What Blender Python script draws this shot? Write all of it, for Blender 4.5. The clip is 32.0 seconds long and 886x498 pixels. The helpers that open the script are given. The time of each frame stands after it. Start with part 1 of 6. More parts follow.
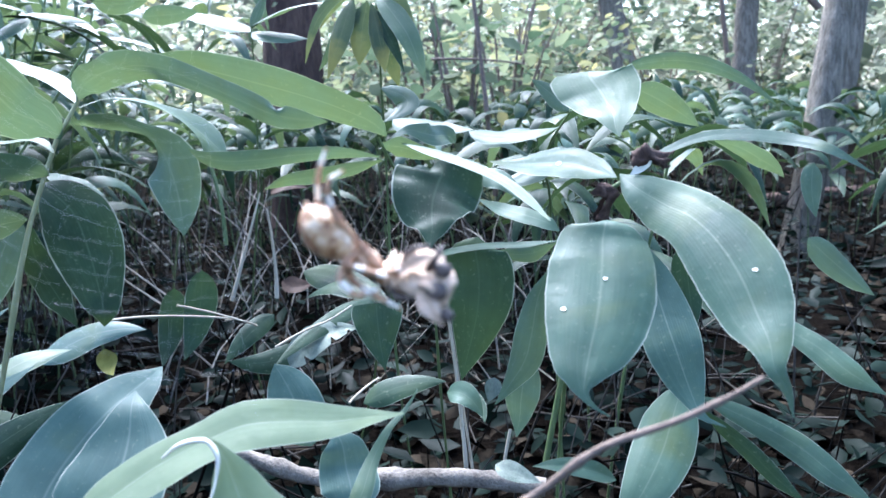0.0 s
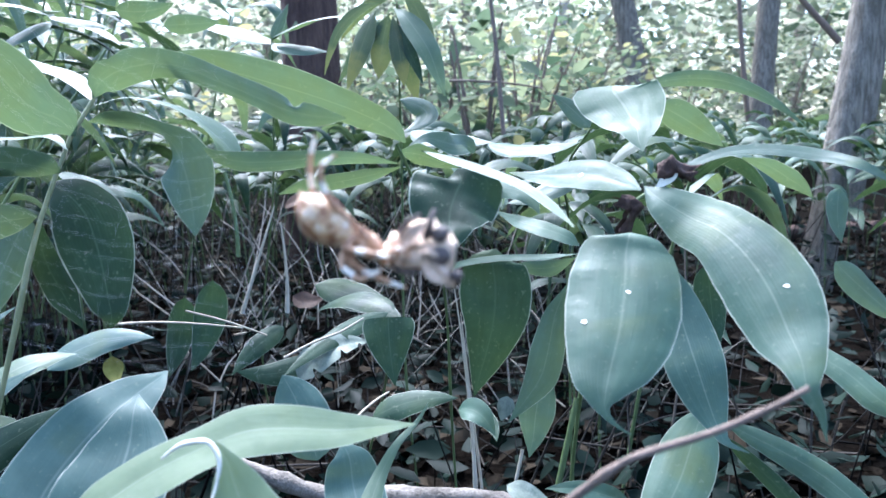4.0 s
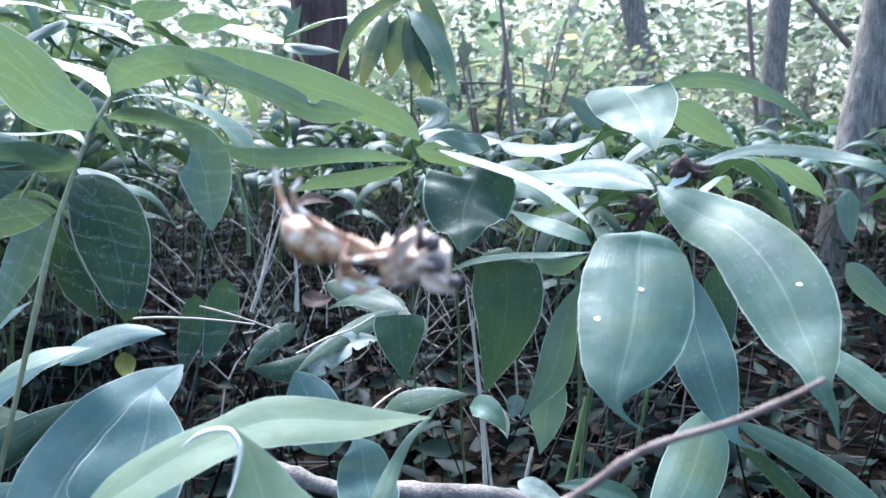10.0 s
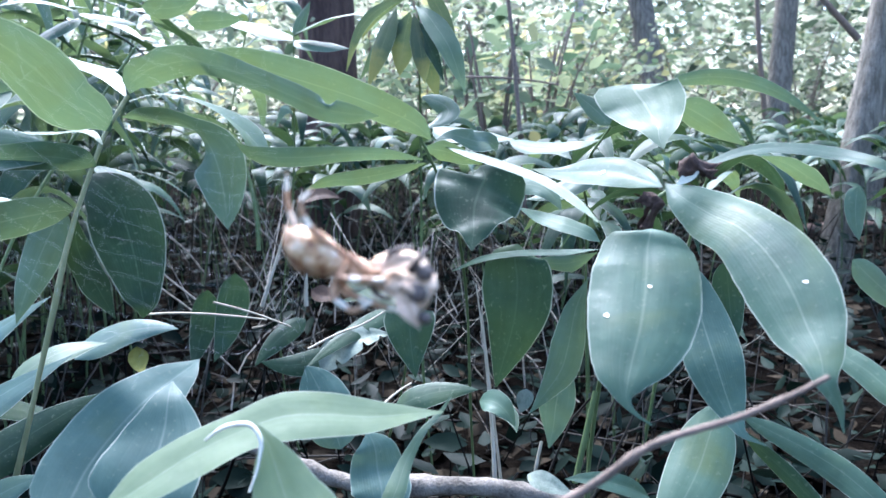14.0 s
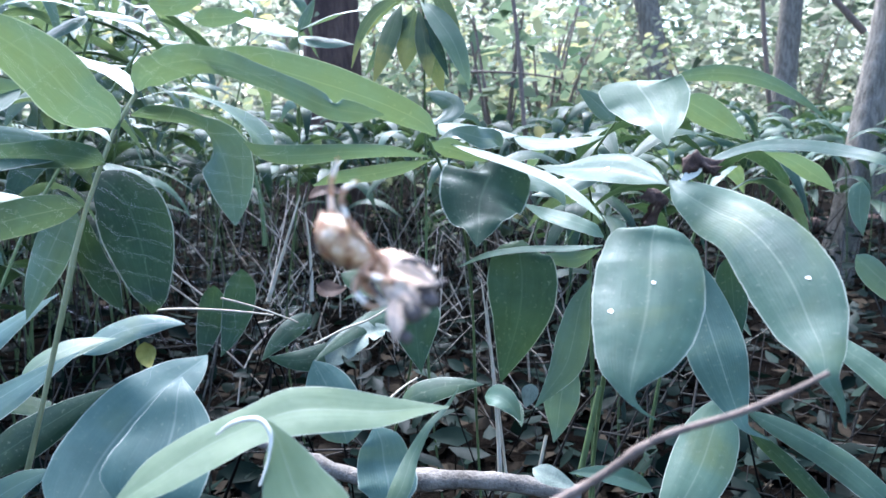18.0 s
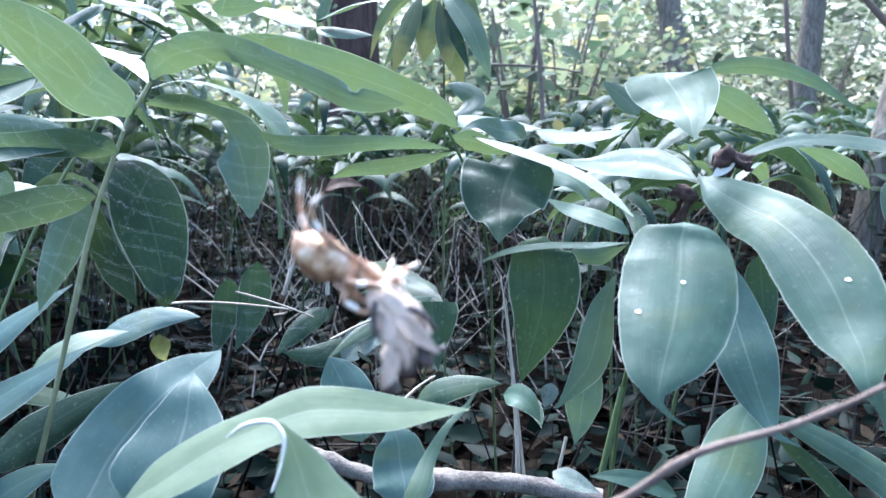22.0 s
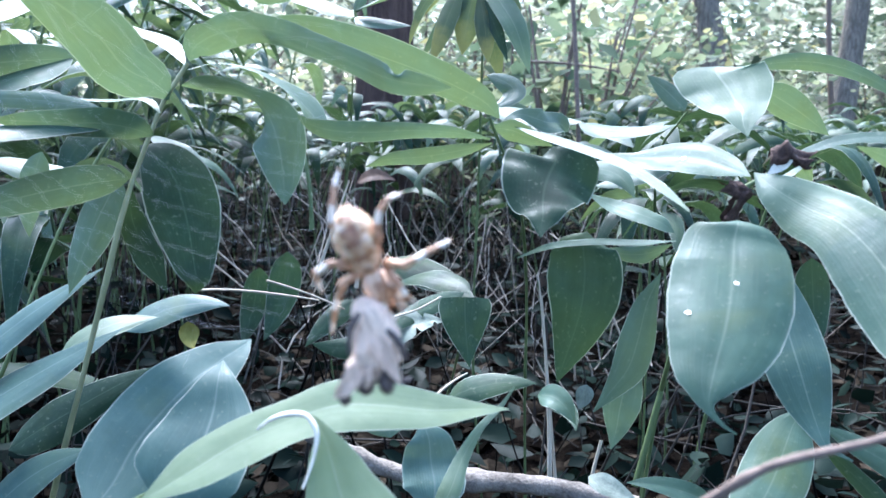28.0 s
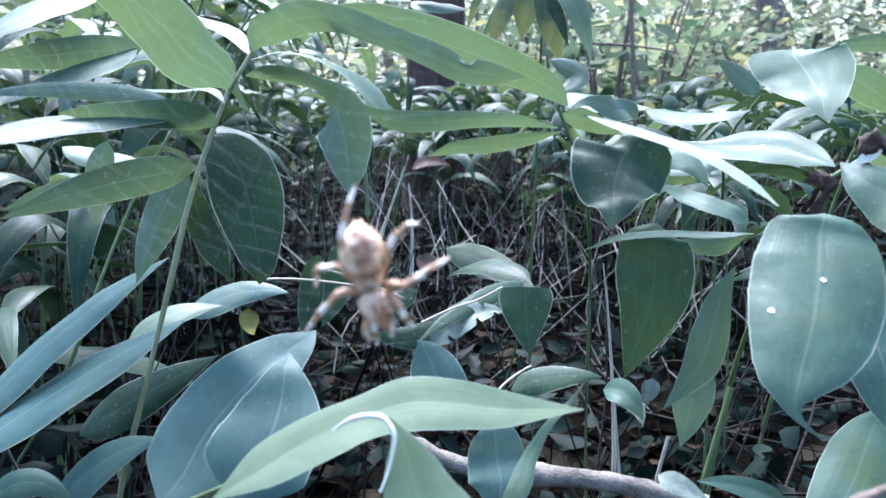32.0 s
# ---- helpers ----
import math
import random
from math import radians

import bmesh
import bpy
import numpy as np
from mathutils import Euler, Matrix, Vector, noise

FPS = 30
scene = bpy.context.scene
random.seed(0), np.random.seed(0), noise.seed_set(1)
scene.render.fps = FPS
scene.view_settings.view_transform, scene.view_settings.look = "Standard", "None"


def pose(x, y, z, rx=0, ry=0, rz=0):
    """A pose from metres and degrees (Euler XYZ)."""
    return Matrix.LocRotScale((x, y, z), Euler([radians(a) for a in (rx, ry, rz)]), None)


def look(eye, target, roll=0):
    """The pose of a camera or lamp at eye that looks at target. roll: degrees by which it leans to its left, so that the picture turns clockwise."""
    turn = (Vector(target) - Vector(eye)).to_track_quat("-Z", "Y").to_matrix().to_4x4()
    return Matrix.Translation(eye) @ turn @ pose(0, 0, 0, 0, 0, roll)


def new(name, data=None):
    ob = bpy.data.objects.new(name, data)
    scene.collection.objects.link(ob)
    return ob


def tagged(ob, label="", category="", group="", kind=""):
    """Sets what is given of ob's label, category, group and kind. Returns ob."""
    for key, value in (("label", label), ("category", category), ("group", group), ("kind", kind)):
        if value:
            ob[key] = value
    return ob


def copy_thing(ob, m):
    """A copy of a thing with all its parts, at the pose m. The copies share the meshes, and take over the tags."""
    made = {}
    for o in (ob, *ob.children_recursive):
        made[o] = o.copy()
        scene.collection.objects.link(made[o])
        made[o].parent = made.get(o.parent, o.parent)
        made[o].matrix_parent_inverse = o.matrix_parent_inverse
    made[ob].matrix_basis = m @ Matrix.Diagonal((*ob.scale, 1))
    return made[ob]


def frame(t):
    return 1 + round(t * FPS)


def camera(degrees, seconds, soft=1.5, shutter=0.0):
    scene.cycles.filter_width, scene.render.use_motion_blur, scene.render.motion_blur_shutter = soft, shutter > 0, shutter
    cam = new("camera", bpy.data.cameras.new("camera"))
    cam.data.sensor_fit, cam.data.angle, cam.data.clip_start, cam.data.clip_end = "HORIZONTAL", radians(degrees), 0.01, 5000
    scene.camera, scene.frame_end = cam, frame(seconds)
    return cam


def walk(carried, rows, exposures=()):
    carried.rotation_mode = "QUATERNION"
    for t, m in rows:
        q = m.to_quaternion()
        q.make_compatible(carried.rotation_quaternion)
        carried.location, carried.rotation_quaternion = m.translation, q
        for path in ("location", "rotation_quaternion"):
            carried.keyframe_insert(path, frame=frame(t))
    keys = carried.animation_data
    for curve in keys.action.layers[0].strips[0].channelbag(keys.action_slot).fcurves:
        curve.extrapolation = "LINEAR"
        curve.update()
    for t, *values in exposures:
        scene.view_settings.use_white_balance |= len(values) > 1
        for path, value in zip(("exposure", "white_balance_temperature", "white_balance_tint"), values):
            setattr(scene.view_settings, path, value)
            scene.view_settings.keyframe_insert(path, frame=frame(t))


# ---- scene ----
from mathutils import Quaternion

cam = camera(58.5, 32.0, soft=1.5)
cam.data.dof.use_dof = True
cam.data.dof.focus_distance = 0.55
cam.data.dof.aperture_fstop = 19.0
PATH = [
    (0, (0.0052, -0.0068, 0.5615), (0.0270, 0.9758, 0.3770), -2.11),
    (0.5, (0.0050, -0.0037, 0.5576), (0.0244, 0.9804, 0.3808), -2.05),
    (1, (0.0033, 0.0014, 0.5566), (0.0215, 0.9862, 0.3837), -1.83),
    (1.5, (0.0038, 0.0028, 0.5544), (0.0189, 0.9885, 0.3864), -1.73),
    (2, (0.0028, 0.0044, 0.5541), (0.0166, 0.9905, 0.3887), -1.55),
    (2.5, (0.0034, 0.0056, 0.5529), (0.0142, 0.9923, 0.3910), -1.38),
    (3, (0.0033, 0.0048, 0.5528), (0.0130, 0.9919, 0.3930), -1.21),
    (3.5, (0.0030, 0.0038, 0.5525), (0.0115, 0.9914, 0.3956), -0.86),
    (5.5, (0.0018, 0.0023, 0.5505), (0.0089, 0.9916, 0.4043), 0.12),
    (6, (0.0012, 0.0014, 0.5508), (0.0083, 0.9907, 0.4052), 0.21),
    (6.5, (0.0011, 0.0013, 0.5509), (0.0070, 0.9905, 0.4046), 0.27),
    (7, (0.0002, 0.0010, 0.5519), (0.0056, 0.9899, 0.4040), 0.26),
    (7.5, (0.0002, 0.0007, 0.5521), (0.0041, 0.9895, 0.4034), 0.26),
    (8, (-0.0001, 0.0002, 0.5509), (0.0027, 0.9891, 0.4026), 0.19),
    (8.5, (-0.0001, 0.0004, 0.5504), (0.0013, 0.9892, 0.4012), 0.13),
    (9, (0.0000, 0.0000, 0.5500), (0.0000, 0.9888, 0.4005), 0.00),
    (9.5, (-0.0003, -0.0003, 0.5501), (-0.0011, 0.9883, 0.3994), -0.05),
    (10, (-0.0007, -0.0006, 0.5501), (-0.0018, 0.9879, 0.3989), -0.10),
    (10.5, (-0.0009, -0.0020, 0.5509), (-0.0030, 0.9863, 0.3984), -0.19),
    (11, (-0.0014, -0.0048, 0.5522), (-0.0037, 0.9833, 0.3984), -0.19),
    (11.5, (-0.0024, -0.0060, 0.5534), (-0.0040, 0.9818, 0.3976), -0.19),
    (12, (-0.0023, -0.0061, 0.5537), (-0.0057, 0.9816, 0.3970), -0.20),
    (12.5, (-0.0031, -0.0069, 0.5539), (-0.0073, 0.9806, 0.3965), -0.16),
    (13, (-0.0035, -0.0072, 0.5534), (-0.0086, 0.9803, 0.3961), -0.16),
    (13.5, (-0.0030, -0.0070, 0.5528), (-0.0106, 0.9804, 0.3950), -0.18),
    (14, (-0.0031, -0.0066, 0.5528), (-0.0122, 0.9807, 0.3940), -0.21),
    (14.5, (-0.0040, -0.0075, 0.5525), (-0.0142, 0.9797, 0.3934), -0.16),
    (16.5, (-0.0049, -0.0079, 0.5531), (-0.0181, 0.9787, 0.3901), -0.24),
    (17, (-0.0043, -0.0082, 0.5538), (-0.0182, 0.9782, 0.3898), -0.29),
    (17.5, (-0.0037, -0.0095, 0.5543), (-0.0177, 0.9767, 0.3890), -0.39),
    (18, (-0.0036, -0.0101, 0.5545), (-0.0184, 0.9759, 0.3886), -0.36),
    (18.5, (-0.0036, -0.0106, 0.5548), (-0.0191, 0.9752, 0.3876), -0.44),
    (19, (-0.0029, -0.0101, 0.5553), (-0.0219, 0.9754, 0.3865), -0.47),
    (19.5, (-0.0029, -0.0098, 0.5557), (-0.0242, 0.9753, 0.3851), -0.49),
    (20, (-0.0032, -0.0095, 0.5559), (-0.0276, 0.9752, 0.3836), -0.40),
    (20.5, (-0.0033, -0.0094, 0.5559), (-0.0308, 0.9751, 0.3825), -0.37),
    (21, (-0.0039, -0.0063, 0.5550), (-0.0342, 0.9780, 0.3810), -0.26),
    (21.5, (-0.0052, -0.0019, 0.5542), (-0.0374, 0.9823, 0.3802), -0.13),
    (22, (-0.0061, 0.0023, 0.5532), (-0.0407, 0.9866, 0.3797), 0.08),
    (22.5, (-0.0073, 0.0060, 0.5519), (-0.0441, 0.9904, 0.3795), 0.25),
    (23, (-0.0087, 0.0090, 0.5513), (-0.0474, 0.9935, 0.3799), 0.51),
    (23.5, (-0.0090, 0.0125, 0.5499), (-0.0516, 0.9971, 0.3803), 0.73),
    (24, (-0.0102, 0.0143, 0.5495), (-0.0541, 0.9990, 0.3808), 0.94),
    (24.5, (-0.0096, 0.0164, 0.5477), (-0.0570, 1.0013, 0.3809), 1.15),
    (25, (-0.0083, 0.0171, 0.5474), (-0.0598, 1.0018, 0.3810), 1.28),
    (25.5, (-0.0087, 0.0173, 0.5467), (-0.0620, 1.0021, 0.3813), 1.41),
    (27.5, (-0.0102, 0.0162, 0.5477), (-0.0769, 0.9988, 0.3740), 1.49),
    (28, (-0.0120, 0.0148, 0.5481), (-0.0811, 0.9967, 0.3715), 1.42),
    (28.5, (-0.0135, 0.0138, 0.5485), (-0.0861, 0.9947, 0.3684), 1.45),
    (29, (-0.0150, 0.0134, 0.5490), (-0.0912, 0.9935, 0.3654), 1.50),
    (29.5, (-0.0166, 0.0139, 0.5499), (-0.1001, 0.9927, 0.3630), 1.49),
    (30, (-0.0179, 0.0151, 0.5498), (-0.1100, 0.9927, 0.3606), 1.42),
    (30.5, (-0.0177, 0.0171, 0.5498), (-0.1203, 0.9933, 0.3586), 1.25),
    (31, (-0.0191, 0.0189, 0.5511), (-0.1298, 0.9935, 0.3563), 1.24),
    (31.5, (-0.0200, 0.0199, 0.5509), (-0.1405, 0.9930, 0.3547), 1.21),
    (32, (-0.0212, 0.0219, 0.5508), (-0.1511, 0.9933, 0.3522), 0.91),
]
walk(cam, [(t, look(eye, target, roll)) for t, eye, target, roll in PATH],
     exposures=[(0.0, 3.45, 5300, 15), (13.0, 3.48, 5300, 15), (20.0, 3.50, 5300, 15), (25.0, 3.60, 5300, 15), (29.0, 3.50, 5300, 15), (32.0, 3.42, 5300, 15)])

# ---- light: bright hazy sky over open woodland ----
SUN_HEIGHT, SUN_TURN = 55.0, -18.0
world = bpy.data.worlds.new("sky")
scene.world = world
world.use_nodes = True
_wn = world.node_tree.nodes
_sky = _wn.new("ShaderNodeTexSky")
_sky.sky_type, _sky.sun_disc = "NISHITA", False
_sky.sun_elevation, _sky.sun_rotation = radians(SUN_HEIGHT), radians(SUN_TURN)
_sky.air_density, _sky.dust_density, _sky.ozone_density = 1.0, 2.0, 1.0
world.node_tree.links.new(_sky.outputs["Color"], _wn["Background"].inputs["Color"])
_wn["Background"].inputs["Strength"].default_value = 0.066
sun = new("sun", bpy.data.lights.new("sun", "SUN"))
sun.data.energy, sun.data.angle, sun.data.color = 2.2, radians(34), (1.0, 0.96, 0.90)
_e, _a = radians(SUN_HEIGHT), radians(SUN_TURN)
sun.matrix_world = look((math.sin(_a) * math.cos(_e) * 9, math.cos(_a) * math.cos(_e) * 9, math.sin(_e) * 9), (0, 0, 0))


# ---- materials ----
def shader(name):
    m = bpy.data.materials.new(name)
    m.use_nodes = True
    nt = m.node_tree
    return m, nt, nt.nodes["Principled BSDF"], nt.nodes["Material Output"]


def node(nt, kind, ins=None, **attrs):
    n = nt.nodes.new("ShaderNode" + kind)
    for k, v in attrs.items():
        setattr(n, k, v)
    for k, v in (ins or {}).items():
        if isinstance(v, bpy.types.NodeSocket):
            nt.links.new(v, n.inputs[k])
        else:
            n.inputs[k].default_value = v
    return n


def maths(nt, op, a, b=0.0, clamp=False):
    n = node(nt, "Math", operation=op, use_clamp=clamp)
    for k, v in ((0, a), (1, b)):
        if isinstance(v, bpy.types.NodeSocket):
            nt.links.new(v, n.inputs[k])
        else:
            n.inputs[k].default_value = v
    return n.outputs[0]


def ramp(nt, fac, stops):
    r = node(nt, "ValToRGB", {"Fac": fac})
    els = r.color_ramp.elements
    while len(els) < len(stops):
        els.new(0.5)
    for el, (p, c) in zip(els, stops):
        el.position, el.color = p, (*c, 1)
    return r.outputs["Color"]


def mixed(nt, fac, a, b, blend="MIX"):
    n = node(nt, "Mix", data_type="RGBA", blend_type=blend)
    for k, v in ((0, fac), (6, a), (7, b)):
        if isinstance(v, bpy.types.NodeSocket):
            nt.links.new(v, n.inputs[k])
        else:
            n.inputs[k].default_value = v if k == 0 else (*v, 1)
    return n.outputs[2]


def blade_material(name, dark, light, rim, through_colour, thin=0.45, gloss=0.34, yellow=0.0, spec=0.48):
    """A long grass-like leaf blade: pale midrib, parallel veins, pale dry rim, mottling; lets light through."""
    m, nt, bsdf, out = shader(name)
    uv = node(nt, "UVMap").outputs[0]
    sep = node(nt, "SeparateXYZ", {0: uv})
    u, v = sep.outputs[0], sep.outputs[1]
    off = maths(nt, "ABSOLUTE", maths(nt, "SUBTRACT", u, 0.5))
    rib = maths(nt, "SUBTRACT", 1.0, maths(nt, "DIVIDE", off, 0.022), clamp=True)
    edge = maths(nt, "MULTIPLY", maths(nt, "SUBTRACT", off, 0.479), 50.0, clamp=True)
    veins = node(nt, "TexWave", {"Vector": uv, "Scale": 7.0, "Distortion": 1.2, "Detail": 1.0}, wave_type="BANDS", bands_direction="X").outputs["Fac"]
    tex = node(nt, "TexCoord").outputs["Object"]
    blot = node(nt, "TexNoise", {"Vector": tex, "Scale": 38.0, "Detail": 4.0, "Roughness": 0.6}).outputs["Fac"]
    grain = node(nt, "TexNoise", {"Vector": tex, "Scale": 420.0, "Detail": 2.0}).outputs["Fac"]
    rand = node(nt, "ObjectInfo").outputs["Random"]
    stretched = node(nt, "Mapping", {"Vector": uv, "Scale": (15.0, 1.3, 1.0)}).outputs[0]
    stretched = node(nt, "VectorMath", {0: stretched, 1: rand}, operation="ADD").outputs[0]
    streak = node(nt, "TexNoise", {"Vector": stretched, "Scale": 1.0, "Detail": 5.0, "Roughness": 0.65}).outputs["Fac"]
    tone = maths(nt, "ADD", maths(nt, "MULTIPLY", blot, 0.75), maths(nt, "MULTIPLY", rand, 0.35))
    base = ramp(nt, tone, [(0.36, dark), (0.72, light)])
    broad = node(nt, "TexNoise", {"Vector": node(nt, "VectorMath", {0: tex, 1: rand}, operation="ADD").outputs[0], "Scale": 21.0, "Detail": 3.0, "Distortion": 0.6}).outputs["Fac"]
    base = mixed(nt, maths(nt, "MULTIPLY", maths(nt, "SUBTRACT", broad, 0.52), 2.4, clamp=True), base, through_colour)
    base = mixed(nt, maths(nt, "MULTIPLY", maths(nt, "SUBTRACT", 0.46, broad), 2.6, clamp=True), base, dark)
    base = mixed(nt, maths(nt, "MULTIPLY", veins, 0.05), base, light)
    base = mixed(nt, maths(nt, "MULTIPLY", maths(nt, "SUBTRACT", streak, 0.54), 0.5, clamp=True), base, rim)
    base = mixed(nt, maths(nt, "MULTIPLY", maths(nt, "SUBTRACT", 0.5, streak), 1.4, clamp=True), base, dark)
    specks = maths(nt, "MULTIPLY", maths(nt, "SUBTRACT", grain, 0.63), 8.0, clamp=True)
    pale = maths(nt, "MULTIPLY", maths(nt, "SUBTRACT", node(nt, "TexNoise", {"Vector": tex, "Scale": 140.0, "Detail": 5.0, "Roughness": 0.7}).outputs["Fac"], 0.55), 2.2, clamp=True)
    base = mixed(nt, maths(nt, "MULTIPLY", pale, 0.13), base, (0.17, 0.22, 0.16))
    base = mixed(nt, maths(nt, "MULTIPLY", specks, 0.25), base, (0.30, 0.33, 0.22))
    base = mixed(nt, maths(nt, "MULTIPLY", rib, 0.30), base, rim)
    dry = maths(nt, "MULTIPLY", edge, maths(nt, "ADD", maths(nt, "MULTIPLY", v, 0.7), maths(nt, "MULTIPLY", maths(nt, "SUBTRACT", blot, 0.38), 3.0)), clamp=True)
    base = mixed(nt, maths(nt, "MULTIPLY", dry, 0.75), base, (0.58, 0.60, 0.48))
    if yellow:
        tipward = maths(nt, "MULTIPLY", maths(nt, "SUBTRACT", maths(nt, "ADD", v, blot), 1.0), 3.0, clamp=True)
        base = mixed(nt, maths(nt, "MULTIPLY", tipward, yellow), base, (0.42, 0.32, 0.06))
    nt.links.new(base, bsdf.inputs["Base Color"])
    patch = node(nt, "TexNoise", {"Vector": node(nt, "Mapping", {"Vector": stretched, "Scale": (0.22, 1.6, 1.0)}).outputs[0], "Scale": 1.0, "Detail": 4.0, "Roughness": 0.6}).outputs["Fac"]
    patch = maths(nt, "MULTIPLY", maths(nt, "SUBTRACT", patch, 0.36), 3.2, clamp=True)
    rough = maths(nt, "ADD", gloss, maths(nt, "ADD", maths(nt, "MULTIPLY", streak, 0.18), maths(nt, "MULTIPLY", patch, 0.28)))
    nt.links.new(rough, bsdf.inputs["Roughness"])
    bsdf.inputs["Specular IOR Level"].default_value = spec
    high = maths(nt, "ADD", maths(nt, "MULTIPLY", veins, 0.10), maths(nt, "ADD", maths(nt, "MULTIPLY", grain, 0.35), maths(nt, "MULTIPLY", streak, 0.5)))
    swell = node(nt, "TexNoise", {"Vector": tex, "Scale": 75.0, "Detail": 2.0}).outputs["Fac"]
    wide_bump = node(nt, "Bump", {"Height": swell, "Strength": 0.10, "Distance": 0.004})
    bump = node(nt, "Bump", {"Height": high, "Strength": 0.30, "Distance": 0.0007, "Normal": wide_bump.outputs[0]})
    nt.links.new(bump.outputs[0], bsdf.inputs["Normal"])
    glow = mixed(nt, maths(nt, "MULTIPLY", blot, 0.6), through_colour, light)
    glow = mixed(nt, maths(nt, "MULTIPLY", dry, 0.6), glow, (0.45, 0.48, 0.32))
    trans = node(nt, "BsdfTranslucent", {"Color": glow})
    mix = node(nt, "MixShader", {0: thin, 1: bsdf.outputs[0], 2: trans.outputs[0]})
    nt.links.new(mix.outputs[0], out.inputs["Surface"])
    return m


def plain_material(name, dark, light, scale=30.0, rough=0.7, bump=0.3, depth=0.002, stretch=(1, 1, 1), spec=0.3, coords="Object", spread=0.35):
    """Rough natural surface: two colours mixed at two scales, with relief."""
    m, nt, bsdf, out = shader(name)
    tex = node(nt, "TexCoord").outputs[coords]
    tex = node(nt, "Mapping", {"Vector": tex, "Scale": stretch}).outputs[0]
    a = node(nt, "TexNoise", {"Vector": tex, "Scale": scale, "Detail": 6.0, "Roughness": 0.65}).outputs["Fac"]
    b = node(nt, "TexNoise", {"Vector": tex, "Scale": scale * 7, "Detail": 3.0}).outputs["Fac"]
    rand = node(nt, "NewGeometry").outputs["Random Per Island"]
    t = maths(nt, "ADD", maths(nt, "MULTIPLY", a, 0.7), maths(nt, "MULTIPLY", b, 0.25))
    t = maths(nt, "ADD", t, maths(nt, "MULTIPLY", maths(nt, "SUBTRACT", rand, 0.5), spread))
    nt.links.new(ramp(nt, t, [(0.3, dark), (0.72, light)]), bsdf.inputs["Base Color"])
    bsdf.inputs["Roughness"].default_value = rough
    bsdf.inputs["Specular IOR Level"].default_value = spec
    bm = node(nt, "Bump", {"Height": maths(nt, "ADD", a, maths(nt, "MULTIPLY", b, 0.4)), "Strength": bump, "Distance": depth})
    nt.links.new(bm.outputs[0], bsdf.inputs["Normal"])
    return m


def foliage_material(name, stops, thin=0.5, rough=0.5, spec=0.3):
    """Small leaves told apart by their own tone; they let light through."""
    m, nt, bsdf, out = shader(name)
    rand = node(nt, "NewGeometry").outputs["Random Per Island"]
    tex = node(nt, "TexCoord").outputs["Object"]
    big = node(nt, "TexNoise", {"Vector": tex, "Scale": 0.9, "Detail": 3.0}).outputs["Fac"]
    t = maths(nt, "ADD", maths(nt, "MULTIPLY", rand, 0.6), maths(nt, "MULTIPLY", big, 0.5))
    col = ramp(nt, t, stops)
    nt.links.new(col, bsdf.inputs["Base Color"])
    bsdf.inputs["Roughness"].default_value = rough
    bsdf.inputs["Specular IOR Level"].default_value = spec
    trans = node(nt, "BsdfTranslucent", {"Color": col})
    mix = node(nt, "MixShader", {0: thin, 1: bsdf.outputs[0], 2: trans.outputs[0]})
    nt.links.new(mix.outputs[0], out.inputs["Surface"])
    return m


def banded_material(name, dark, light, pale):
    # along a limb: orange-brown thigh, then pale and dark rings by the limb's own length
    m, nt, bsdf, out = shader(name)
    v = node(nt, "SeparateXYZ", {0: node(nt, "UVMap").outputs[0]}).outputs[1]
    tex = node(nt, "TexCoord").outputs["Object"]
    a = node(nt, "TexNoise", {"Vector": tex, "Scale": 900.0, "Detail": 3.0}).outputs["Fac"]
    base = ramp(nt, a, [(0.3, dark), (0.7, light)])
    w = maths(nt, "SINE", maths(nt, "SUBTRACT", maths(nt, "MULTIPLY", maths(nt, "ADD", v, maths(nt, "MULTIPLY", a, 0.03)), 20.0), 4.2))
    ring = maths(nt, "MULTIPLY", maths(nt, "SUBTRACT", w, 0.05), 3.0, clamp=True)
    lower = maths(nt, "MULTIPLY", maths(nt, "SUBTRACT", v, 0.40), 12.0, clamp=True)
    base = mixed(nt, maths(nt, "MULTIPLY", ring, lower), base, pale)
    nt.links.new(base, bsdf.inputs["Base Color"])
    bsdf.inputs["Roughness"].default_value = 0.5
    return m


BLADE = blade_material("bamboo_blade", (0.022, 0.064, 0.044), (0.076, 0.145, 0.096), (0.32, 0.37, 0.26), (0.112, 0.146, 0.036), thin=0.36, spec=0.42)
# paler copy: sky glare on upturned leaves is put into its colour
BLADE_PALE = blade_material("bamboo_blade_pale", (0.055, 0.110, 0.066), (0.135, 0.200, 0.120), (0.50, 0.55, 0.40), (0.15, 0.21, 0.08), thin=0.38)
# yellow-green copy, brightened: the light on two low leaves is in its colour
BLADE_LIT = blade_material("bamboo_blade_lit", (0.095, 0.160, 0.080), (0.23, 0.30, 0.165), (0.56, 0.60, 0.42), (0.22, 0.28, 0.09), thin=0.40)
# bluish copy: the sky's reflection on the leaves is put into its colour
BLADE_SKYLIT = blade_material("bamboo_blade_skylit", (0.035, 0.088, 0.076), (0.085, 0.155, 0.130), (0.34, 0.40, 0.34), (0.09, 0.13, 0.05), thin=0.30, spec=0.36)
# darkened copy: shade on hanging and low leaves is put into its colour
BLADE_SHADED = blade_material("bamboo_blade_shaded", (0.005, 0.022, 0.012), (0.024, 0.058, 0.032), (0.10, 0.15, 0.09), (0.055, 0.09, 0.025), thin=0.22, spec=0.18)
BLADE_OLD = blade_material("bamboo_blade_yellowing", (0.03, 0.065, 0.03), (0.08, 0.12, 0.05), (0.36, 0.33, 0.15), (0.085, 0.11, 0.035), yellow=0.7)
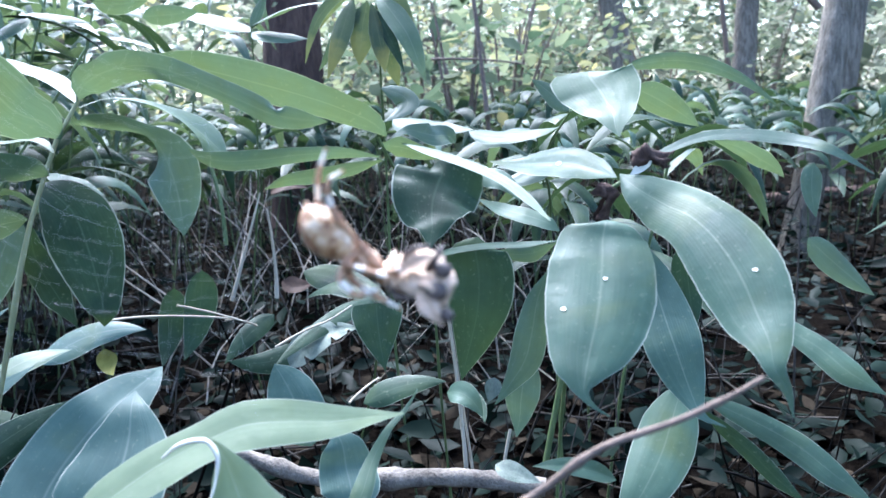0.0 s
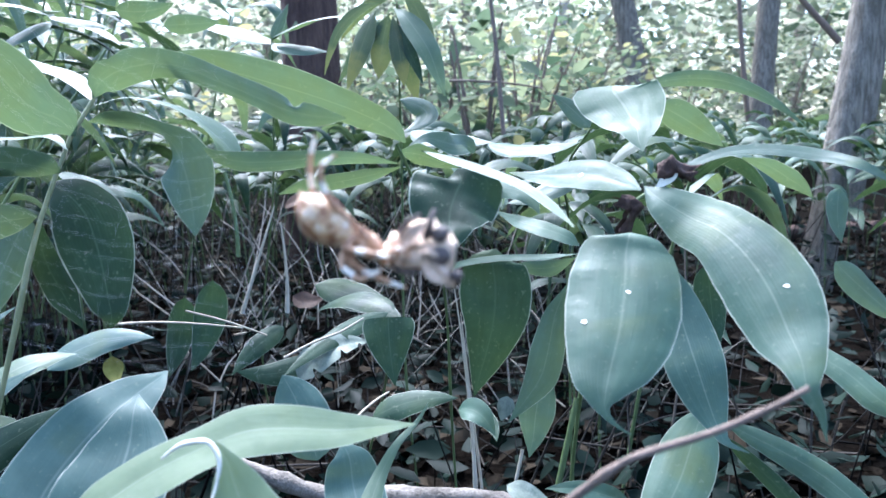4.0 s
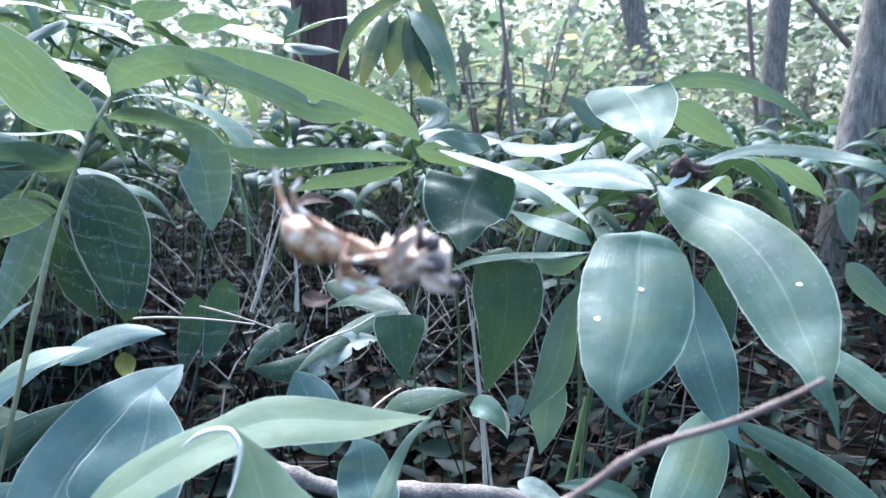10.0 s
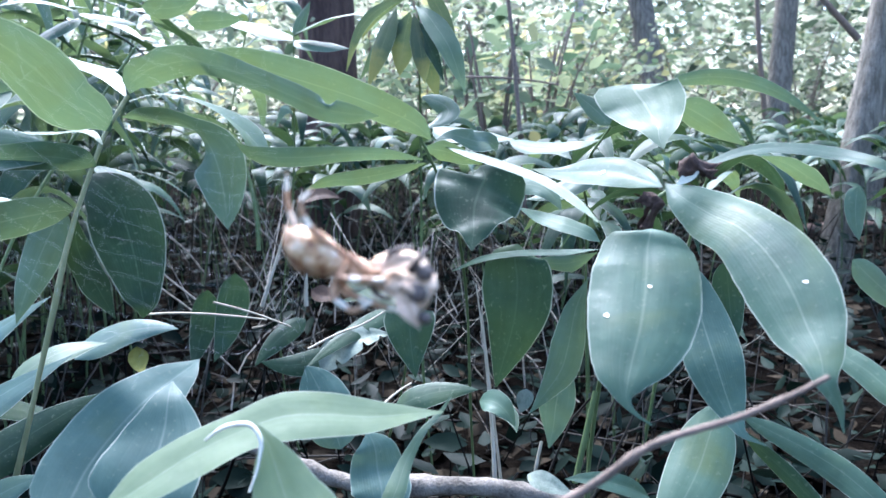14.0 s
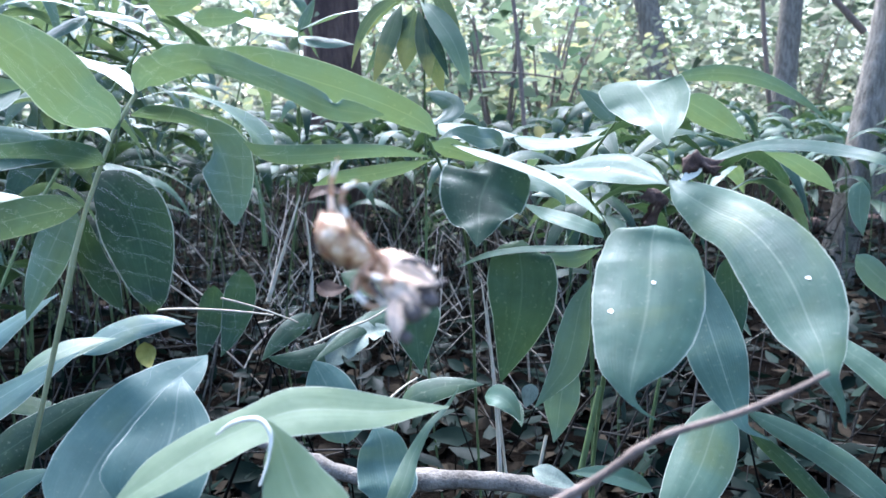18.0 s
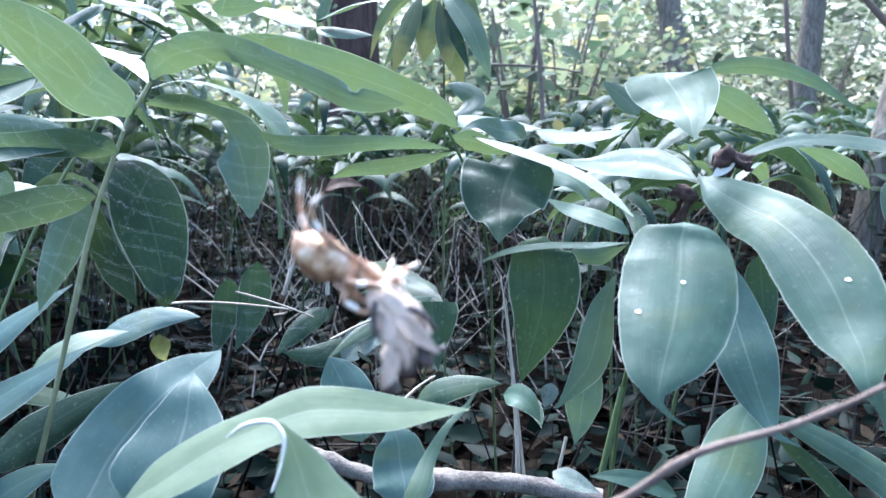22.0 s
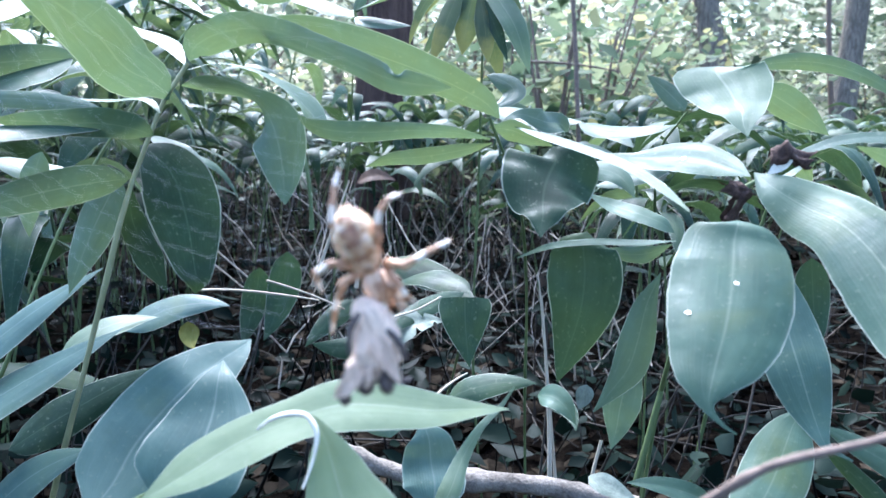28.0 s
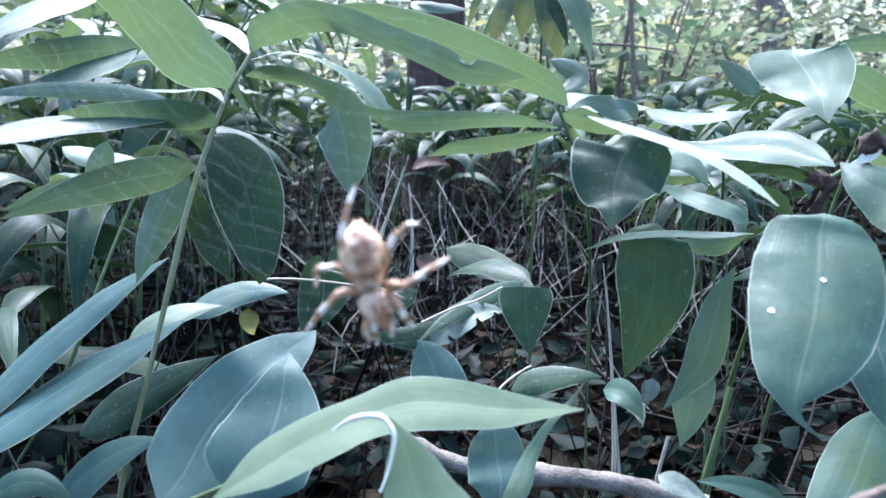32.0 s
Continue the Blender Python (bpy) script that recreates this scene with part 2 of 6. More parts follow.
CULM_TAN = plain_material("tan_culm", (0.17, 0.18, 0.085), (0.36, 0.36, 0.19), 60.0, 0.5, 0.1, stretch=(1, 1, 0.15))
CULM = plain_material("green_culm", (0.06, 0.10, 0.035), (0.16, 0.20, 0.08), 60.0, 0.5, 0.1, stretch=(1, 1, 0.15))
DRY = plain_material("dry_straw", (0.30, 0.25, 0.17), (0.58, 0.52, 0.40), 50.0, 0.8, 0.2, stretch=(1, 1, 0.2))
SHEATH = plain_material("dead_sheath", (0.010, 0.006, 0.005), (0.13, 0.08, 0.06), 240.0, 0.85, 0.9)
TWIG = plain_material("grey_brown_twig", (0.09, 0.065, 0.05), (0.24, 0.18, 0.14), 160.0, 0.8, 0.6)
LOG = plain_material("lichened_branch", (0.03, 0.024, 0.018), (0.33, 0.29, 0.24), 90.0, 0.85, 0.8)
BARK = plain_material("grey_bark", (0.15, 0.13, 0.10), (0.66, 0.58, 0.47), 20.0, 0.9, 1.0, 0.03, stretch=(3, 3, 0.4))
BARK_RED = plain_material("reddish_bark", (0.05, 0.03, 0.025), (0.20, 0.13, 0.10), 9.0, 0.9, 1.0, 0.03, stretch=(3, 3, 0.3))
BARK_PALE = plain_material("pale_bark", (0.35, 0.33, 0.30), (0.7, 0.68, 0.64), 9.0, 0.8, 0.4, 0.01)
# soil, litter and stems near black: undergrowth shade is put into their colours
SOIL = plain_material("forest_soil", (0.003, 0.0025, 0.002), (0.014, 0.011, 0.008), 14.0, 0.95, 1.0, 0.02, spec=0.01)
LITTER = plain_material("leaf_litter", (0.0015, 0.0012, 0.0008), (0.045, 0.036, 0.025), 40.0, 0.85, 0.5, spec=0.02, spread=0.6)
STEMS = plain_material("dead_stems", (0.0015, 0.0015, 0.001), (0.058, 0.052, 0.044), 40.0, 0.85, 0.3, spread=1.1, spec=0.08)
STALKS = plain_material("bleached_stalks", (0.03, 0.026, 0.02), (0.42, 0.37, 0.30), 40.0, 0.85, 0.3, spread=0.7, spec=0.1)
# herb leaves darkened: shade under the bamboo is part of their colour
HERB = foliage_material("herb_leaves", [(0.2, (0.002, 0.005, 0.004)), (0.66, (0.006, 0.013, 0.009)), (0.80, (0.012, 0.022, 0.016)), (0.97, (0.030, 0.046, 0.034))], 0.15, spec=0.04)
SHRUB = foliage_material("shrub_leaves", [(0.15, (0.025, 0.05, 0.025)), (0.42, (0.115, 0.16, 0.092)), (0.70, (0.23, 0.26, 0.145)), (0.90, (0.44, 0.38, 0.14))], 0.5, rough=0.7, spec=0.15)
# pale upper stops hold the haze over the far wood in the leaf colour
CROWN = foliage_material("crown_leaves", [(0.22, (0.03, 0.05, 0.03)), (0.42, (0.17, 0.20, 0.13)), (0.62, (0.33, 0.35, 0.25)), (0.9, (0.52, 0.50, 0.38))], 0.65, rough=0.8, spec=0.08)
# brighter still: sunlight deep in the wood is put into the leaf colour
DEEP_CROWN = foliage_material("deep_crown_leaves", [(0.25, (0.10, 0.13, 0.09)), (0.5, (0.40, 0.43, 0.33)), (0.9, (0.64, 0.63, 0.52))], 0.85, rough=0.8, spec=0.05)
SPIDER_LEG = banded_material("spider_leg", (0.24, 0.10, 0.045), (0.60, 0.36, 0.20), (0.90, 0.78, 0.62))
SPIDER_HEAD = plain_material("spider_head", (0.42, 0.20, 0.09), (0.80, 0.58, 0.40), 500.0, 0.6, 0.5, 0.0004)
SILK = plain_material("wrapped_silk", (0.30, 0.195, 0.130), (0.90, 0.68, 0.50), 170.0, 0.85, 0.9, 0.0012, stretch=(0.35, 1.4, 1.4), spec=0.08)
DARK_PREY = plain_material("dark_prey", (0.03, 0.022, 0.02), (0.13, 0.10, 0.085), 500.0, 0.5, 0.4, 0.0004)
PALE = plain_material("pale_dead_spot", (0.62, 0.58, 0.44), (0.80, 0.77, 0.66), 300.0, 0.8, 0.2)
LEAF_YELLOW = plain_material("yellow_leaf", (0.22, 0.20, 0.04), (0.42, 0.38, 0.10), 120.0, 0.6, 0.2)
LEAF_BROWN = plain_material("brown_leaf", (0.03, 0.018, 0.011), (0.10, 0.055, 0.032), 120.0, 0.7, 0.3)
LEAF_PALE = plain_material("pale_torn_leaf", (0.08, 0.11, 0.08), (0.27, 0.30, 0.23), 120.0, 0.6, 0.2)
THREAD = plain_material("web_silk", (0.6, 0.62, 0.62), (0.85, 0.86, 0.86), 100.0, 0.35, 0.0)


def abdomen_material():
    # cream ground with an orange-brown leaf mark along the back, dark bars across it and fine mottling
    m, nt, bsdf, out = shader("spider_abdomen")
    tex = node(nt, "TexCoord").outputs["Object"]
    sep = node(nt, "SeparateXYZ", {0: tex})
    fine = node(nt, "TexNoise", {"Vector": tex, "Scale": 700.0, "Detail": 5.0, "Roughness": 0.7}).outputs["Fac"]
    coarse = node(nt, "TexNoise", {"Vector": tex, "Scale": 260.0, "Detail": 3.0}).outputs["Fac"]
    base = ramp(nt, maths(nt, "ADD", maths(nt, "MULTIPLY", fine, 0.5), maths(nt, "MULTIPLY", coarse, 0.5)),
                [(0.38, (0.22, 0.09, 0.035)), (0.46, (0.50, 0.28, 0.13)), (0.54, (0.74, 0.53, 0.33)), (0.66, (0.90, 0.80, 0.64))])
    off = maths(nt, "ADD", maths(nt, "ABSOLUTE", sep.outputs[0]), maths(nt, "MULTIPLY", maths(nt, "SUBTRACT", coarse, 0.5), 0.004))
    mark = maths(nt, "MULTIPLY", maths(nt, "SUBTRACT", 0.0019, off), 1800.0, clamp=True)
    upper = maths(nt, "MULTIPLY", sep.outputs[2], 600.0, clamp=True)
    bars = maths(nt, "SINE", maths(nt, "ADD", maths(nt, "MULTIPLY", sep.outputs[1], 2300.0), maths(nt, "MULTIPLY", fine, 6.0)))
    bars = maths(nt, "MULTIPLY", maths(nt, "ADD", bars, 0.1), 1.5, clamp=True)
    base = mixed(nt, maths(nt, "MULTIPLY", maths(nt, "MULTIPLY", mark, upper), maths(nt, "ADD", 0.30, maths(nt, "MULTIPLY", bars, 0.6))), base, (0.22, 0.10, 0.05))
    nt.links.new(base, bsdf.inputs["Base Color"])
    bsdf.inputs["Roughness"].default_value = 0.42
    bsdf.inputs["Subsurface Weight"].default_value = 0.2
    bsdf.inputs["Subsurface Radius"].default_value = (0.002, 0.001, 0.0005)
    bm = node(nt, "Bump", {"Height": fine, "Strength": 0.6, "Distance": 0.0006})
    nt.links.new(bm.outputs[0], bsdf.inputs["Normal"])
    return m


ABDOMEN = abdomen_material()


# ---- builders ----
def part(name, mesh, material, parent=None, label=""):
    """Links a mesh or bmesh as one object under a thing."""
    if isinstance(mesh, bmesh.types.BMesh):
        me = bpy.data.meshes.new(name)
        mesh.to_mesh(me)
        mesh.free()
        mesh = me
    if material is not None and not mesh.materials:
        mesh.materials.append(material)
    ob = new(name, mesh)
    if parent is not None:
        ob.parent = parent
    if label:
        ob["label"] = label
    return ob


def empty(name, at=(0, 0, 0)):
    ob = new(name)
    ob.location = at
    ob.empty_display_size = 0.02
    return ob


def smooth(me):
    me.polygons.foreach_set("use_smooth", [True] * len(me.polygons))
    return me


def grid_mesh(name, verts, rows, cols, uvs=None, wrap=False):
    """A sheet of rows x cols points (wrap: closed round its columns)."""
    faces = []
    for i in range(rows - 1):
        for j in range(cols if wrap else cols - 1):
            k = (j + 1) % cols
            faces.append((i * cols + j, i * cols + k, (i + 1) * cols + k, (i + 1) * cols + j))
    me = bpy.data.meshes.new(name)
    me.from_pydata([tuple(map(float, p)) for p in verts], [], faces)
    if uvs is not None:
        lay = me.uv_layers.new(name="UVMap")
        idx = np.empty(len(me.loops), int)
        me.loops.foreach_get("vertex_index", idx)
        lay.data.foreach_set("uv", np.asarray(uvs, float)[idx].ravel())
    return smooth(me)


def along(points, s):
    """A smooth curve through a few points, by chord length; s from 0 to 1."""
    p = np.asarray(points, float)
    k = np.r_[0, np.cumsum(np.linalg.norm(np.diff(p, axis=0), axis=1))]
    k /= k[-1]
    s = np.asarray(s, float)
    out = np.zeros((len(s), 3))
    if len(p) <= 3:
        for i in range(len(p)):
            w = np.ones(len(s))
            for j in range(len(p)):
                if j != i:
                    w = w * (s - k[j]) / (k[i] - k[j])
            out += w[:, None] * p[i]
        return out
    slope = np.gradient(p, k, axis=0)
    n = np.clip(np.searchsorted(k, s, side="right") - 1, 0, len(p) - 2)
    h = (k[n + 1] - k[n])[:, None]
    t = ((s - k[n]) / (k[n + 1] - k[n]))[:, None]
    return ((2 * t**3 - 3 * t**2 + 1) * p[n] + (t**3 - 2 * t**2 + t) * h * slope[n] + (3 * t**2 - 2 * t**3) * p[n + 1] + (t**3 - t**2) * h * slope[n + 1])


def unit(v):
    return v / np.maximum(np.linalg.norm(v, axis=-1, keepdims=True), 1e-9)


def tube_mesh(name, points, radii, sides=8, rows=16, lumps=0.0, knots=(), seed=0):
    """A round, tapering rod along a curve, with swellings at the knots."""
    rng = np.random.default_rng(seed)
    s = np.linspace(0, 1, rows)
    c = along(points, s)
    tan = unit(np.gradient(c, axis=0))
    ref = np.array([0.31, 0.17, 0.93]) if abs(tan[:, 2]).mean() < 0.8 else np.array([0.9, 0.4, 0.1])
    a = unit(np.cross(tan, ref))
    b = np.cross(tan, a)
    r = np.interp(s, np.linspace(0, 1, len(radii)), radii)
    for k in knots:
        r = r * (1 + 0.35 * np.exp(-(((s - k) * rows / 1.2) ** 2)))
    ang = np.linspace(0, 2 * np.pi, sides, endpoint=False)
    wob = 1 + lumps * rng.normal(size=(rows, sides))
    v = c[:, None] + (r[:, None] * wob)[..., None] * (np.cos(ang)[None, :, None] * a[:, None] + np.sin(ang)[None, :, None] * b[:, None])
    uv = np.stack(np.broadcast_arrays(ang[None] / 6.283, s[:, None]), -1).reshape(-1, 2)
    return grid_mesh(name, v.reshape(-1, 3), rows, sides, uv, wrap=True)


def blade_mesh(points, width, face, outline=None, notch=(), seed=0, rows=22, cols=9, blunt=False, cut=False, fold=0.10, droop=0.22):
    """A bamboo leaf blade: rounded base, long drawn-out tip, folded along its midrib, with wavy edges.
    outline: (along, half-width on one side, on the other) where the leaf has a shape of its own.
    notch: (along, depth) of bites in one edge, the other if less than nought."""
    rng = np.random.default_rng(seed)
    s = np.linspace(0, 1, rows)
    c = along(points, s)
    tan = unit(np.gradient(c, axis=0))
    nor = np.asarray(face, float)[None] - (tan @ np.asarray(face, float))[:, None] * tan
    nor = unit(nor)
    side = np.cross(tan, nor)
    if cut:
        w = np.interp(s, (0, 0.06, 0.15, 0.35, 0.55, 0.75, 0.9, 1), (0.90, 0.98, 1, 0.86, 0.62, 0.34, 0.12, 0))
    elif blunt:
        w = np.interp(s, (0, 0.04, 0.1, 0.2, 0.35, 0.55, 0.72, 0.85, 0.94, 1), (0, 0.45, 0.72, 0.92, 1, 0.97, 0.84, 0.58, 0.28, 0))
    else:
        w = np.interp(s, (0, 0.03, 0.08, 0.16, 0.3, 0.5, 0.7, 0.85, 0.93, 1), (0, 0.36, 0.62, 0.86, 1, 0.92, 0.68, 0.38, 0.18, 0))
    w[1:-1] = (w[:-2] + 2 * w[1:-1] + w[2:]) / 4
    w = np.maximum(w, 0.012) * width / 2
    wide_a, wide_b = w, w
    if outline is not None:
        at, a, b = np.array(outline).T
        wide_a, wide_b = np.interp(s, at, a), np.interp(s, at, b)
        for _ in range(2):
            for q in (wide_a, wide_b):
                q[1:-1] = (q[:-2] + 2 * q[1:-1] + q[2:]) / 4
        wide_a, wide_b = np.maximum(wide_a, 0.0003), np.maximum(wide_b, 0.0003)
        w = (wide_a + wide_b) / 2
    u = np.linspace(-1, 1, cols)
    ph = rng.uniform(0, 6.28, 4)
    wave = 0.045 * np.sin(s * 9 + ph[0]) + 0.020 * np.sin(s * 17 + ph[1])
    wave2 = 0.045 * np.sin(s * 8 + ph[2]) + 0.020 * np.sin(s * 19 + ph[3])
    lift = fold * np.abs(u)[None] - droop * u[None] ** 2 + np.where(u[None] > 0, wave[:, None], wave2[:, None]) * np.abs(u[None]) ** 2
    across = np.where(u[None] < 0, wide_a[:, None], wide_b[:, None]) * u[None] * (1 + 0.004 * rng.normal(size=(rows, 1)))
    for at, depth in notch:
        bite = np.exp(-(((s - at) * rows / 0.9) ** 2))
        e, f = (-1, -2) if depth > 0 else (0, 1)
        across[:, e] -= bite * depth * w
        across[:, f] -= bite * depth * 0.6 * w
    v = c[:, None] + across[..., None] * side[:, None] + (lift * w[:, None])[..., None] * nor[:, None]
    uv = np.stack(np.broadcast_arrays((u[None] + 1) / 2, s[:, None]), -1).reshape(-1, 2)
    return grid_mesh("leaf", v.reshape(-1, 3), rows, cols, uv)


def leaf_cloud(name, centres, sizes, rng, slender=0.5, flat=0.4):
    """Many small folded leaves in one mesh: six points and four faces a leaf."""
    n = len(centres)
    d = unit(rng.normal(size=(n, 3)) * (1, 1, flat) + (0, 0, -0.15))
    up = unit(np.cross(d, unit(rng.normal(size=(n, 3)))))
    up = unit(up + (0, 0, 0.9) * np.sign(up[:, 2:3] + 1e-6))
    up = unit(up - (up * d).sum(1, keepdims=True) * d)
    sd = np.cross(d, up)
    L, Wd = sizes[:, None], sizes[:, None] * slender / 2
    p = np.stack([centres, centres + 0.35 * L * d + Wd * sd + 0.12 * Wd * up, centres + 0.7 * L * d + 0.75 * Wd * sd,
                  centres + L * d - 0.1 * L * up, centres + 0.7 * L * d - 0.75 * Wd * sd, centres + 0.35 * L * d - Wd * sd + 0.12 * Wd * up,
                  centres + 0.45 * L * d - 0.15 * Wd * up], 1).reshape(-1, 3)
    i = (np.arange(n) * 7)[:, None]
    f = np.concatenate([np.c_[i, i + 1, i + 6, i + 6][:, :3], np.c_[i + 1, i + 2, i + 6], np.c_[i + 2, i + 3, i + 6], np.c_[i + 3, i + 4, i + 6], np.c_[i + 4, i + 5, i + 6], np.c_[i + 5, i, i + 6]])
    me = bpy.data.meshes.new(name)
    me.from_pydata(p.tolist(), [], f.tolist())
    return smooth(me)


def bunch_of_rods(name, starts, ends, radii, rng, bend=0.05, sides=4, rows=5):
    """Many thin dry stems in one mesh."""
    vs, fs = [], []
    s = np.linspace(0, 1, rows)[:, None]
    ang = np.linspace(0, 2 * np.pi, sides, endpoint=False)
    for a, b, r in zip(starts, ends, radii):
        d = b - a
        mid = rng.normal(size=3) * bend * np.linalg.norm(d)
        c = a + d * s + mid * (4 * s * (1 - s))
        x = unit(np.cross(d, (0.3, 0.2, 0.95)))
        y = unit(np.cross(d, x))
        ring = c[:, None] + r * (1 - 0.4 * s)[:, None] * (np.cos(ang)[None, :, None] * x + np.sin(ang)[None, :, None] * y)
        o = len(vs)
        vs.extend(ring.reshape(-1, 3).tolist())
        for i in range(rows - 1):
            for j in range(sides):
                k = (j + 1) % sides
                fs.append((o + i * sides + j, o + i * sides + k, o + (i + 1) * sides + k, o + (i + 1) * sides + j))
    me = bpy.data.meshes.new(name)
    me.from_pydata(vs, [], fs)
    return smooth(me)


# ---- the ground ----
def ground():
    n = 140
    g = np.linspace(-1, 1, n)
    g = np.sign(g) * (np.abs(g) ** 3.2) * 400 + g * 3
    xs, ys = np.meshgrid(g, g + 1.5)
    zs = np.array([[0.035 * noise.noise((x * 1.7, y * 1.7, 0.3)) + 0.012 * noise.noise((x * 9, y * 9, 2.3)) for x, y in zip(a, b)] for a, b in zip(xs, ys)])
    v = np.stack([xs, ys, zs], -1).reshape(-1, 3)
    me = grid_mesh("ground", v, n, n)
    tagged(part("ground", me, SOIL), "woodland soil, darkened for the shade under bamboo", "ground", kind="structure")
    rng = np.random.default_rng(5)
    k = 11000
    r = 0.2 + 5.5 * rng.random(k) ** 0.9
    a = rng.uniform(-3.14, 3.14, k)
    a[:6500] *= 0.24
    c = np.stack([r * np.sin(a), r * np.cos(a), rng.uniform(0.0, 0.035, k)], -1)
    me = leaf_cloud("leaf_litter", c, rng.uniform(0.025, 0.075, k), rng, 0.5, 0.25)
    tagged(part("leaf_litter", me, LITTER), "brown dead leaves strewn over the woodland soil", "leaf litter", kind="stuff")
    k = 900
    r = 0.6 + 3.4 * rng.random(k) ** 1.2
    a = rng.uniform(-3.14, 3.14, k)
    a[:480] *= 0.23
    st = np.stack([r * np.sin(a), r * np.cos(a), np.full(k, -0.01)], -1)
    tall = rng.uniform(0.06, 0.42, k)
    lean = rng.normal(size=(k, 2)) * 0.35
    en = st + np.stack([lean[:, 0] * tall, lean[:, 1] * tall, tall], -1)
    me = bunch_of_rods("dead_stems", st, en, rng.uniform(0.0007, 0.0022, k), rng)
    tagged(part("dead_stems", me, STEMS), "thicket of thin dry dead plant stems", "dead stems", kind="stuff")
    k = 330
    r = 1.15 + 1.2 * rng.random(k)
    a = rng.uniform(-0.36, 0.30, k)
    st = np.stack([r * np.sin(a), r * np.cos(a), rng.uniform(0.0, 0.20, k) + 0.07 * (r - 1.15)], -1)
    ln = rng.uniform(0.05, 0.24, k)
    tilt = rng.normal(size=(k, 2)) * 0.55
    en = st + np.stack([tilt[:, 0] * ln, tilt[:, 1] * ln, ln], -1)
    me = bunch_of_rods("dry_stalks", st, en, rng.uniform(0.0006, 0.0019, k), rng, 0.1)
    tagged(part("dry_stalks", me, STALKS), "tangle of bleached dry stalks under the bamboo", "dry stalks", kind="stuff")
    k = 360
    r = 0.6 + 3.0 * rng.random(k) ** 1.3
    a = rng.uniform(-0.7, 0.7, k)
    st = np.stack([r * np.sin(a), r * np.cos(a), rng.uniform(0.005, 0.16, k)], -1)
    th = rng.uniform(0, 6.28, k)
    ln = rng.uniform(0.08, 0.35, k)
    en = st + np.stack([np.cos(th) * ln, np.sin(th) * ln, rng.normal(size=k) * 0.04], -1)
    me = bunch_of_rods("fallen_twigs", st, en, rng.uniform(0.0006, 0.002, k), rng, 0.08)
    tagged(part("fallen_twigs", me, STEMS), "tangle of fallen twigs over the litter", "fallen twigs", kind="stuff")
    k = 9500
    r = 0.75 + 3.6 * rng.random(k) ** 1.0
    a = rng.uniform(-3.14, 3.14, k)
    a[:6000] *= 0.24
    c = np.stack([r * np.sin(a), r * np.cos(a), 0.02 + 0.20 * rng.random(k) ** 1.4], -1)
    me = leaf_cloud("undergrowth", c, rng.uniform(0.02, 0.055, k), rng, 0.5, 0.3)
    tagged(part("undergrowth", me, HERB), "low woodland herbs among dead stems, darkened for shade under the bamboo", "undergrowth", kind="stuff")


ground()


# ---- trees and shrubs ----
def tree(name, foot, top, radius, bark, label, seed, crown=800, limbs=5):
    rng = np.random.default_rng(seed)
    foot, top = np.array(foot, float), np.array(top, float)
    thing = empty(name, foot)
    rows, sides = 120, 40
    s = np.linspace(0, 1, rows) ** 1.6
    bend = rng.normal(size=3) * (0.05, 0.05, 0)
    c = (top - foot) * s[:, None] + bend * np.sin(s * 7)[:, None] * radius * 6
    ang = np.linspace(0, 2 * np.pi, sides, endpoint=False)
    r = radius * (1 - 0.6 * s) * (1 + 0.2 * np.exp(-s * 90))
    bark_lift = np.array([[noise.noise((math.cos(a) * 7 + seed, math.sin(a) * 7, z * 2.2)) for a in ang] for z in c[:, 2]])
    bark_lift += 0.5 * np.array([[noise.noise((math.cos(a) * 16 + seed, math.sin(a) * 16, z * 5)) for a in ang] for z in c[:, 2]])
    rr = r[:, None] * (1 + 0.09 * bark_lift)
    v = np.stack([c[:, :1] + rr * np.cos(ang), c[:, 1:2] + rr * np.sin(ang), np.broadcast_to(c[:, 2:], rr.shape)], -1)
    v[0, :, 2] -= 0.1
    part("trunk", grid_mesh("trunk", v.reshape(-1, 3), rows, sides, wrap=True), bark, thing)
    ends = []
    for i in range(limbs):
        k = rng.uniform(0.6, 0.98)
        b = (top - foot) * k
        th = rng.uniform(0, 6.28)
        ln = rng.uniform(1.2, 2.4)
        e = b + (math.cos(th) * ln, math.sin(th) * ln, rng.uniform(0.3, 1.2))
        part("limb", tube_mesh("limb", [b, (b + e) / 2 + (0, 0, 0.2), e], [radius * 0.3, radius * 0.1], 8, 10, 0.03), bark, thing)
        ends.append((b, e))
    if crown:
        pick = rng.integers(0, limbs, crown)
        k = rng.uniform(0.35, 1.1, crown)[:, None]
        a, b = np.array([x for x, _ in ends])[pick], np.array([y for _, y in ends])[pick]
        cs = a + (b - a) * k + rng.normal(size=(crown, 3)) * (0.45, 0.45, 0.35)
        part("crown", leaf_cloud("crown", cs, rng.uniform(0.08, 0.16, crown), rng, 0.55), CROWN, thing)
    return tagged(thing, label, "tree", "woodland trees")


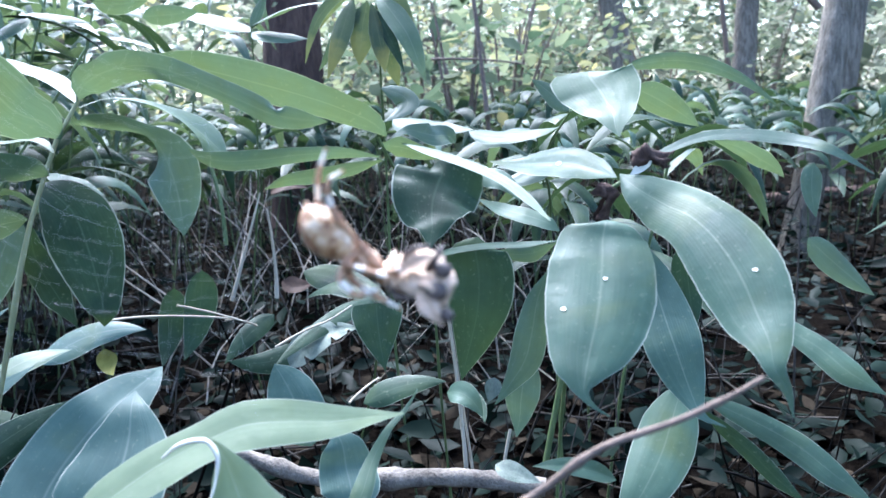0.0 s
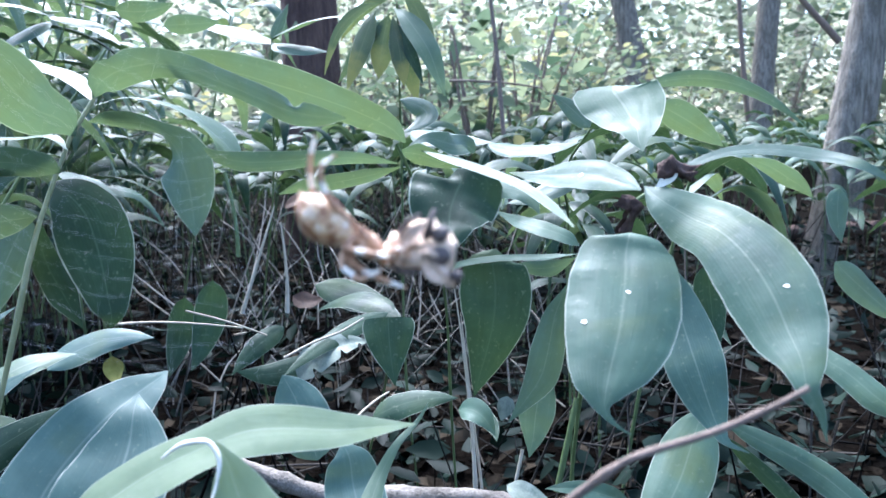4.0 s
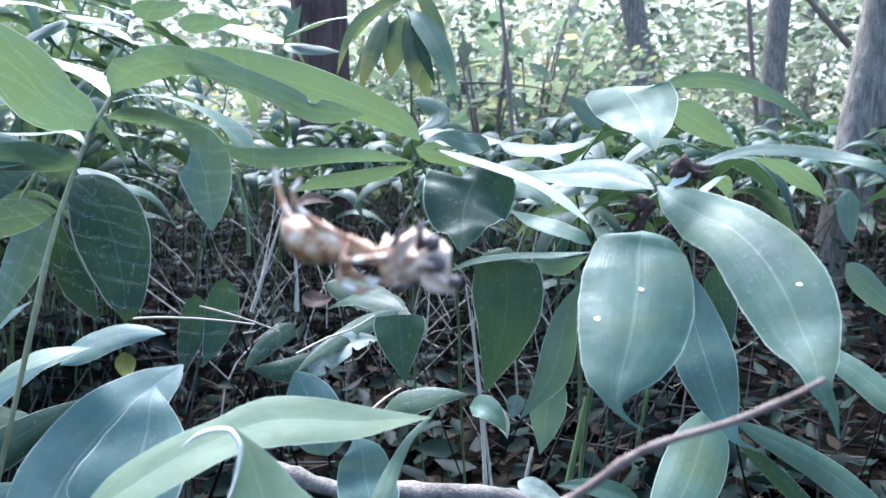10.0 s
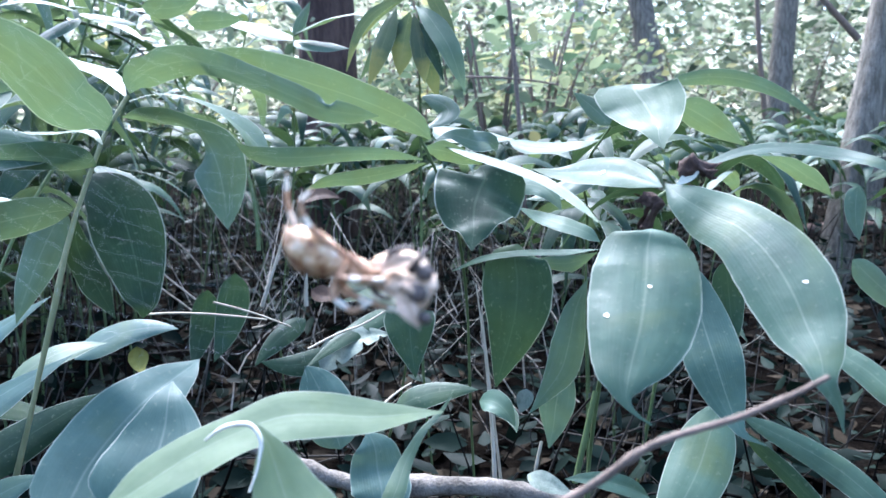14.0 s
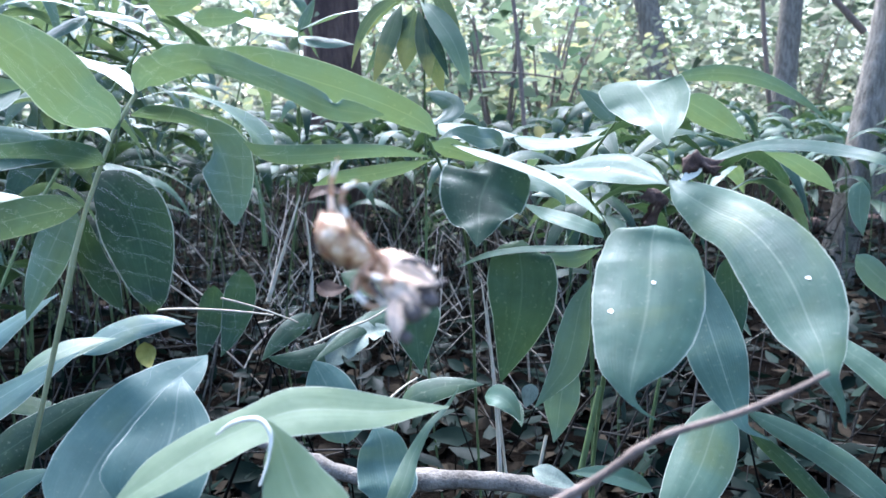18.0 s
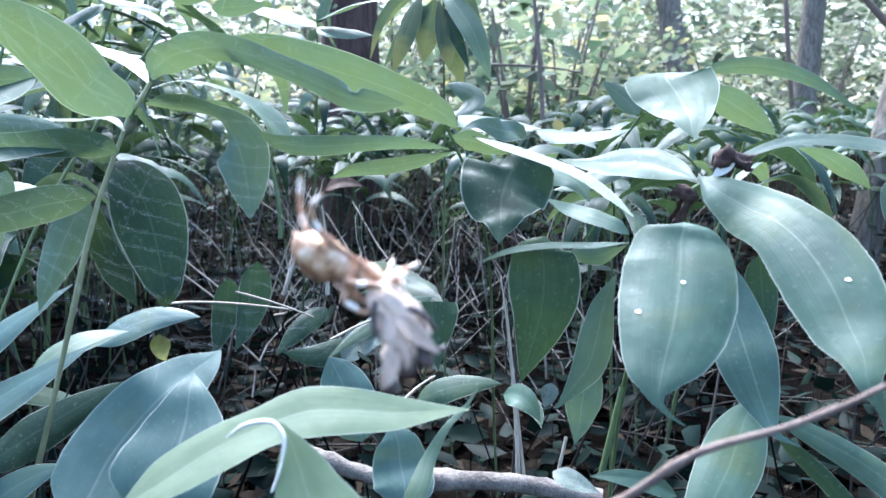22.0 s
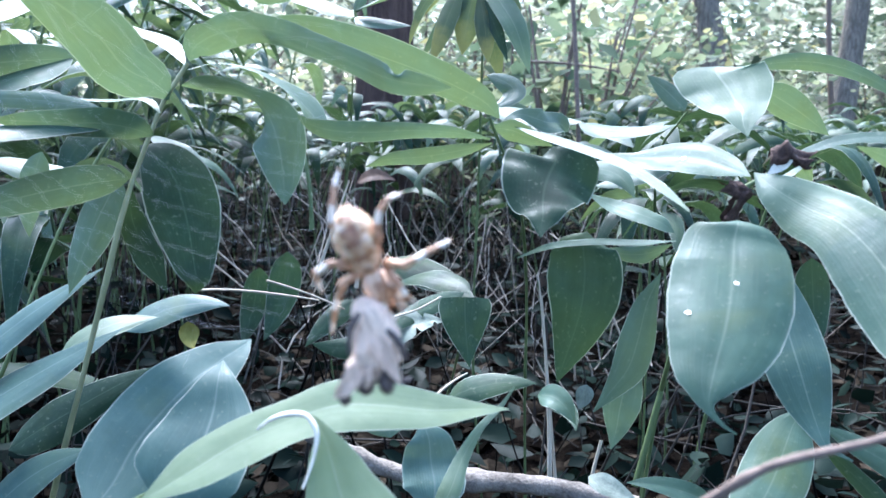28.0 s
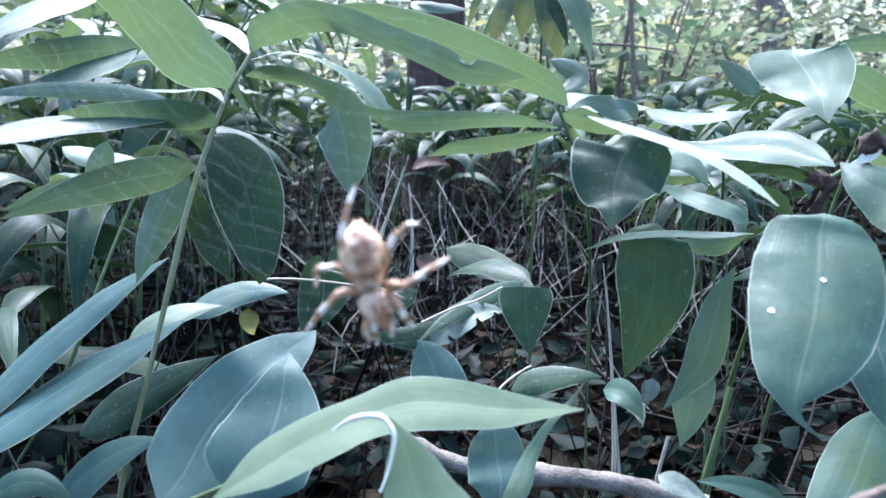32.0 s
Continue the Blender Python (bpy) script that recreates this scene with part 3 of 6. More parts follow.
def shrub(foot, height, spread, leaves, seed, size=(0.04, 0.09)):
    rng = np.random.default_rng(seed)
    thing = empty("shrub", foot)
    tips = []
    for i in range(7):
        th = rng.uniform(0, 6.28)
        e = np.array([math.cos(th) * spread * rng.uniform(0.2, 0.8), math.sin(th) * spread * rng.uniform(0.2, 0.8), height * rng.uniform(0.6, 1.0)])
        part("stem", tube_mesh("stem", [(0, 0, -0.05), e * (0.3, 0.3, 0.55), e], [0.012, 0.003], 6, 9, 0.03, seed=seed + i), TWIG, thing)
        tips.append(e)
    pick = rng.integers(0, len(tips), leaves)
    k = rng.uniform(0.25, 1.08, leaves)[:, None]
    cs = np.array(tips)[pick] * np.c_[k**1.4, k**1.4, k] + rng.normal(size=(leaves, 3)) * (spread * 0.22, spread * 0.22, height * 0.07)
    cs[:, 2] = np.maximum(cs[:, 2], 0.05)
    part("foliage", leaf_cloud("foliage", cs, rng.uniform(*size, leaves), rng, 0.6), SHRUB, thing)
    return tagged(thing, "leafy shrub with yellowing green leaves under the trees", "shrub", "undergrowth shrubs")


tree("tree", (1.828, 6.477, 0.000), (-0.594, 8.407, 13.000), 0.102, BARK, "slender grey-barked tree in open woodland", 1)
tree("tree", (2.889, 7.177, 0.000), (4.003, 9.081, 13.000), 0.103, BARK, "slender upright grey tree trunk", 2)
tree("tree", (1.282, 2.640, 0.000), (3.599, 4.536, 13.000), 0.052, BARK, "leaning grey-brown tree with furrowed bark", 3)
tree("tree", (2.144, 4.150, 0.000), (4.496, 6.045, 13.000), 0.082, BARK, "dark slender tree behind another trunk", 4)
tree("tree", (-0.510, 3.361, 0.000), (-0.546, 5.274, 13.000), 0.125, BARK_RED, "stout reddish-brown tree trunk behind bamboo", 5)
tree("tree", (1.986, 13.046, 0.000), (2.608, 14.954, 13.000), 0.102, BARK_PALE, "pale-barked tree deep in the wood", 6)
# six unseen trees added around the camera to block low sky light
tree("tree", (-2.2, -2.5, 0), (-2.0, -2.5, 12), 0.11, BARK, "slim grey tree in the surrounding wood", 21)
tree("tree", (2.4, -3, 0), (2.6, -3, 12), 0.11, BARK, "slim grey tree in the surrounding wood", 22)
tree("tree", (-5, -1, 0), (-4.8, -1, 12), 0.11, BARK, "slim grey tree in the surrounding wood", 23)
tree("tree", (5, 0.5, 0), (5.2, 0.5, 12), 0.11, BARK, "slim grey tree in the surrounding wood", 24)
tree("tree", (0.3, -5, 0), (0.5, -5, 12), 0.11, BARK, "slim grey tree in the surrounding wood", 25)
tree("tree", (-5.5, 4.5, 0), (-5.3, 4.5, 12), 0.11, BARK, "slim grey tree in the surrounding wood", 26)
tree("tree", (-3.5, 9, 0), (-3.3, 9, 12), 0.11, BARK, "slim grey tree in the surrounding wood", 7)
tree("tree", (-1.6, 12, 0), (-1.4000000000000001, 12, 12), 0.11, BARK, "slim grey tree in the surrounding wood", 8)
tree("tree", (3.2, 14, 0), (3.4000000000000004, 14, 12), 0.11, BARK, "slim grey tree in the surrounding wood", 9)
tree("tree", (-6, 14, 0), (-5.8, 14, 12), 0.11, BARK, "slim grey tree in the surrounding wood", 10)
tree("tree", (6.5, 12, 0), (6.7, 12, 12), 0.11, BARK, "slim grey tree in the surrounding wood", 11)
tree("tree", (0.6, 17, 0), (0.8, 17, 12), 0.11, BARK, "slim grey tree in the surrounding wood", 12)
tree("tree", (-4, 19, 0), (-3.8, 19, 12), 0.11, BARK, "slim grey tree in the surrounding wood", 13)
tree("tree", (8, 18, 0), (8.2, 18, 12), 0.11, BARK, "slim grey tree in the surrounding wood", 14)
tree("tree", (3.9, 9.5, 0), (4.1, 9.5, 12), 0.11, BARK, "slim grey tree in the surrounding wood", 15)
shrub((0.13, 2.35, 0), 0.86, 0.24, 110, 220, (0.05, 0.09))
shrub((0.30, 2.75, 0), 0.95, 0.26, 150, 221, (0.05, 0.09))
shrub((0.02, 2.9, 0), 0.98, 0.30, 150, 222, (0.05, 0.10))
shrub((0.35, 3.4, 0), 1.05, 0.5, 260, 200, (0.06, 0.11))
shrub((0.45, 3.9, 0), 1.1, 0.45, 420, 201)
shrub((0.62, 4.4, 0), 1.1, 0.45, 420, 202)
shrub((-0.15, 4.2, 0), 1.2, 0.6, 420, 203)
shrub((1.52, 5.0, 0), 1.2, 0.45, 420, 204)
shrub((-0.5, 3.8, 0), 1.0, 0.6, 420, 205)
shrub((0.3, 5.2, 0), 1.3, 0.5, 400, 206)
shrub((-1.5, 4.2, 0), 1.3, 0.9, 600, 207)
shrub((1.45, 8.5, 0), 1.5, 0.9, 500, 208)
shrub((-0.6, 6.0, 0), 1.8, 1.1, 700, 209)
shrub((1.2, 7.5, 0), 2.0, 1.3, 800, 210)
shrub((3.5, 8.0, 0), 2.0, 1.4, 800, 211)
shrub((-3.0, 7.0, 0), 2.0, 1.4, 800, 212)
shrub((0.2, 9.0, 0), 2.4, 1.5, 900, 213)
shrub((5.5, 10, 0), 2.4, 1.6, 900, 214)
shrub((2.2, 11, 0), 2.6, 1.8, 900, 215)
shrub((-1.8, 9.5, 0), 2.4, 1.6, 800, 216)


def far_wood():
    rng = np.random.default_rng(77)
    k = 66000
    # full ring; the unseen part behind the camera is added to block low sky
    th = rng.uniform(-3.14, 3.14, k)
    th[:30000] *= 0.3
    r = rng.uniform(9, 26, k)
    clump = np.array([noise.noise((math.sin(a) * d * 0.35, math.cos(a) * d * 0.35, 0)) for a, d in zip(th, r)])
    z = rng.random(k) ** 1.2 * (5.5 + 4 * clump)
    c = np.stack([r * np.sin(th), r * np.cos(th), z], -1) + rng.normal(size=(k, 3)) * 0.3
    c = c[c[:, 2] > 0.1]
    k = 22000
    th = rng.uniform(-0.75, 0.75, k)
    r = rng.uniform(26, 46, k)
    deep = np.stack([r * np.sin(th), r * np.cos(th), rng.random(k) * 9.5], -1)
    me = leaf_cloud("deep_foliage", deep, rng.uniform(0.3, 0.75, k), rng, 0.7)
    tagged(part("deep_foliage", me, DEEP_CROWN), "foliage deep in the wood, coloured pale for sunlight and haze", "foliage", kind="stuff")
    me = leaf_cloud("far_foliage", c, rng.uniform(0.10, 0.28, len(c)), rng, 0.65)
    tagged(part("far_foliage", me, CROWN), "yellow-green foliage of the surrounding wood, paled for haze", "foliage", kind="stuff")


far_wood()


# ---- dwarf bamboo near the camera ----
def bamboo(points, radius, label, seed, culm=None):
    thing = tagged(empty("dwarf_bamboo", points[0]), label, "bamboo", "dwarf bamboo plants")
    p = np.array(points) - points[0]
    part("culm", tube_mesh("culm", p, [radius, radius * 0.7], 8, 26, 0.02, (0.35, 0.6, 0.8), seed), culm or CULM, thing)
    return thing


def blade(plant, points, width, face, material=None, label="", **shape):
    p = np.array(points) - np.array(plant.location)
    n = len(plant.children)
    if not isinstance(width, float):
        shape["outline"], width = width, 0.03
        shape.setdefault("rows", 26)
    ob = part("leaf", blade_mesh(p, width, face, seed=n * 7 + int(abs(points[0][0]) * 1000), **shape), material or BLADE, plant, label)
    return ob


plant_a = bamboo([(-0.2464, 0.4622, -0.0100), (-0.2664, 0.4222, 0.3065), (-0.2387, 0.4141, 0.3904), (-0.2195, 0.4132, 0.4535), (-0.2094, 0.4194, 0.4966), (-0.2020, 0.4285, 0.5239), (-0.1952, 0.4369, 0.5470), (-0.1821, 0.4399, 0.5680)], 0.0017, "dwarf bamboo with arching broad leaves, web threads across it", 65, CULM_TAN)
blade(plant_a, [(-0.1920, 0.4370, 0.5480), (-0.1960, 0.4320, 0.5560), (-0.2080, 0.4250, 0.5630), (-0.2180, 0.4150, 0.5790), (-0.2290, 0.4050, 0.5910), (-0.2420, 0.3950, 0.6010), (-0.2610, 0.3850, 0.6100)], [(0.00, 0.0002, 0.0000), (0.09, 0.0101, 0.0104), (0.24, 0.0166, 0.0165), (0.43, 0.0171, 0.0164), (0.61, 0.0150, 0.0140), (0.79, 0.0088, 0.0083), (1.00, 0.0000, 0.0003)], (0.53, -0.72, -0.45))
blade(plant_a, [(-0.1810, 0.4400, 0.5690), (-0.1800, 0.4400, 0.5740), (-0.1700, 0.4370, 0.5810), (-0.1520, 0.4300, 0.5850), (-0.1270, 0.4100, 0.5830), (-0.1000, 0.3850, 0.5740), (-0.0750, 0.3550, 0.5650), (-0.0550, 0.3300, 0.5580), (-0.0420, 0.3150, 0.5560), (-0.0310, 0.3050, 0.5550)], [(0.00, 0.0000, 0.0001), (0.02, 0.0069, 0.0075), (0.08, 0.0104, 0.0104), (0.17, 0.0091, 0.0088), (0.32, 0.0073, 0.0072), (0.50, 0.0066, 0.0057), (0.69, 0.0065, 0.0057), (0.84, 0.0054, 0.0065), (0.93, 0.0050, 0.0046), (1.00, 0.0005, 0.0000)], (0.23, -0.93, -0.29), notch=((0.845, -0.75), (0.10, -0.30)), rows=44)
blade(plant_a, [(-0.1860, 0.4400, 0.5560), (-0.1690, 0.4300, 0.5560), (-0.1510, 0.4200, 0.5550), (-0.1340, 0.4070, 0.5490), (-0.1240, 0.3970, 0.5390), (-0.1180, 0.3900, 0.5250), (-0.1150, 0.3850, 0.5110), (-0.1130, 0.3800, 0.5010)], [(0.00, 0.0000, 0.0004), (0.16, 0.0075, 0.0062), (0.33, 0.0072, 0.0076), (0.51, 0.0069, 0.0061), (0.65, 0.0154, 0.0155), (0.78, 0.0132, 0.0123), (0.91, 0.0079, 0.0073), (1.00, 0.0004, 0.0000)], (0.23, -0.76, -0.61))
blade(plant_a, [(-0.1870, 0.4500, 0.5670), (-0.2080, 0.4800, 0.5790), (-0.2500, 0.5300, 0.5910), (-0.2940, 0.5800, 0.6000), (-0.3200, 0.6000, 0.6050)], [(0.00, 0.0001, 0.0000), (0.19, 0.0066, 0.0073), (0.51, 0.0085, 0.0090), (0.84, 0.0085, 0.0087), (1.00, 0.0004, 0.0000)], (0.18, -0.38, 0.91), material=BLADE_PALE, droop=0.06)
blade(plant_a, [(-0.1940, 0.4300, 0.5410), (-0.2000, 0.4350, 0.5460), (-0.2310, 0.4500, 0.5470), (-0.2630, 0.4600, 0.5470), (-0.2820, 0.4600, 0.5480)], [(0.00, 0.0000, 0.0003), (0.10, 0.0032, 0.0027), (0.45, 0.0022, 0.0024), (0.80, 0.0016, 0.0029), (1.00, 0.0006, 0.0000)], (0.20, -0.40, 0.90), droop=0.06)
blade(plant_a, [(-0.2229, 0.4254, 0.5419), (-0.2794, 0.4395, 0.5469), (-0.3594, 0.4485, 0.5424)], 0.0120, (0.11, -0.86, 0.50))
blade(plant_a, [(-0.1980, 0.4300, 0.5290), (-0.2010, 0.4200, 0.5320), (-0.2110, 0.4000, 0.5360), (-0.2220, 0.3850, 0.5360), (-0.2350, 0.3700, 0.5370), (-0.2440, 0.3600, 0.5370)], [(0.00, 0.0000, 0.0002), (0.13, 0.0071, 0.0078), (0.39, 0.0086, 0.0085), (0.61, 0.0064, 0.0071), (0.84, 0.0043, 0.0043), (1.00, 0.0000, 0.0005)], (0.46, -0.82, -0.34))
blade(plant_a, [(-0.2200, 0.4600, 0.5220), (-0.2090, 0.4550, 0.5170), (-0.1960, 0.4500, 0.5050), (-0.1890, 0.4450, 0.4890), (-0.1840, 0.4400, 0.4740), (-0.1800, 0.4350, 0.4580), (-0.1770, 0.4300, 0.4490), (-0.1780, 0.4300, 0.4430)], [(0.00, 0.0000, 0.0000), (0.13, 0.0125, 0.0122), (0.31, 0.0202, 0.0199), (0.50, 0.0206, 0.0204), (0.66, 0.0171, 0.0172), (0.83, 0.0116, 0.0114), (0.94, 0.0070, 0.0062), (1.00, 0.0000, 0.0003)], (0.35, -0.87, 0.35), material=BLADE_SHADED, rows=30, cols=11)
blade(plant_a, [(-0.2340, 0.4750, 0.4980), (-0.2340, 0.4750, 0.4780), (-0.2210, 0.4700, 0.4530), (-0.2090, 0.4650, 0.4340)], [(0.00, 0.0000, 0.0004), (0.28, 0.0079, 0.0080), (0.68, 0.0086, 0.0094), (1.00, 0.0001, 0.0000)], (0.40, -0.87, 0.28), material=BLADE_SHADED)
blade(plant_a, [(-0.2200, 0.4700, 0.5270), (-0.2140, 0.4700, 0.5250), (-0.1990, 0.4700, 0.5200), (-0.1850, 0.4700, 0.5130)], [(0.00, 0.0006, 0.0000), (0.17, 0.0051, 0.0050), (0.59, 0.0056, 0.0055), (1.00, 0.0000, 0.0003)], (0.17, -0.40, 0.90), droop=0.06)
blade(plant_a, [(-0.2124, 0.4297, 0.5057), (-0.2342, 0.3747, 0.5023), (-0.2545, 0.3289, 0.4929)], 0.0200, (0.24, -0.97, -0.06))
blade(plant_a, [(-0.2130, 0.4300, 0.5060), (-0.2230, 0.4250, 0.5050), (-0.2320, 0.4200, 0.5040), (-0.2500, 0.4100, 0.5000), (-0.2660, 0.4000, 0.4950), (-0.2810, 0.3900, 0.4910), (-0.2910, 0.3800, 0.4880)], [(0.00, 0.0000, 0.0000), (0.12, 0.0039, 0.0040), (0.23, 0.0036, 0.0039), (0.45, 0.0068, 0.0058), (0.65, 0.0076, 0.0080), (0.85, 0.0072, 0.0059), (1.00, 0.0002, 0.0000)], (0.47, -0.79, 0.38), fold=0.4)
blade(plant_a, [(-0.1860, 0.4500, 0.5650), (-0.1770, 0.4750, 0.5700), (-0.1610, 0.4950, 0.5660), (-0.1470, 0.5100, 0.5560), (-0.1350, 0.5200, 0.5430), (-0.1230, 0.5250, 0.5280)], [(0.00, 0.0003, 0.0000), (0.23, 0.0002, 0.0005), (0.46, 0.0054, 0.0066), (0.65, 0.0141, 0.0147), (0.83, 0.0261, 0.0253), (1.00, 0.0000, 0.0011)], (0.10, -0.37, 0.92), material=BLADE_PALE, droop=0.06)
blade(plant_a, [(-0.2386, 0.4710, 0.5017), (-0.2498, 0.4563, 0.4702), (-0.2571, 0.4413, 0.4369)], 0.0265, (-0.01, -0.90, 0.44))
blade(plant_a, [(-0.2198, 0.4254, 0.5396), (-0.2395, 0.3598, 0.5336), (-0.2636, 0.3032, 0.5243)], 0.0340, (0.09, -0.38, 0.92))
plant_m = bamboo([(0.0331, 0.6342, -0.0100), (0.0131, 0.5942, 0.3208), (0.0075, 0.5410, 0.4400), (-0.0073, 0.4511, 0.5158), (-0.0132, 0.4382, 0.5307), (-0.0186, 0.4349, 0.5425)], 0.0012, "dwarf bamboo with long arching green leaves", 77)
blade(plant_m, [(-0.0140, 0.4370, 0.5430), (-0.0190, 0.4350, 0.5490), (-0.0350, 0.4300, 0.5580), (-0.0580, 0.4250, 0.5670), (-0.0800, 0.4200, 0.5740), (-0.1000, 0.4200, 0.5800), (-0.1180, 0.4200, 0.5850), (-0.1350, 0.4200, 0.5900)], [(0.00, 0.0000, 0.0006), (0.06, 0.0066, 0.0062), (0.20, 0.0090, 0.0086), (0.39, 0.0102, 0.0105), (0.57, 0.0109, 0.0116), (0.73, 0.0109, 0.0103), (0.87, 0.0085, 0.0082), (1.00, 0.0005, 0.0000)], (0.16, -0.86, -0.48))
blade(plant_m, [(-0.0180, 0.4350, 0.5320), (-0.0360, 0.4300, 0.5350), (-0.0590, 0.4150, 0.5360), (-0.0800, 0.4000, 0.5350), (-0.0940, 0.3900, 0.5360), (-0.1030, 0.3850, 0.5390), (-0.1070, 0.3800, 0.5430)], [(0.00, 0.0000, 0.0003), (0.18, 0.0033, 0.0033), (0.43, 0.0045, 0.0039), (0.67, 0.0052, 0.0057), (0.83, 0.0053, 0.0053), (0.93, 0.0027, 0.0029), (1.00, 0.0000, 0.0004)], (0.18, -0.95, -0.25))
blade(plant_m, [(-0.0170, 0.4400, 0.5300), (-0.0340, 0.4500, 0.5250), (-0.0580, 0.4600, 0.5200), (-0.0790, 0.4700, 0.5170), (-0.0900, 0.4700, 0.5130)], [(0.00, 0.0004, 0.0000), (0.25, 0.0040, 0.0040), (0.57, 0.0048, 0.0053), (0.86, 0.0038, 0.0033), (1.00, 0.0003, 0.0000)], (0.12, -0.97, -0.22))
blade(plant_m, [(-0.0160, 0.4500, 0.5370), (-0.0050, 0.4600, 0.5450), (0.0130, 0.4700, 0.5410), (0.0230, 0.4800, 0.5390), (0.0260, 0.4800, 0.5360)], [(0.00, 0.0001, 0.0000), (0.30, 0.0021, 0.0031), (0.67, 0.0094, 0.0088), (0.92, 0.0079, 0.0078), (1.00, 0.0000, 0.0005)], (-0.03, -0.81, 0.59), droop=0.06)
blade(plant_m, [(-0.0180, 0.4400, 0.5380), (-0.0080, 0.4400, 0.5370), (0.0040, 0.4400, 0.5330), (0.0150, 0.4400, 0.5290)], [(0.00, 0.0005, 0.0000), (0.29, 0.0063, 0.0071), (0.66, 0.0047, 0.0049), (1.00, 0.0001, 0.0000)], (-0.01, -0.91, -0.41))
blade(plant_m, [(-0.0060, 0.4400, 0.5390), (0.0090, 0.4200, 0.5350), (0.0270, 0.3850, 0.5300), (0.0410, 0.3450, 0.5250), (0.0480, 0.3100, 0.5200), (0.0530, 0.2900, 0.5150)], [(0.00, 0.0000, 0.0003), (0.15, 0.0029, 0.0032), (0.39, 0.0033, 0.0028), (0.65, 0.0032, 0.0026), (0.87, 0.0027, 0.0020), (1.00, 0.0002, 0.0000)], (-0.08, -0.67, 0.74), droop=0.06)
blade(plant_m, [(0.0140, 0.4300, 0.5290), (0.0160, 0.4250, 0.5240), (0.0130, 0.4180, 0.5170), (0.0100, 0.4080, 0.5100), (0.0090, 0.4000, 0.5030), (0.0090, 0.3930, 0.4980), (0.0080, 0.3880, 0.4930), (0.0080, 0.3840, 0.4890)], [(0.00, 0.0002, 0.0000), (0.12, 0.0235, 0.0231), (0.28, 0.0249, 0.0254), (0.49, 0.0220, 0.0221), (0.66, 0.0161, 0.0166), (0.79, 0.0086, 0.0091), (0.91, 0.0038, 0.0031), (1.00, 0.0000, 0.0004)], (-0.03, -1.00, 0.07), material=BLADE_SHADED, rows=30, cols=11)
blade(plant_m, [(0.0333, 0.4709, 0.5144), (0.0523, 0.4605, 0.5136), (0.0609, 0.4486, 0.5017)], 0.0146, (-0.01, -0.78, 0.63))
blade(plant_m, [(0.0380, 0.4800, 0.5010), (0.0520, 0.4750, 0.4950), (0.0680, 0.4650, 0.4910), (0.0810, 0.4600, 0.4860), (0.0860, 0.4600, 0.4820)], [(0.00, 0.0001, 0.0000), (0.28, 0.0053, 0.0063), (0.62, 0.0064, 0.0074), (0.89, 0.0052, 0.0064), (1.00, 0.0000, 0.0000)], (-0.08, -0.51, 0.85), droop=0.06)
blade(plant_m, [(-0.0253, 0.6315, 0.5726), (-0.0053, 0.6300, 0.5639), (-0.0243, 0.6074, 0.5464)], 0.0202, (-0.01, -0.70, 0.71))
blade(plant_m, [(-0.0158, 0.6077, 0.5486), (0.0117, 0.5864, 0.5426), (0.0434, 0.5656, 0.5402)], 0.0264, (-0.01, -0.48, 0.88))
plant_r = bamboo([(0.1219, 0.6181, -0.0100), (0.1019, 0.5781, 0.2160), (0.1038, 0.5397, 0.3671), (0.1028, 0.4446, 0.4764), (0.0953, 0.3875, 0.5001), (0.1018, 0.3852, 0.5193), (0.1198, 0.3911, 0.5264)], 0.0016, "dwarf bamboo with large drooping blue-green leaves, some pierced", 82)
leaf_pierced = blade(plant_r, [(0.0910, 0.3620, 0.5030), (0.0900, 0.3580, 0.5020), (0.0880, 0.3540, 0.4970), (0.0850, 0.3430, 0.4880), (0.0810, 0.3290, 0.4760), (0.0760, 0.3160, 0.4650), (0.0710, 0.3060, 0.4550), (0.0680, 0.2990, 0.4480), (0.0670, 0.2960, 0.4440), (0.0680, 0.2940, 0.4410), (0.0710, 0.2920, 0.4380), (0.0760, 0.2900, 0.4350)], [(0.00, 0.0003, 0.0000), (0.04, 0.0138, 0.0140), (0.10, 0.0202, 0.0202), (0.24, 0.0232, 0.0241), (0.41, 0.0245, 0.0247), (0.58, 0.0214, 0.0219), (0.72, 0.0157, 0.0171), (0.82, 0.0062, 0.0115), (0.86, 0.0020, 0.0043), (0.90, 0.0010, 0.0015), (0.94, 0.0006, 0.0009), (1.00, 0.0000, 0.0004)], (-0.19, -0.81, 0.56), rows=70, cols=15)
leaf_drooping = blade(plant_r, [(0.1040, 0.3880, 0.5220), (0.1080, 0.3750, 0.5170), (0.1180, 0.3600, 0.5100), (0.1250, 0.3400, 0.5060), (0.1310, 0.3200, 0.4960), (0.1340, 0.3050, 0.4850), (0.1350, 0.2920, 0.4740), (0.1350, 0.2800, 0.4660), (0.1340, 0.2720, 0.4580), (0.1370, 0.2680, 0.4510), (0.1380, 0.2640, 0.4420)], [(0.00, 0.0000, 0.0003), (0.09, 0.0082, 0.0074), (0.21, 0.0137, 0.0136), (0.35, 0.0143, 0.0147), (0.49, 0.0174, 0.0177), (0.61, 0.0178, 0.0177), (0.72, 0.0151, 0.0142), (0.81, 0.0087, 0.0084), (0.88, 0.0040, 0.0035), (0.94, 0.0017, 0.0015), (1.00, 0.0000, 0.0003)], (-0.46, -0.70, 0.54), rows=70, cols=15)
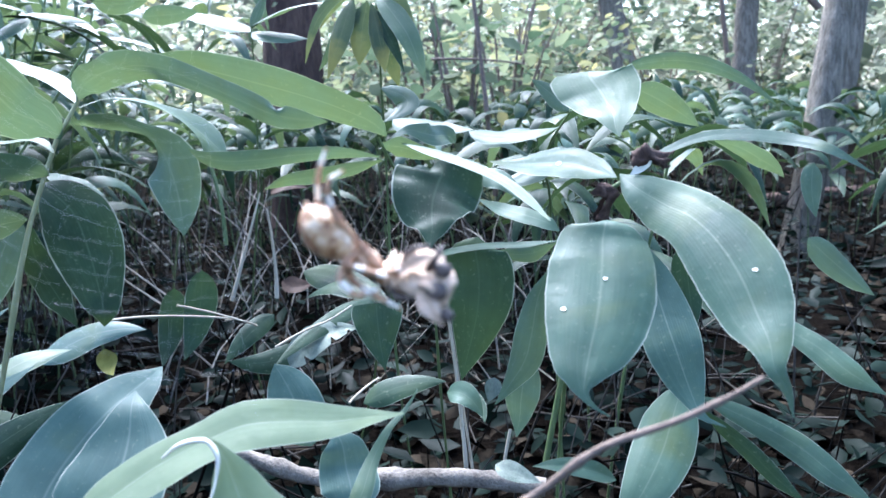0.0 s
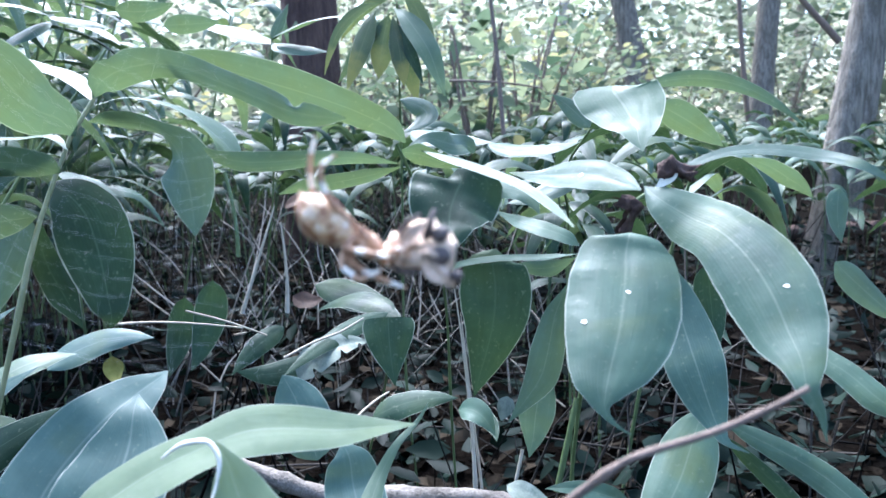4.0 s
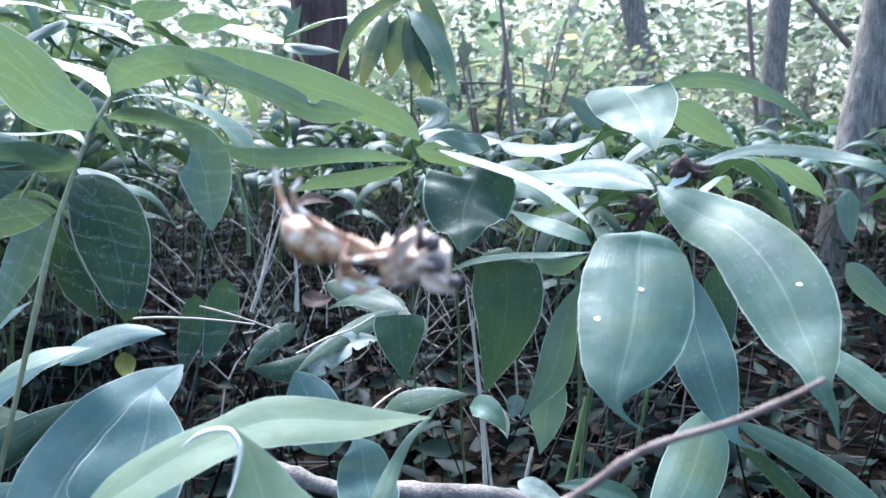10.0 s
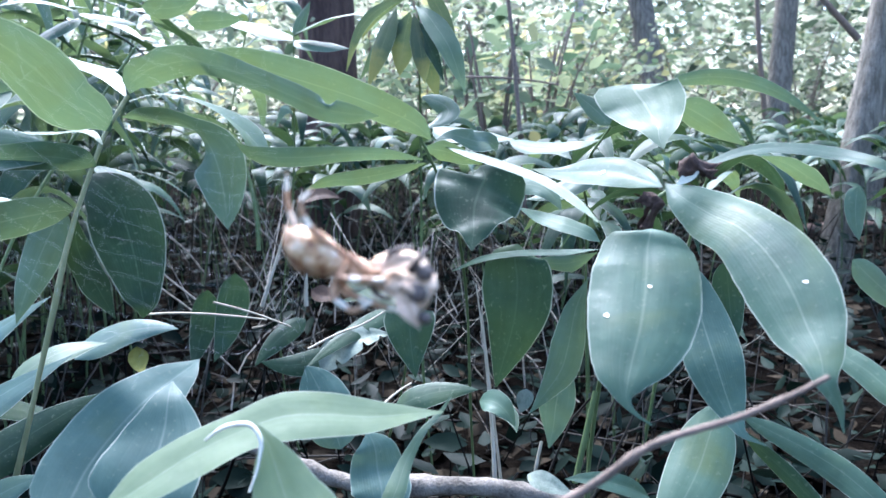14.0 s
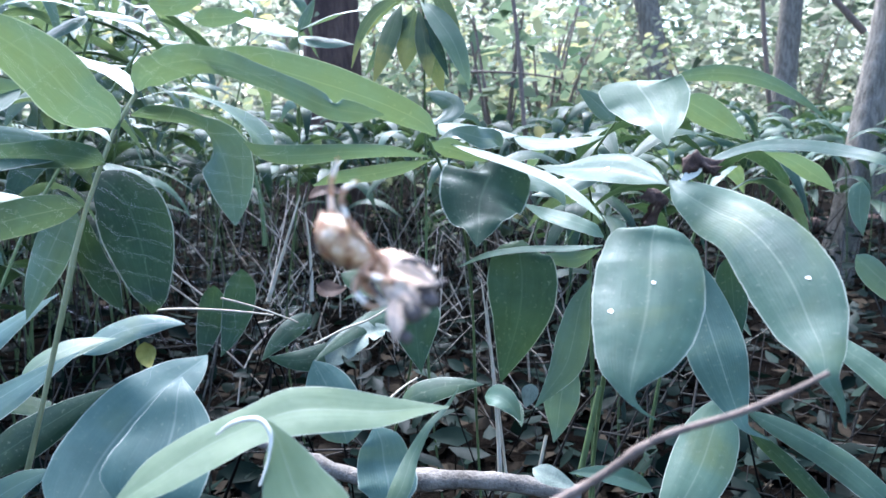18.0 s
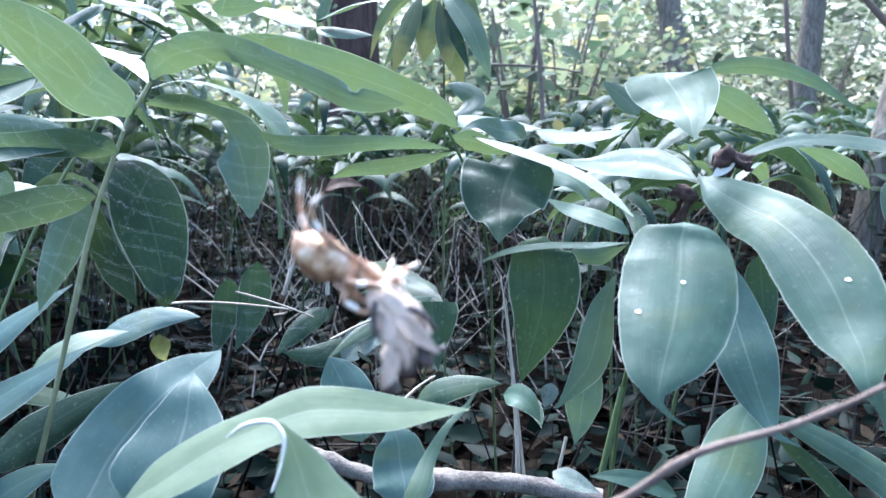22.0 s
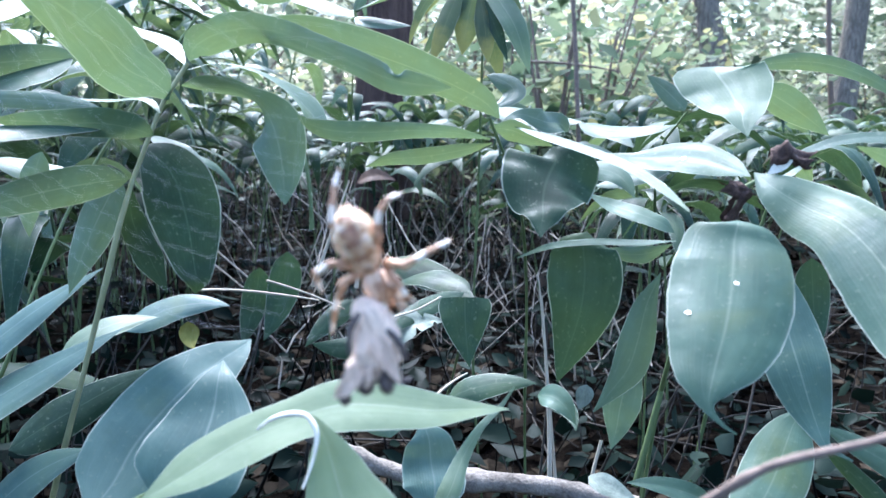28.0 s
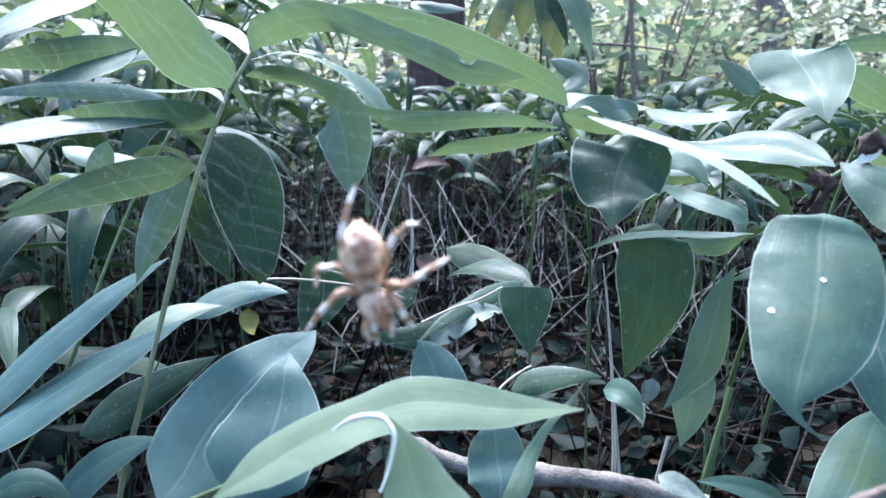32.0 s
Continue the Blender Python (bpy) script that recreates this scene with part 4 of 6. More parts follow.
blade(plant_r, [(0.1260, 0.4300, 0.4800), (0.1310, 0.4250, 0.4630), (0.1340, 0.4100, 0.4430), (0.1360, 0.3950, 0.4280), (0.1390, 0.3850, 0.4130), (0.1410, 0.3780, 0.4040), (0.1430, 0.3720, 0.3980), (0.1550, 0.3700, 0.3920)], [(0.00, 0.0000, 0.0002), (0.16, 0.0101, 0.0093), (0.37, 0.0151, 0.0145), (0.55, 0.0151, 0.0161), (0.71, 0.0107, 0.0115), (0.81, 0.0056, 0.0057), (0.88, 0.0020, 0.0019), (1.00, 0.0004, 0.0000)], (-0.26, -0.71, 0.65), material=BLADE_SKYLIT)
leaf_spotted = blade(plant_r, [(0.1030, 0.3900, 0.5200), (0.0960, 0.4000, 0.5230), (0.0840, 0.4150, 0.5260), (0.0700, 0.4350, 0.5250), (0.0580, 0.4500, 0.5240), (0.0450, 0.4650, 0.5250)], [(0.00, 0.0000, 0.0004), (0.13, 0.0066, 0.0072), (0.34, 0.0110, 0.0107), (0.59, 0.0094, 0.0097), (0.79, 0.0045, 0.0035), (1.00, 0.0002, 0.0000)], (-0.13, -0.78, 0.61), rows=36, cols=15, droop=0.06)
blade(plant_r, [(0.1150, 0.3900, 0.5260), (0.1290, 0.3950, 0.5320), (0.1510, 0.4000, 0.5380), (0.1720, 0.3950, 0.5390), (0.1890, 0.3850, 0.5360), (0.1990, 0.3700, 0.5330), (0.2180, 0.3600, 0.5200)], [(0.00, 0.0000, 0.0005), (0.13, 0.0027, 0.0030), (0.32, 0.0044, 0.0034), (0.49, 0.0043, 0.0058), (0.65, 0.0054, 0.0045), (0.80, 0.0036, 0.0047), (1.00, 0.0003, 0.0000)], (-0.22, -0.50, 0.84), droop=0.06)
blade(plant_r, [(0.1750, 0.4500, 0.5330), (0.1920, 0.4550, 0.5280), (0.2070, 0.4600, 0.5200), (0.2160, 0.4600, 0.5140), (0.2210, 0.4600, 0.5090)], [(0.00, 0.0000, 0.0006), (0.34, 0.0050, 0.0054), (0.67, 0.0065, 0.0067), (0.87, 0.0034, 0.0034), (1.00, 0.0001, 0.0000)], (-0.36, -0.80, -0.47))
blade(plant_r, [(0.0360, 0.4450, 0.4830), (0.0340, 0.4400, 0.4780), (0.0350, 0.4350, 0.4640), (0.0340, 0.4300, 0.4480), (0.0300, 0.4300, 0.4280), (0.0260, 0.4300, 0.4140), (0.0230, 0.4300, 0.4020)], [(0.00, 0.0000, 0.0004), (0.09, 0.0170, 0.0163), (0.26, 0.0206, 0.0207), (0.45, 0.0196, 0.0190), (0.69, 0.0121, 0.0117), (0.86, 0.0061, 0.0055), (1.00, 0.0000, 0.0004)], (-0.08, -0.94, 0.33), material=BLADE_SHADED, rows=30, cols=11)
blade(plant_r, [(0.0740, 0.4300, 0.4650), (0.0670, 0.4250, 0.4490), (0.0630, 0.4200, 0.4320), (0.0580, 0.4150, 0.4170), (0.0500, 0.4100, 0.4070), (0.0400, 0.4050, 0.3960)], [(0.00, 0.0001, 0.0000), (0.22, 0.0057, 0.0066), (0.44, 0.0090, 0.0098), (0.64, 0.0093, 0.0092), (0.81, 0.0051, 0.0046), (1.00, 0.0003, 0.0000)], (-0.13, -0.91, 0.39))
blade(plant_r, [(0.0670, 0.4250, 0.4210), (0.0600, 0.4250, 0.4080), (0.0570, 0.4250, 0.3930), (0.0560, 0.4280, 0.3780), (0.0540, 0.4300, 0.3650)], [(0.00, 0.0005, 0.0000), (0.25, 0.0096, 0.0098), (0.51, 0.0109, 0.0104), (0.77, 0.0061, 0.0064), (1.00, 0.0002, 0.0000)], (-0.07, -0.51, 0.85), material=BLADE_SKYLIT, droop=0.06)
blade(plant_r, [(0.0740, 0.4000, 0.4870), (0.0610, 0.4100, 0.4840), (0.0320, 0.4250, 0.4810), (0.0140, 0.4300, 0.4770), (-0.0020, 0.4300, 0.4700)], [(0.00, 0.0000, 0.0001), (0.19, 0.0019, 0.0020), (0.57, 0.0024, 0.0016), (0.80, 0.0024, 0.0016), (1.00, 0.0003, 0.0000)], (-0.06, -0.75, 0.66), droop=0.06)
blade(plant_r, [(0.0810, 0.4400, 0.4790), (0.0670, 0.4450, 0.4720), (0.0550, 0.4500, 0.4710), (0.0450, 0.4500, 0.4730)], [(0.00, 0.0001, 0.0000), (0.41, 0.0055, 0.0048), (0.74, 0.0034, 0.0043), (1.00, 0.0000, 0.0002)], (-0.12, -0.98, 0.18))
blade(plant_r, [(0.1580, 0.4400, 0.3910), (0.1520, 0.4350, 0.3830), (0.1450, 0.4250, 0.3740), (0.1360, 0.4120, 0.3620), (0.1260, 0.4000, 0.3520), (0.1140, 0.3900, 0.3400), (0.1000, 0.3850, 0.3240)], [(0.00, 0.0000, 0.0000), (0.11, 0.0103, 0.0099), (0.25, 0.0159, 0.0166), (0.43, 0.0172, 0.0180), (0.61, 0.0150, 0.0157), (0.79, 0.0099, 0.0102), (1.00, 0.0002, 0.0000)], (-0.24, -0.74, 0.63))
blade(plant_r, [(0.1600, 0.4200, 0.3890), (0.1710, 0.4150, 0.3840), (0.1880, 0.4050, 0.3770), (0.2050, 0.3950, 0.3680), (0.2190, 0.3800, 0.3570), (0.2370, 0.3700, 0.3430)], [(0.00, 0.0000, 0.0000), (0.13, 0.0057, 0.0045), (0.33, 0.0072, 0.0072), (0.54, 0.0078, 0.0090), (0.76, 0.0067, 0.0074), (1.00, 0.0002, 0.0000)], (-0.33, -0.64, 0.69))
blade(plant_r, [(0.1630, 0.4300, 0.3780), (0.1750, 0.4300, 0.3660), (0.1920, 0.4250, 0.3510), (0.2070, 0.4200, 0.3350), (0.2220, 0.4150, 0.3220)], [(0.00, 0.0000, 0.0002), (0.20, 0.0042, 0.0032), (0.48, 0.0052, 0.0053), (0.75, 0.0055, 0.0048), (1.00, 0.0000, 0.0004)], (-0.33, -0.73, 0.60), material=BLADE_SHADED)
blade(plant_r, [(0.1870, 0.4100, 0.4440), (0.1980, 0.4000, 0.4340), (0.2090, 0.3850, 0.4270), (0.2180, 0.3700, 0.4180), (0.2310, 0.3600, 0.4100)], [(0.00, 0.0000, 0.0006), (0.24, 0.0062, 0.0048), (0.50, 0.0063, 0.0076), (0.76, 0.0073, 0.0075), (1.00, 0.0000, 0.0004)], (-0.37, -0.69, 0.63))
blade(plant_r, [(0.3181, 0.6185, 0.5016), (0.3109, 0.6058, 0.4830), (0.3089, 0.5925, 0.4616)], 0.0176, (-0.01, -0.90, 0.44))
blade(plant_r, [(0.1592, 0.4536, 0.4717), (0.1616, 0.4497, 0.4457), (0.1608, 0.4362, 0.4226)], 0.0192, (-0.11, -0.89, 0.44), material=BLADE_SHADED)
blade(plant_r, [(0.2533, 0.4924, 0.4651), (0.2677, 0.4902, 0.4511), (0.2963, 0.4864, 0.4264)], 0.0209, (-0.11, -0.77, 0.62))
plant_t = bamboo([(0.1480, 0.7577, -0.0100), (0.1280, 0.7177, 0.2730), (0.1124, 0.6564, 0.4742), (0.1020, 0.5742, 0.5330), (0.1121, 0.5664, 0.5492)], 0.0013, "dwarf bamboo with a pale folded top leaf", 84)
blade(plant_t, [(0.1190, 0.5300, 0.5770), (0.1180, 0.5250, 0.5740), (0.1220, 0.5120, 0.5640), (0.1240, 0.5000, 0.5560), (0.1250, 0.4880, 0.5490), (0.1240, 0.4790, 0.5420), (0.1250, 0.4720, 0.5360)], [(0.00, 0.0003, 0.0000), (0.08, 0.0289, 0.0280), (0.32, 0.0278, 0.0274), (0.52, 0.0213, 0.0216), (0.71, 0.0134, 0.0142), (0.87, 0.0061, 0.0055), (1.00, 0.0001, 0.0000)], (-0.16, -0.65, 0.74), material=BLADE_PALE, droop=0.06)
blade(plant_t, [(0.1601, 0.5684, 0.5652), (0.1846, 0.5766, 0.5535), (0.2127, 0.5838, 0.5352)], 0.0226, (-0.21, -0.96, -0.16))
blade(plant_t, [(0.1513, 0.5705, 0.5790), (0.2073, 0.5704, 0.5812), (0.2548, 0.5450, 0.5483)], 0.0120, (-0.16, -0.99, -0.06))
blade(plant_t, [(0.1192, 0.6069, 0.5499), (0.1072, 0.6192, 0.5641), (0.0943, 0.6310, 0.5752)], 0.0155, (0.19, -0.97, -0.16))
blade(plant_t, [(0.0387, 0.5553, 0.5393), (0.0689, 0.5445, 0.5358), (0.0998, 0.5350, 0.5410)], 0.0234, (-0.01, -0.38, 0.93))
blade(plant_t, [(0.1150, 0.6030, 0.5236), (0.0893, 0.6004, 0.5045), (0.0551, 0.5991, 0.4937)], 0.0245, (-0.01, -0.48, 0.88))
plant_b = bamboo([(-0.2224, 0.4232, -0.0100), (-0.2424, 0.3832, 0.2486), (-0.1731, 0.3005, 0.3771), (-0.1294, 0.2650, 0.4128)], 0.0015, "low dwarf bamboo with broad pale-ribbed leaves", 66)
blade(plant_b, [(-0.1740, 0.3000, 0.3820), (-0.1700, 0.3120, 0.3880), (-0.1670, 0.3280, 0.3990), (-0.1600, 0.3420, 0.4100), (-0.1510, 0.3520, 0.4200), (-0.1440, 0.3680, 0.4250), (-0.1370, 0.3810, 0.4290), (-0.1340, 0.3900, 0.4310)], [(0.00, 0.0002, 0.0000), (0.12, 0.0179, 0.0174), (0.30, 0.0202, 0.0199), (0.47, 0.0199, 0.0201), (0.62, 0.0169, 0.0175), (0.78, 0.0131, 0.0127), (0.91, 0.0067, 0.0069), (1.00, 0.0001, 0.0000)], (0.25, -0.59, 0.77), material=BLADE_SKYLIT, rows=30, cols=11, droop=0.06)
blade(plant_b, [(-0.1400, 0.3000, 0.3840), (-0.1370, 0.3080, 0.3950), (-0.1340, 0.3220, 0.4050), (-0.1340, 0.3370, 0.4150), (-0.1360, 0.3490, 0.4250), (-0.1380, 0.3610, 0.4290)], [(0.00, 0.0001, 0.0000), (0.18, 0.0230, 0.0229), (0.40, 0.0223, 0.0217), (0.63, 0.0169, 0.0170), (0.84, 0.0070, 0.0077), (1.00, 0.0000, 0.0000)], (0.21, -0.56, 0.80), material=BLADE_SKYLIT, rows=30, cols=11, droop=0.06)
blade(plant_b, [(-0.1230, 0.2400, 0.4220), (-0.1090, 0.2500, 0.4290), (-0.0960, 0.2620, 0.4350), (-0.0800, 0.2720, 0.4400), (-0.0670, 0.2780, 0.4430), (-0.0500, 0.2800, 0.4430), (-0.0340, 0.2830, 0.4410), (-0.0190, 0.2860, 0.4410), (-0.0060, 0.2880, 0.4410)], [(0.00, 0.0000, 0.0004), (0.14, 0.0090, 0.0079), (0.28, 0.0090, 0.0104), (0.43, 0.0083, 0.0092), (0.54, 0.0112, 0.0118), (0.66, 0.0099, 0.0102), (0.79, 0.0080, 0.0077), (0.90, 0.0036, 0.0039), (1.00, 0.0000, 0.0001)], (0.13, -0.55, 0.82), material=BLADE_LIT, rows=34, cols=11, droop=0.06)
blade(plant_b, [(-0.0520, 0.2000, 0.4220), (-0.0460, 0.2050, 0.4350), (-0.0520, 0.2120, 0.4440), (-0.0560, 0.2170, 0.4520), (-0.0590, 0.2200, 0.4580), (-0.0620, 0.2220, 0.4610), (-0.0680, 0.2230, 0.4620), (-0.0760, 0.2240, 0.4590)], [(0.00, 0.0002, 0.0000), (0.23, 0.0144, 0.0140), (0.43, 0.0100, 0.0106), (0.59, 0.0064, 0.0070), (0.70, 0.0021, 0.0025), (0.77, 0.0000, 0.0009), (0.87, 0.0012, 0.0005), (1.00, 0.0003, 0.0000)], (0.19, -0.74, 0.64), material=BLADE_LIT, fold=0.35, rows=34)
blade(plant_b, [(-0.0400, 0.3200, 0.3700), (-0.0290, 0.3300, 0.3850), (-0.0240, 0.3450, 0.3950), (-0.0160, 0.3550, 0.4060), (-0.0080, 0.3650, 0.4120), (-0.0020, 0.3700, 0.4200)], [(0.00, 0.0002, 0.0000), (0.26, 0.0056, 0.0050), (0.49, 0.0032, 0.0031), (0.69, 0.0021, 0.0013), (0.86, 0.0010, 0.0013), (1.00, 0.0000, 0.0005)], (0.03, -0.81, 0.59), material=BLADE_PALE)
blade(plant_b, [(-0.0400, 0.3600, 0.3520), (-0.0380, 0.3700, 0.3670), (-0.0410, 0.3800, 0.3750), (-0.0430, 0.3850, 0.3860), (-0.0470, 0.3900, 0.3920)], [(0.00, 0.0003, 0.0000), (0.35, 0.0158, 0.0156), (0.60, 0.0146, 0.0152), (0.83, 0.0110, 0.0107), (1.00, 0.0000, 0.0001)], (0.07, -0.66, 0.75), material=BLADE_SKYLIT)
blade(plant_b, [(-0.2893, 0.4845, 0.3854), (-0.2638, 0.5069, 0.4010), (-0.2432, 0.5269, 0.4010)], 0.0238, (-0.01, -0.44, 0.90), material=BLADE_PALE)
blade(plant_b, [(-0.3430, 0.6807, 0.3417), (-0.3118, 0.7032, 0.3588), (-0.2552, 0.7035, 0.3641)], 0.0356, (-0.01, -0.54, 0.84), material=BLADE_SKYLIT)
part("rolled_edge", tube_mesh("rolled_edge", np.array([(-0.0780, 0.2220, 0.4570), (-0.0730, 0.2210, 0.4610), (-0.0670, 0.2200, 0.4630), (-0.0630, 0.2190, 0.4630), (-0.0600, 0.2170, 0.4600), (-0.0600, 0.2140, 0.4530), (-0.0620, 0.2100, 0.4460)]) - np.array(plant_b.location), [0.0003, 0.0007, 0.0008, 0.0007, 0.0004, 0.0003], 8, 30, 0.03), PALE, plant_b, "bleached rolled leaf edge")
plant_d = bamboo([(-0.4383, 0.5970, -0.0100), (-0.4583, 0.5570, 0.1823), (-0.3454, 0.5009, 0.3566), (-0.3164, 0.5588, 0.4764), (-0.2370, 0.5980, 0.6093)], 0.0014, "dwarf bamboo with long leaves leaning out, some tinted for sky reflection", 68)
blade(plant_d, [(-0.3369, 0.3938, 0.3610), (-0.2951, 0.4303, 0.4113), (-0.2477, 0.4647, 0.4482)], 0.0360, (-0.16, -0.41, 0.90), material=BLADE_SKYLIT)
blade(plant_d, [(-0.3249, 0.3736, 0.3549), (-0.2758, 0.4078, 0.3897), (-0.2254, 0.4410, 0.4182)], 0.0400, (-0.16, -0.41, 0.90), material=BLADE_SKYLIT)
blade(plant_d, [(-0.3090, 0.4535, 0.3328), (-0.2642, 0.4654, 0.3615), (-0.2245, 0.4751, 0.3831)], 0.0340, (-0.08, -0.65, 0.76), material=BLADE_SHADED)
blade(plant_d, [(-0.2732, 0.3752, 0.3293), (-0.2505, 0.3832, 0.3532), (-0.2198, 0.3901, 0.3669)], 0.0246, (-0.03, -0.65, 0.76), material=BLADE_SKYLIT)
blade(plant_d, [(-0.2679, 0.3211, 0.3630), (-0.2530, 0.3249, 0.3720), (-0.2297, 0.3263, 0.3636)], 0.0154, (0.08, -0.66, 0.75))
blade(plant_d, [(-0.3044, 0.5552, 0.5754), (-0.3385, 0.5186, 0.5696), (-0.3932, 0.4889, 0.5608)], 0.0220, (0.14, -0.98, -0.11))
blade(plant_d, [(-0.3103, 0.5548, 0.5772), (-0.3327, 0.4954, 0.5530), (-0.3494, 0.4485, 0.5361)], 0.0350, (0.03, -0.32, 0.95))
blade(plant_d, [(-0.3431, 0.5582, 0.6152), (-0.3486, 0.5018, 0.5948), (-0.3606, 0.4542, 0.5714)], 0.0400, (0.04, -0.43, 0.90))
blade(plant_d, [(-0.3548, 0.5861, 0.5079), (-0.3618, 0.5783, 0.4742), (-0.3605, 0.5725, 0.4448)], 0.0235, (0.09, -0.74, 0.67))
blade(plant_d, [(-0.4498, 0.6738, 0.4952), (-0.4147, 0.6766, 0.4859), (-0.3649, 0.6824, 0.4818)], 0.0300, (0.04, -0.43, 0.90))
plant_c = bamboo([(-0.0594, 0.8423, -0.0100), (-0.0794, 0.8023, 0.1510), (-0.0488, 0.7235, 0.3041), (-0.0335, 0.6454, 0.3921)], 0.0012, "small dwarf bamboo deep in the undergrowth", 67)
# most of these low leaves use the darkened copy for undergrowth shade
blade(plant_c, [(-0.0354, 0.5976, 0.4068), (-0.0336, 0.5841, 0.3855), (-0.0293, 0.5700, 0.3607)], 0.0410, (0.01, -0.84, 0.55), material=BLADE_SHADED, cut=True)
blade(plant_c, [(-0.0371, 0.6269, 0.4036), (-0.0732, 0.5856, 0.3957), (-0.1074, 0.5427, 0.3774)], 0.0170, (0.20, -0.56, 0.81), material=BLADE_SHADED)
blade(plant_c, [(-0.0757, 0.4862, 0.3400), (-0.0883, 0.5008, 0.3695), (-0.1013, 0.5133, 0.3887)], 0.0360, (-0.01, -0.78, 0.63), material=BLADE_SKYLIT, blunt=True)
blade(plant_c, [(-0.0903, 0.5832, 0.3787), (-0.1183, 0.5722, 0.3711), (-0.1452, 0.5630, 0.3760)], 0.0216, (-0.01, -0.78, 0.63), material=BLADE_SHADED)
blade(plant_c, [(-0.1331, 0.6845, 0.3781), (-0.1511, 0.6629, 0.3676), (-0.1692, 0.6399, 0.3482)], 0.0200, (0.19, -0.76, 0.62), material=BLADE_SHADED)
blade(plant_c, [(-0.0392, 0.4805, 0.3704), (-0.0107, 0.4819, 0.3811), (0.0150, 0.4819, 0.3823)], 0.0203, (-0.01, -0.54, 0.84), material=BLADE_SHADED)
blade(plant_c, [(0.0161, 0.4807, 0.3742), (0.0268, 0.4804, 0.3724), (0.0378, 0.4586, 0.3627)], 0.0134, (-0.01, -0.70, 0.71), material=BLADE_SHADED)
blade(plant_c, [(-0.0336, 0.6464, 0.3991), (-0.0757, 0.6876, 0.4021), (-0.1118, 0.7251, 0.3804)], 0.0300, (-0.01, -0.44, 0.90), material=BLADE_SHADED)
blade(plant_c, [(-0.1210, 0.7880, 0.3949), (-0.0789, 0.7664, 0.3879), (-0.0298, 0.7234, 0.3729)], 0.0350, (-0.01, -0.68, 0.73), material=BLADE_SHADED)
blade(plant_c, [(-0.2524, 0.7872, 0.3831), (-0.2580, 0.7814, 0.3435), (-0.2626, 0.7563, 0.3100)], 0.0297, (0.09, -0.89, 0.44), material=BLADE_SHADED)
blade(plant_c, [(-0.2239, 0.7895, 0.4001), (-0.2295, 0.7829, 0.3549), (-0.2403, 0.7569, 0.3156)], 0.0340, (0.09, -0.89, 0.44), material=BLADE_SHADED)
plant_y = bamboo([(-0.0169, 1.0041, -0.0100), (-0.0369, 0.9641, 0.2220), (-0.0364, 0.9053, 0.5093), (-0.0349, 0.8281, 0.6722)], 0.0016, "tall dwarf bamboo with yellowing drooping leaves", 89)
blade(plant_y, [(-0.0530, 0.8300, 0.6740), (-0.0650, 0.8240, 0.6710), (-0.0780, 0.8160, 0.6620), (-0.0920, 0.8060, 0.6450), (-0.1000, 0.7970, 0.6230), (-0.1050, 0.7900, 0.6020)], [(0.00, 0.0001, 0.0000), (0.13, 0.0037, 0.0030), (0.30, 0.0051, 0.0059), (0.54, 0.0055, 0.0047), (0.78, 0.0029, 0.0032), (1.00, 0.0004, 0.0000)], (0.11, -0.99, -0.01), material=BLADE_OLD)
blade(plant_y, [(-0.0570, 0.8300, 0.6670), (-0.0610, 0.8200, 0.6560), (-0.0660, 0.8080, 0.6400), (-0.0720, 0.7950, 0.6200), (-0.0780, 0.7860, 0.6020), (-0.0830, 0.7800, 0.5860)], [(0.00, 0.0000, 0.0005), (0.15, 0.0060, 0.0057), (0.36, 0.0098, 0.0093), (0.61, 0.0091, 0.0088), (0.82, 0.0056, 0.0048), (1.00, 0.0003, 0.0000)], (0.08, -0.97, 0.21), material=BLADE_OLD)
blade(plant_y, [(-0.0380, 0.8300, 0.6700), (-0.0280, 0.8200, 0.6620), (-0.0170, 0.8080, 0.6470), (-0.0040, 0.7950, 0.6260), (0.0050, 0.7860, 0.6020), (0.0120, 0.7800, 0.5800)], [(0.00, 0.0000, 0.0003), (0.14, 0.0069, 0.0083), (0.33, 0.0128, 0.0119), (0.57, 0.0117, 0.0121), (0.80, 0.0074, 0.0063), (1.00, 0.0001, 0.0000)], (0.00, -0.78, 0.63), material=BLADE_PALE, droop=0.06)
blade(plant_y, [(-0.0400, 0.8300, 0.6570), (-0.0350, 0.8240, 0.6500), (-0.0280, 0.8160, 0.6380), (-0.0210, 0.8060, 0.6220), (-0.0140, 0.7970, 0.6050), (-0.0090, 0.7900, 0.5910)], [(0.00, 0.0000, 0.0000), (0.13, 0.0039, 0.0044), (0.32, 0.0066, 0.0069), (0.56, 0.0067, 0.0061), (0.80, 0.0038, 0.0036), (1.00, 0.0000, 0.0001)], (0.02, -0.93, -0.36), material=BLADE_SHADED)
blade(plant_y, [(-0.0490, 0.8300, 0.6570), (-0.0550, 0.8260, 0.6520), (-0.0630, 0.8190, 0.6420), (-0.0740, 0.8120, 0.6270), (-0.0840, 0.8050, 0.6100), (-0.0930, 0.8000, 0.5950)], [(0.00, 0.0000, 0.0004), (0.11, 0.0049, 0.0045), (0.28, 0.0078, 0.0079), (0.53, 0.0076, 0.0070), (0.78, 0.0043, 0.0043), (1.00, 0.0006, 0.0000)], (0.08, -0.96, -0.28), material=BLADE)
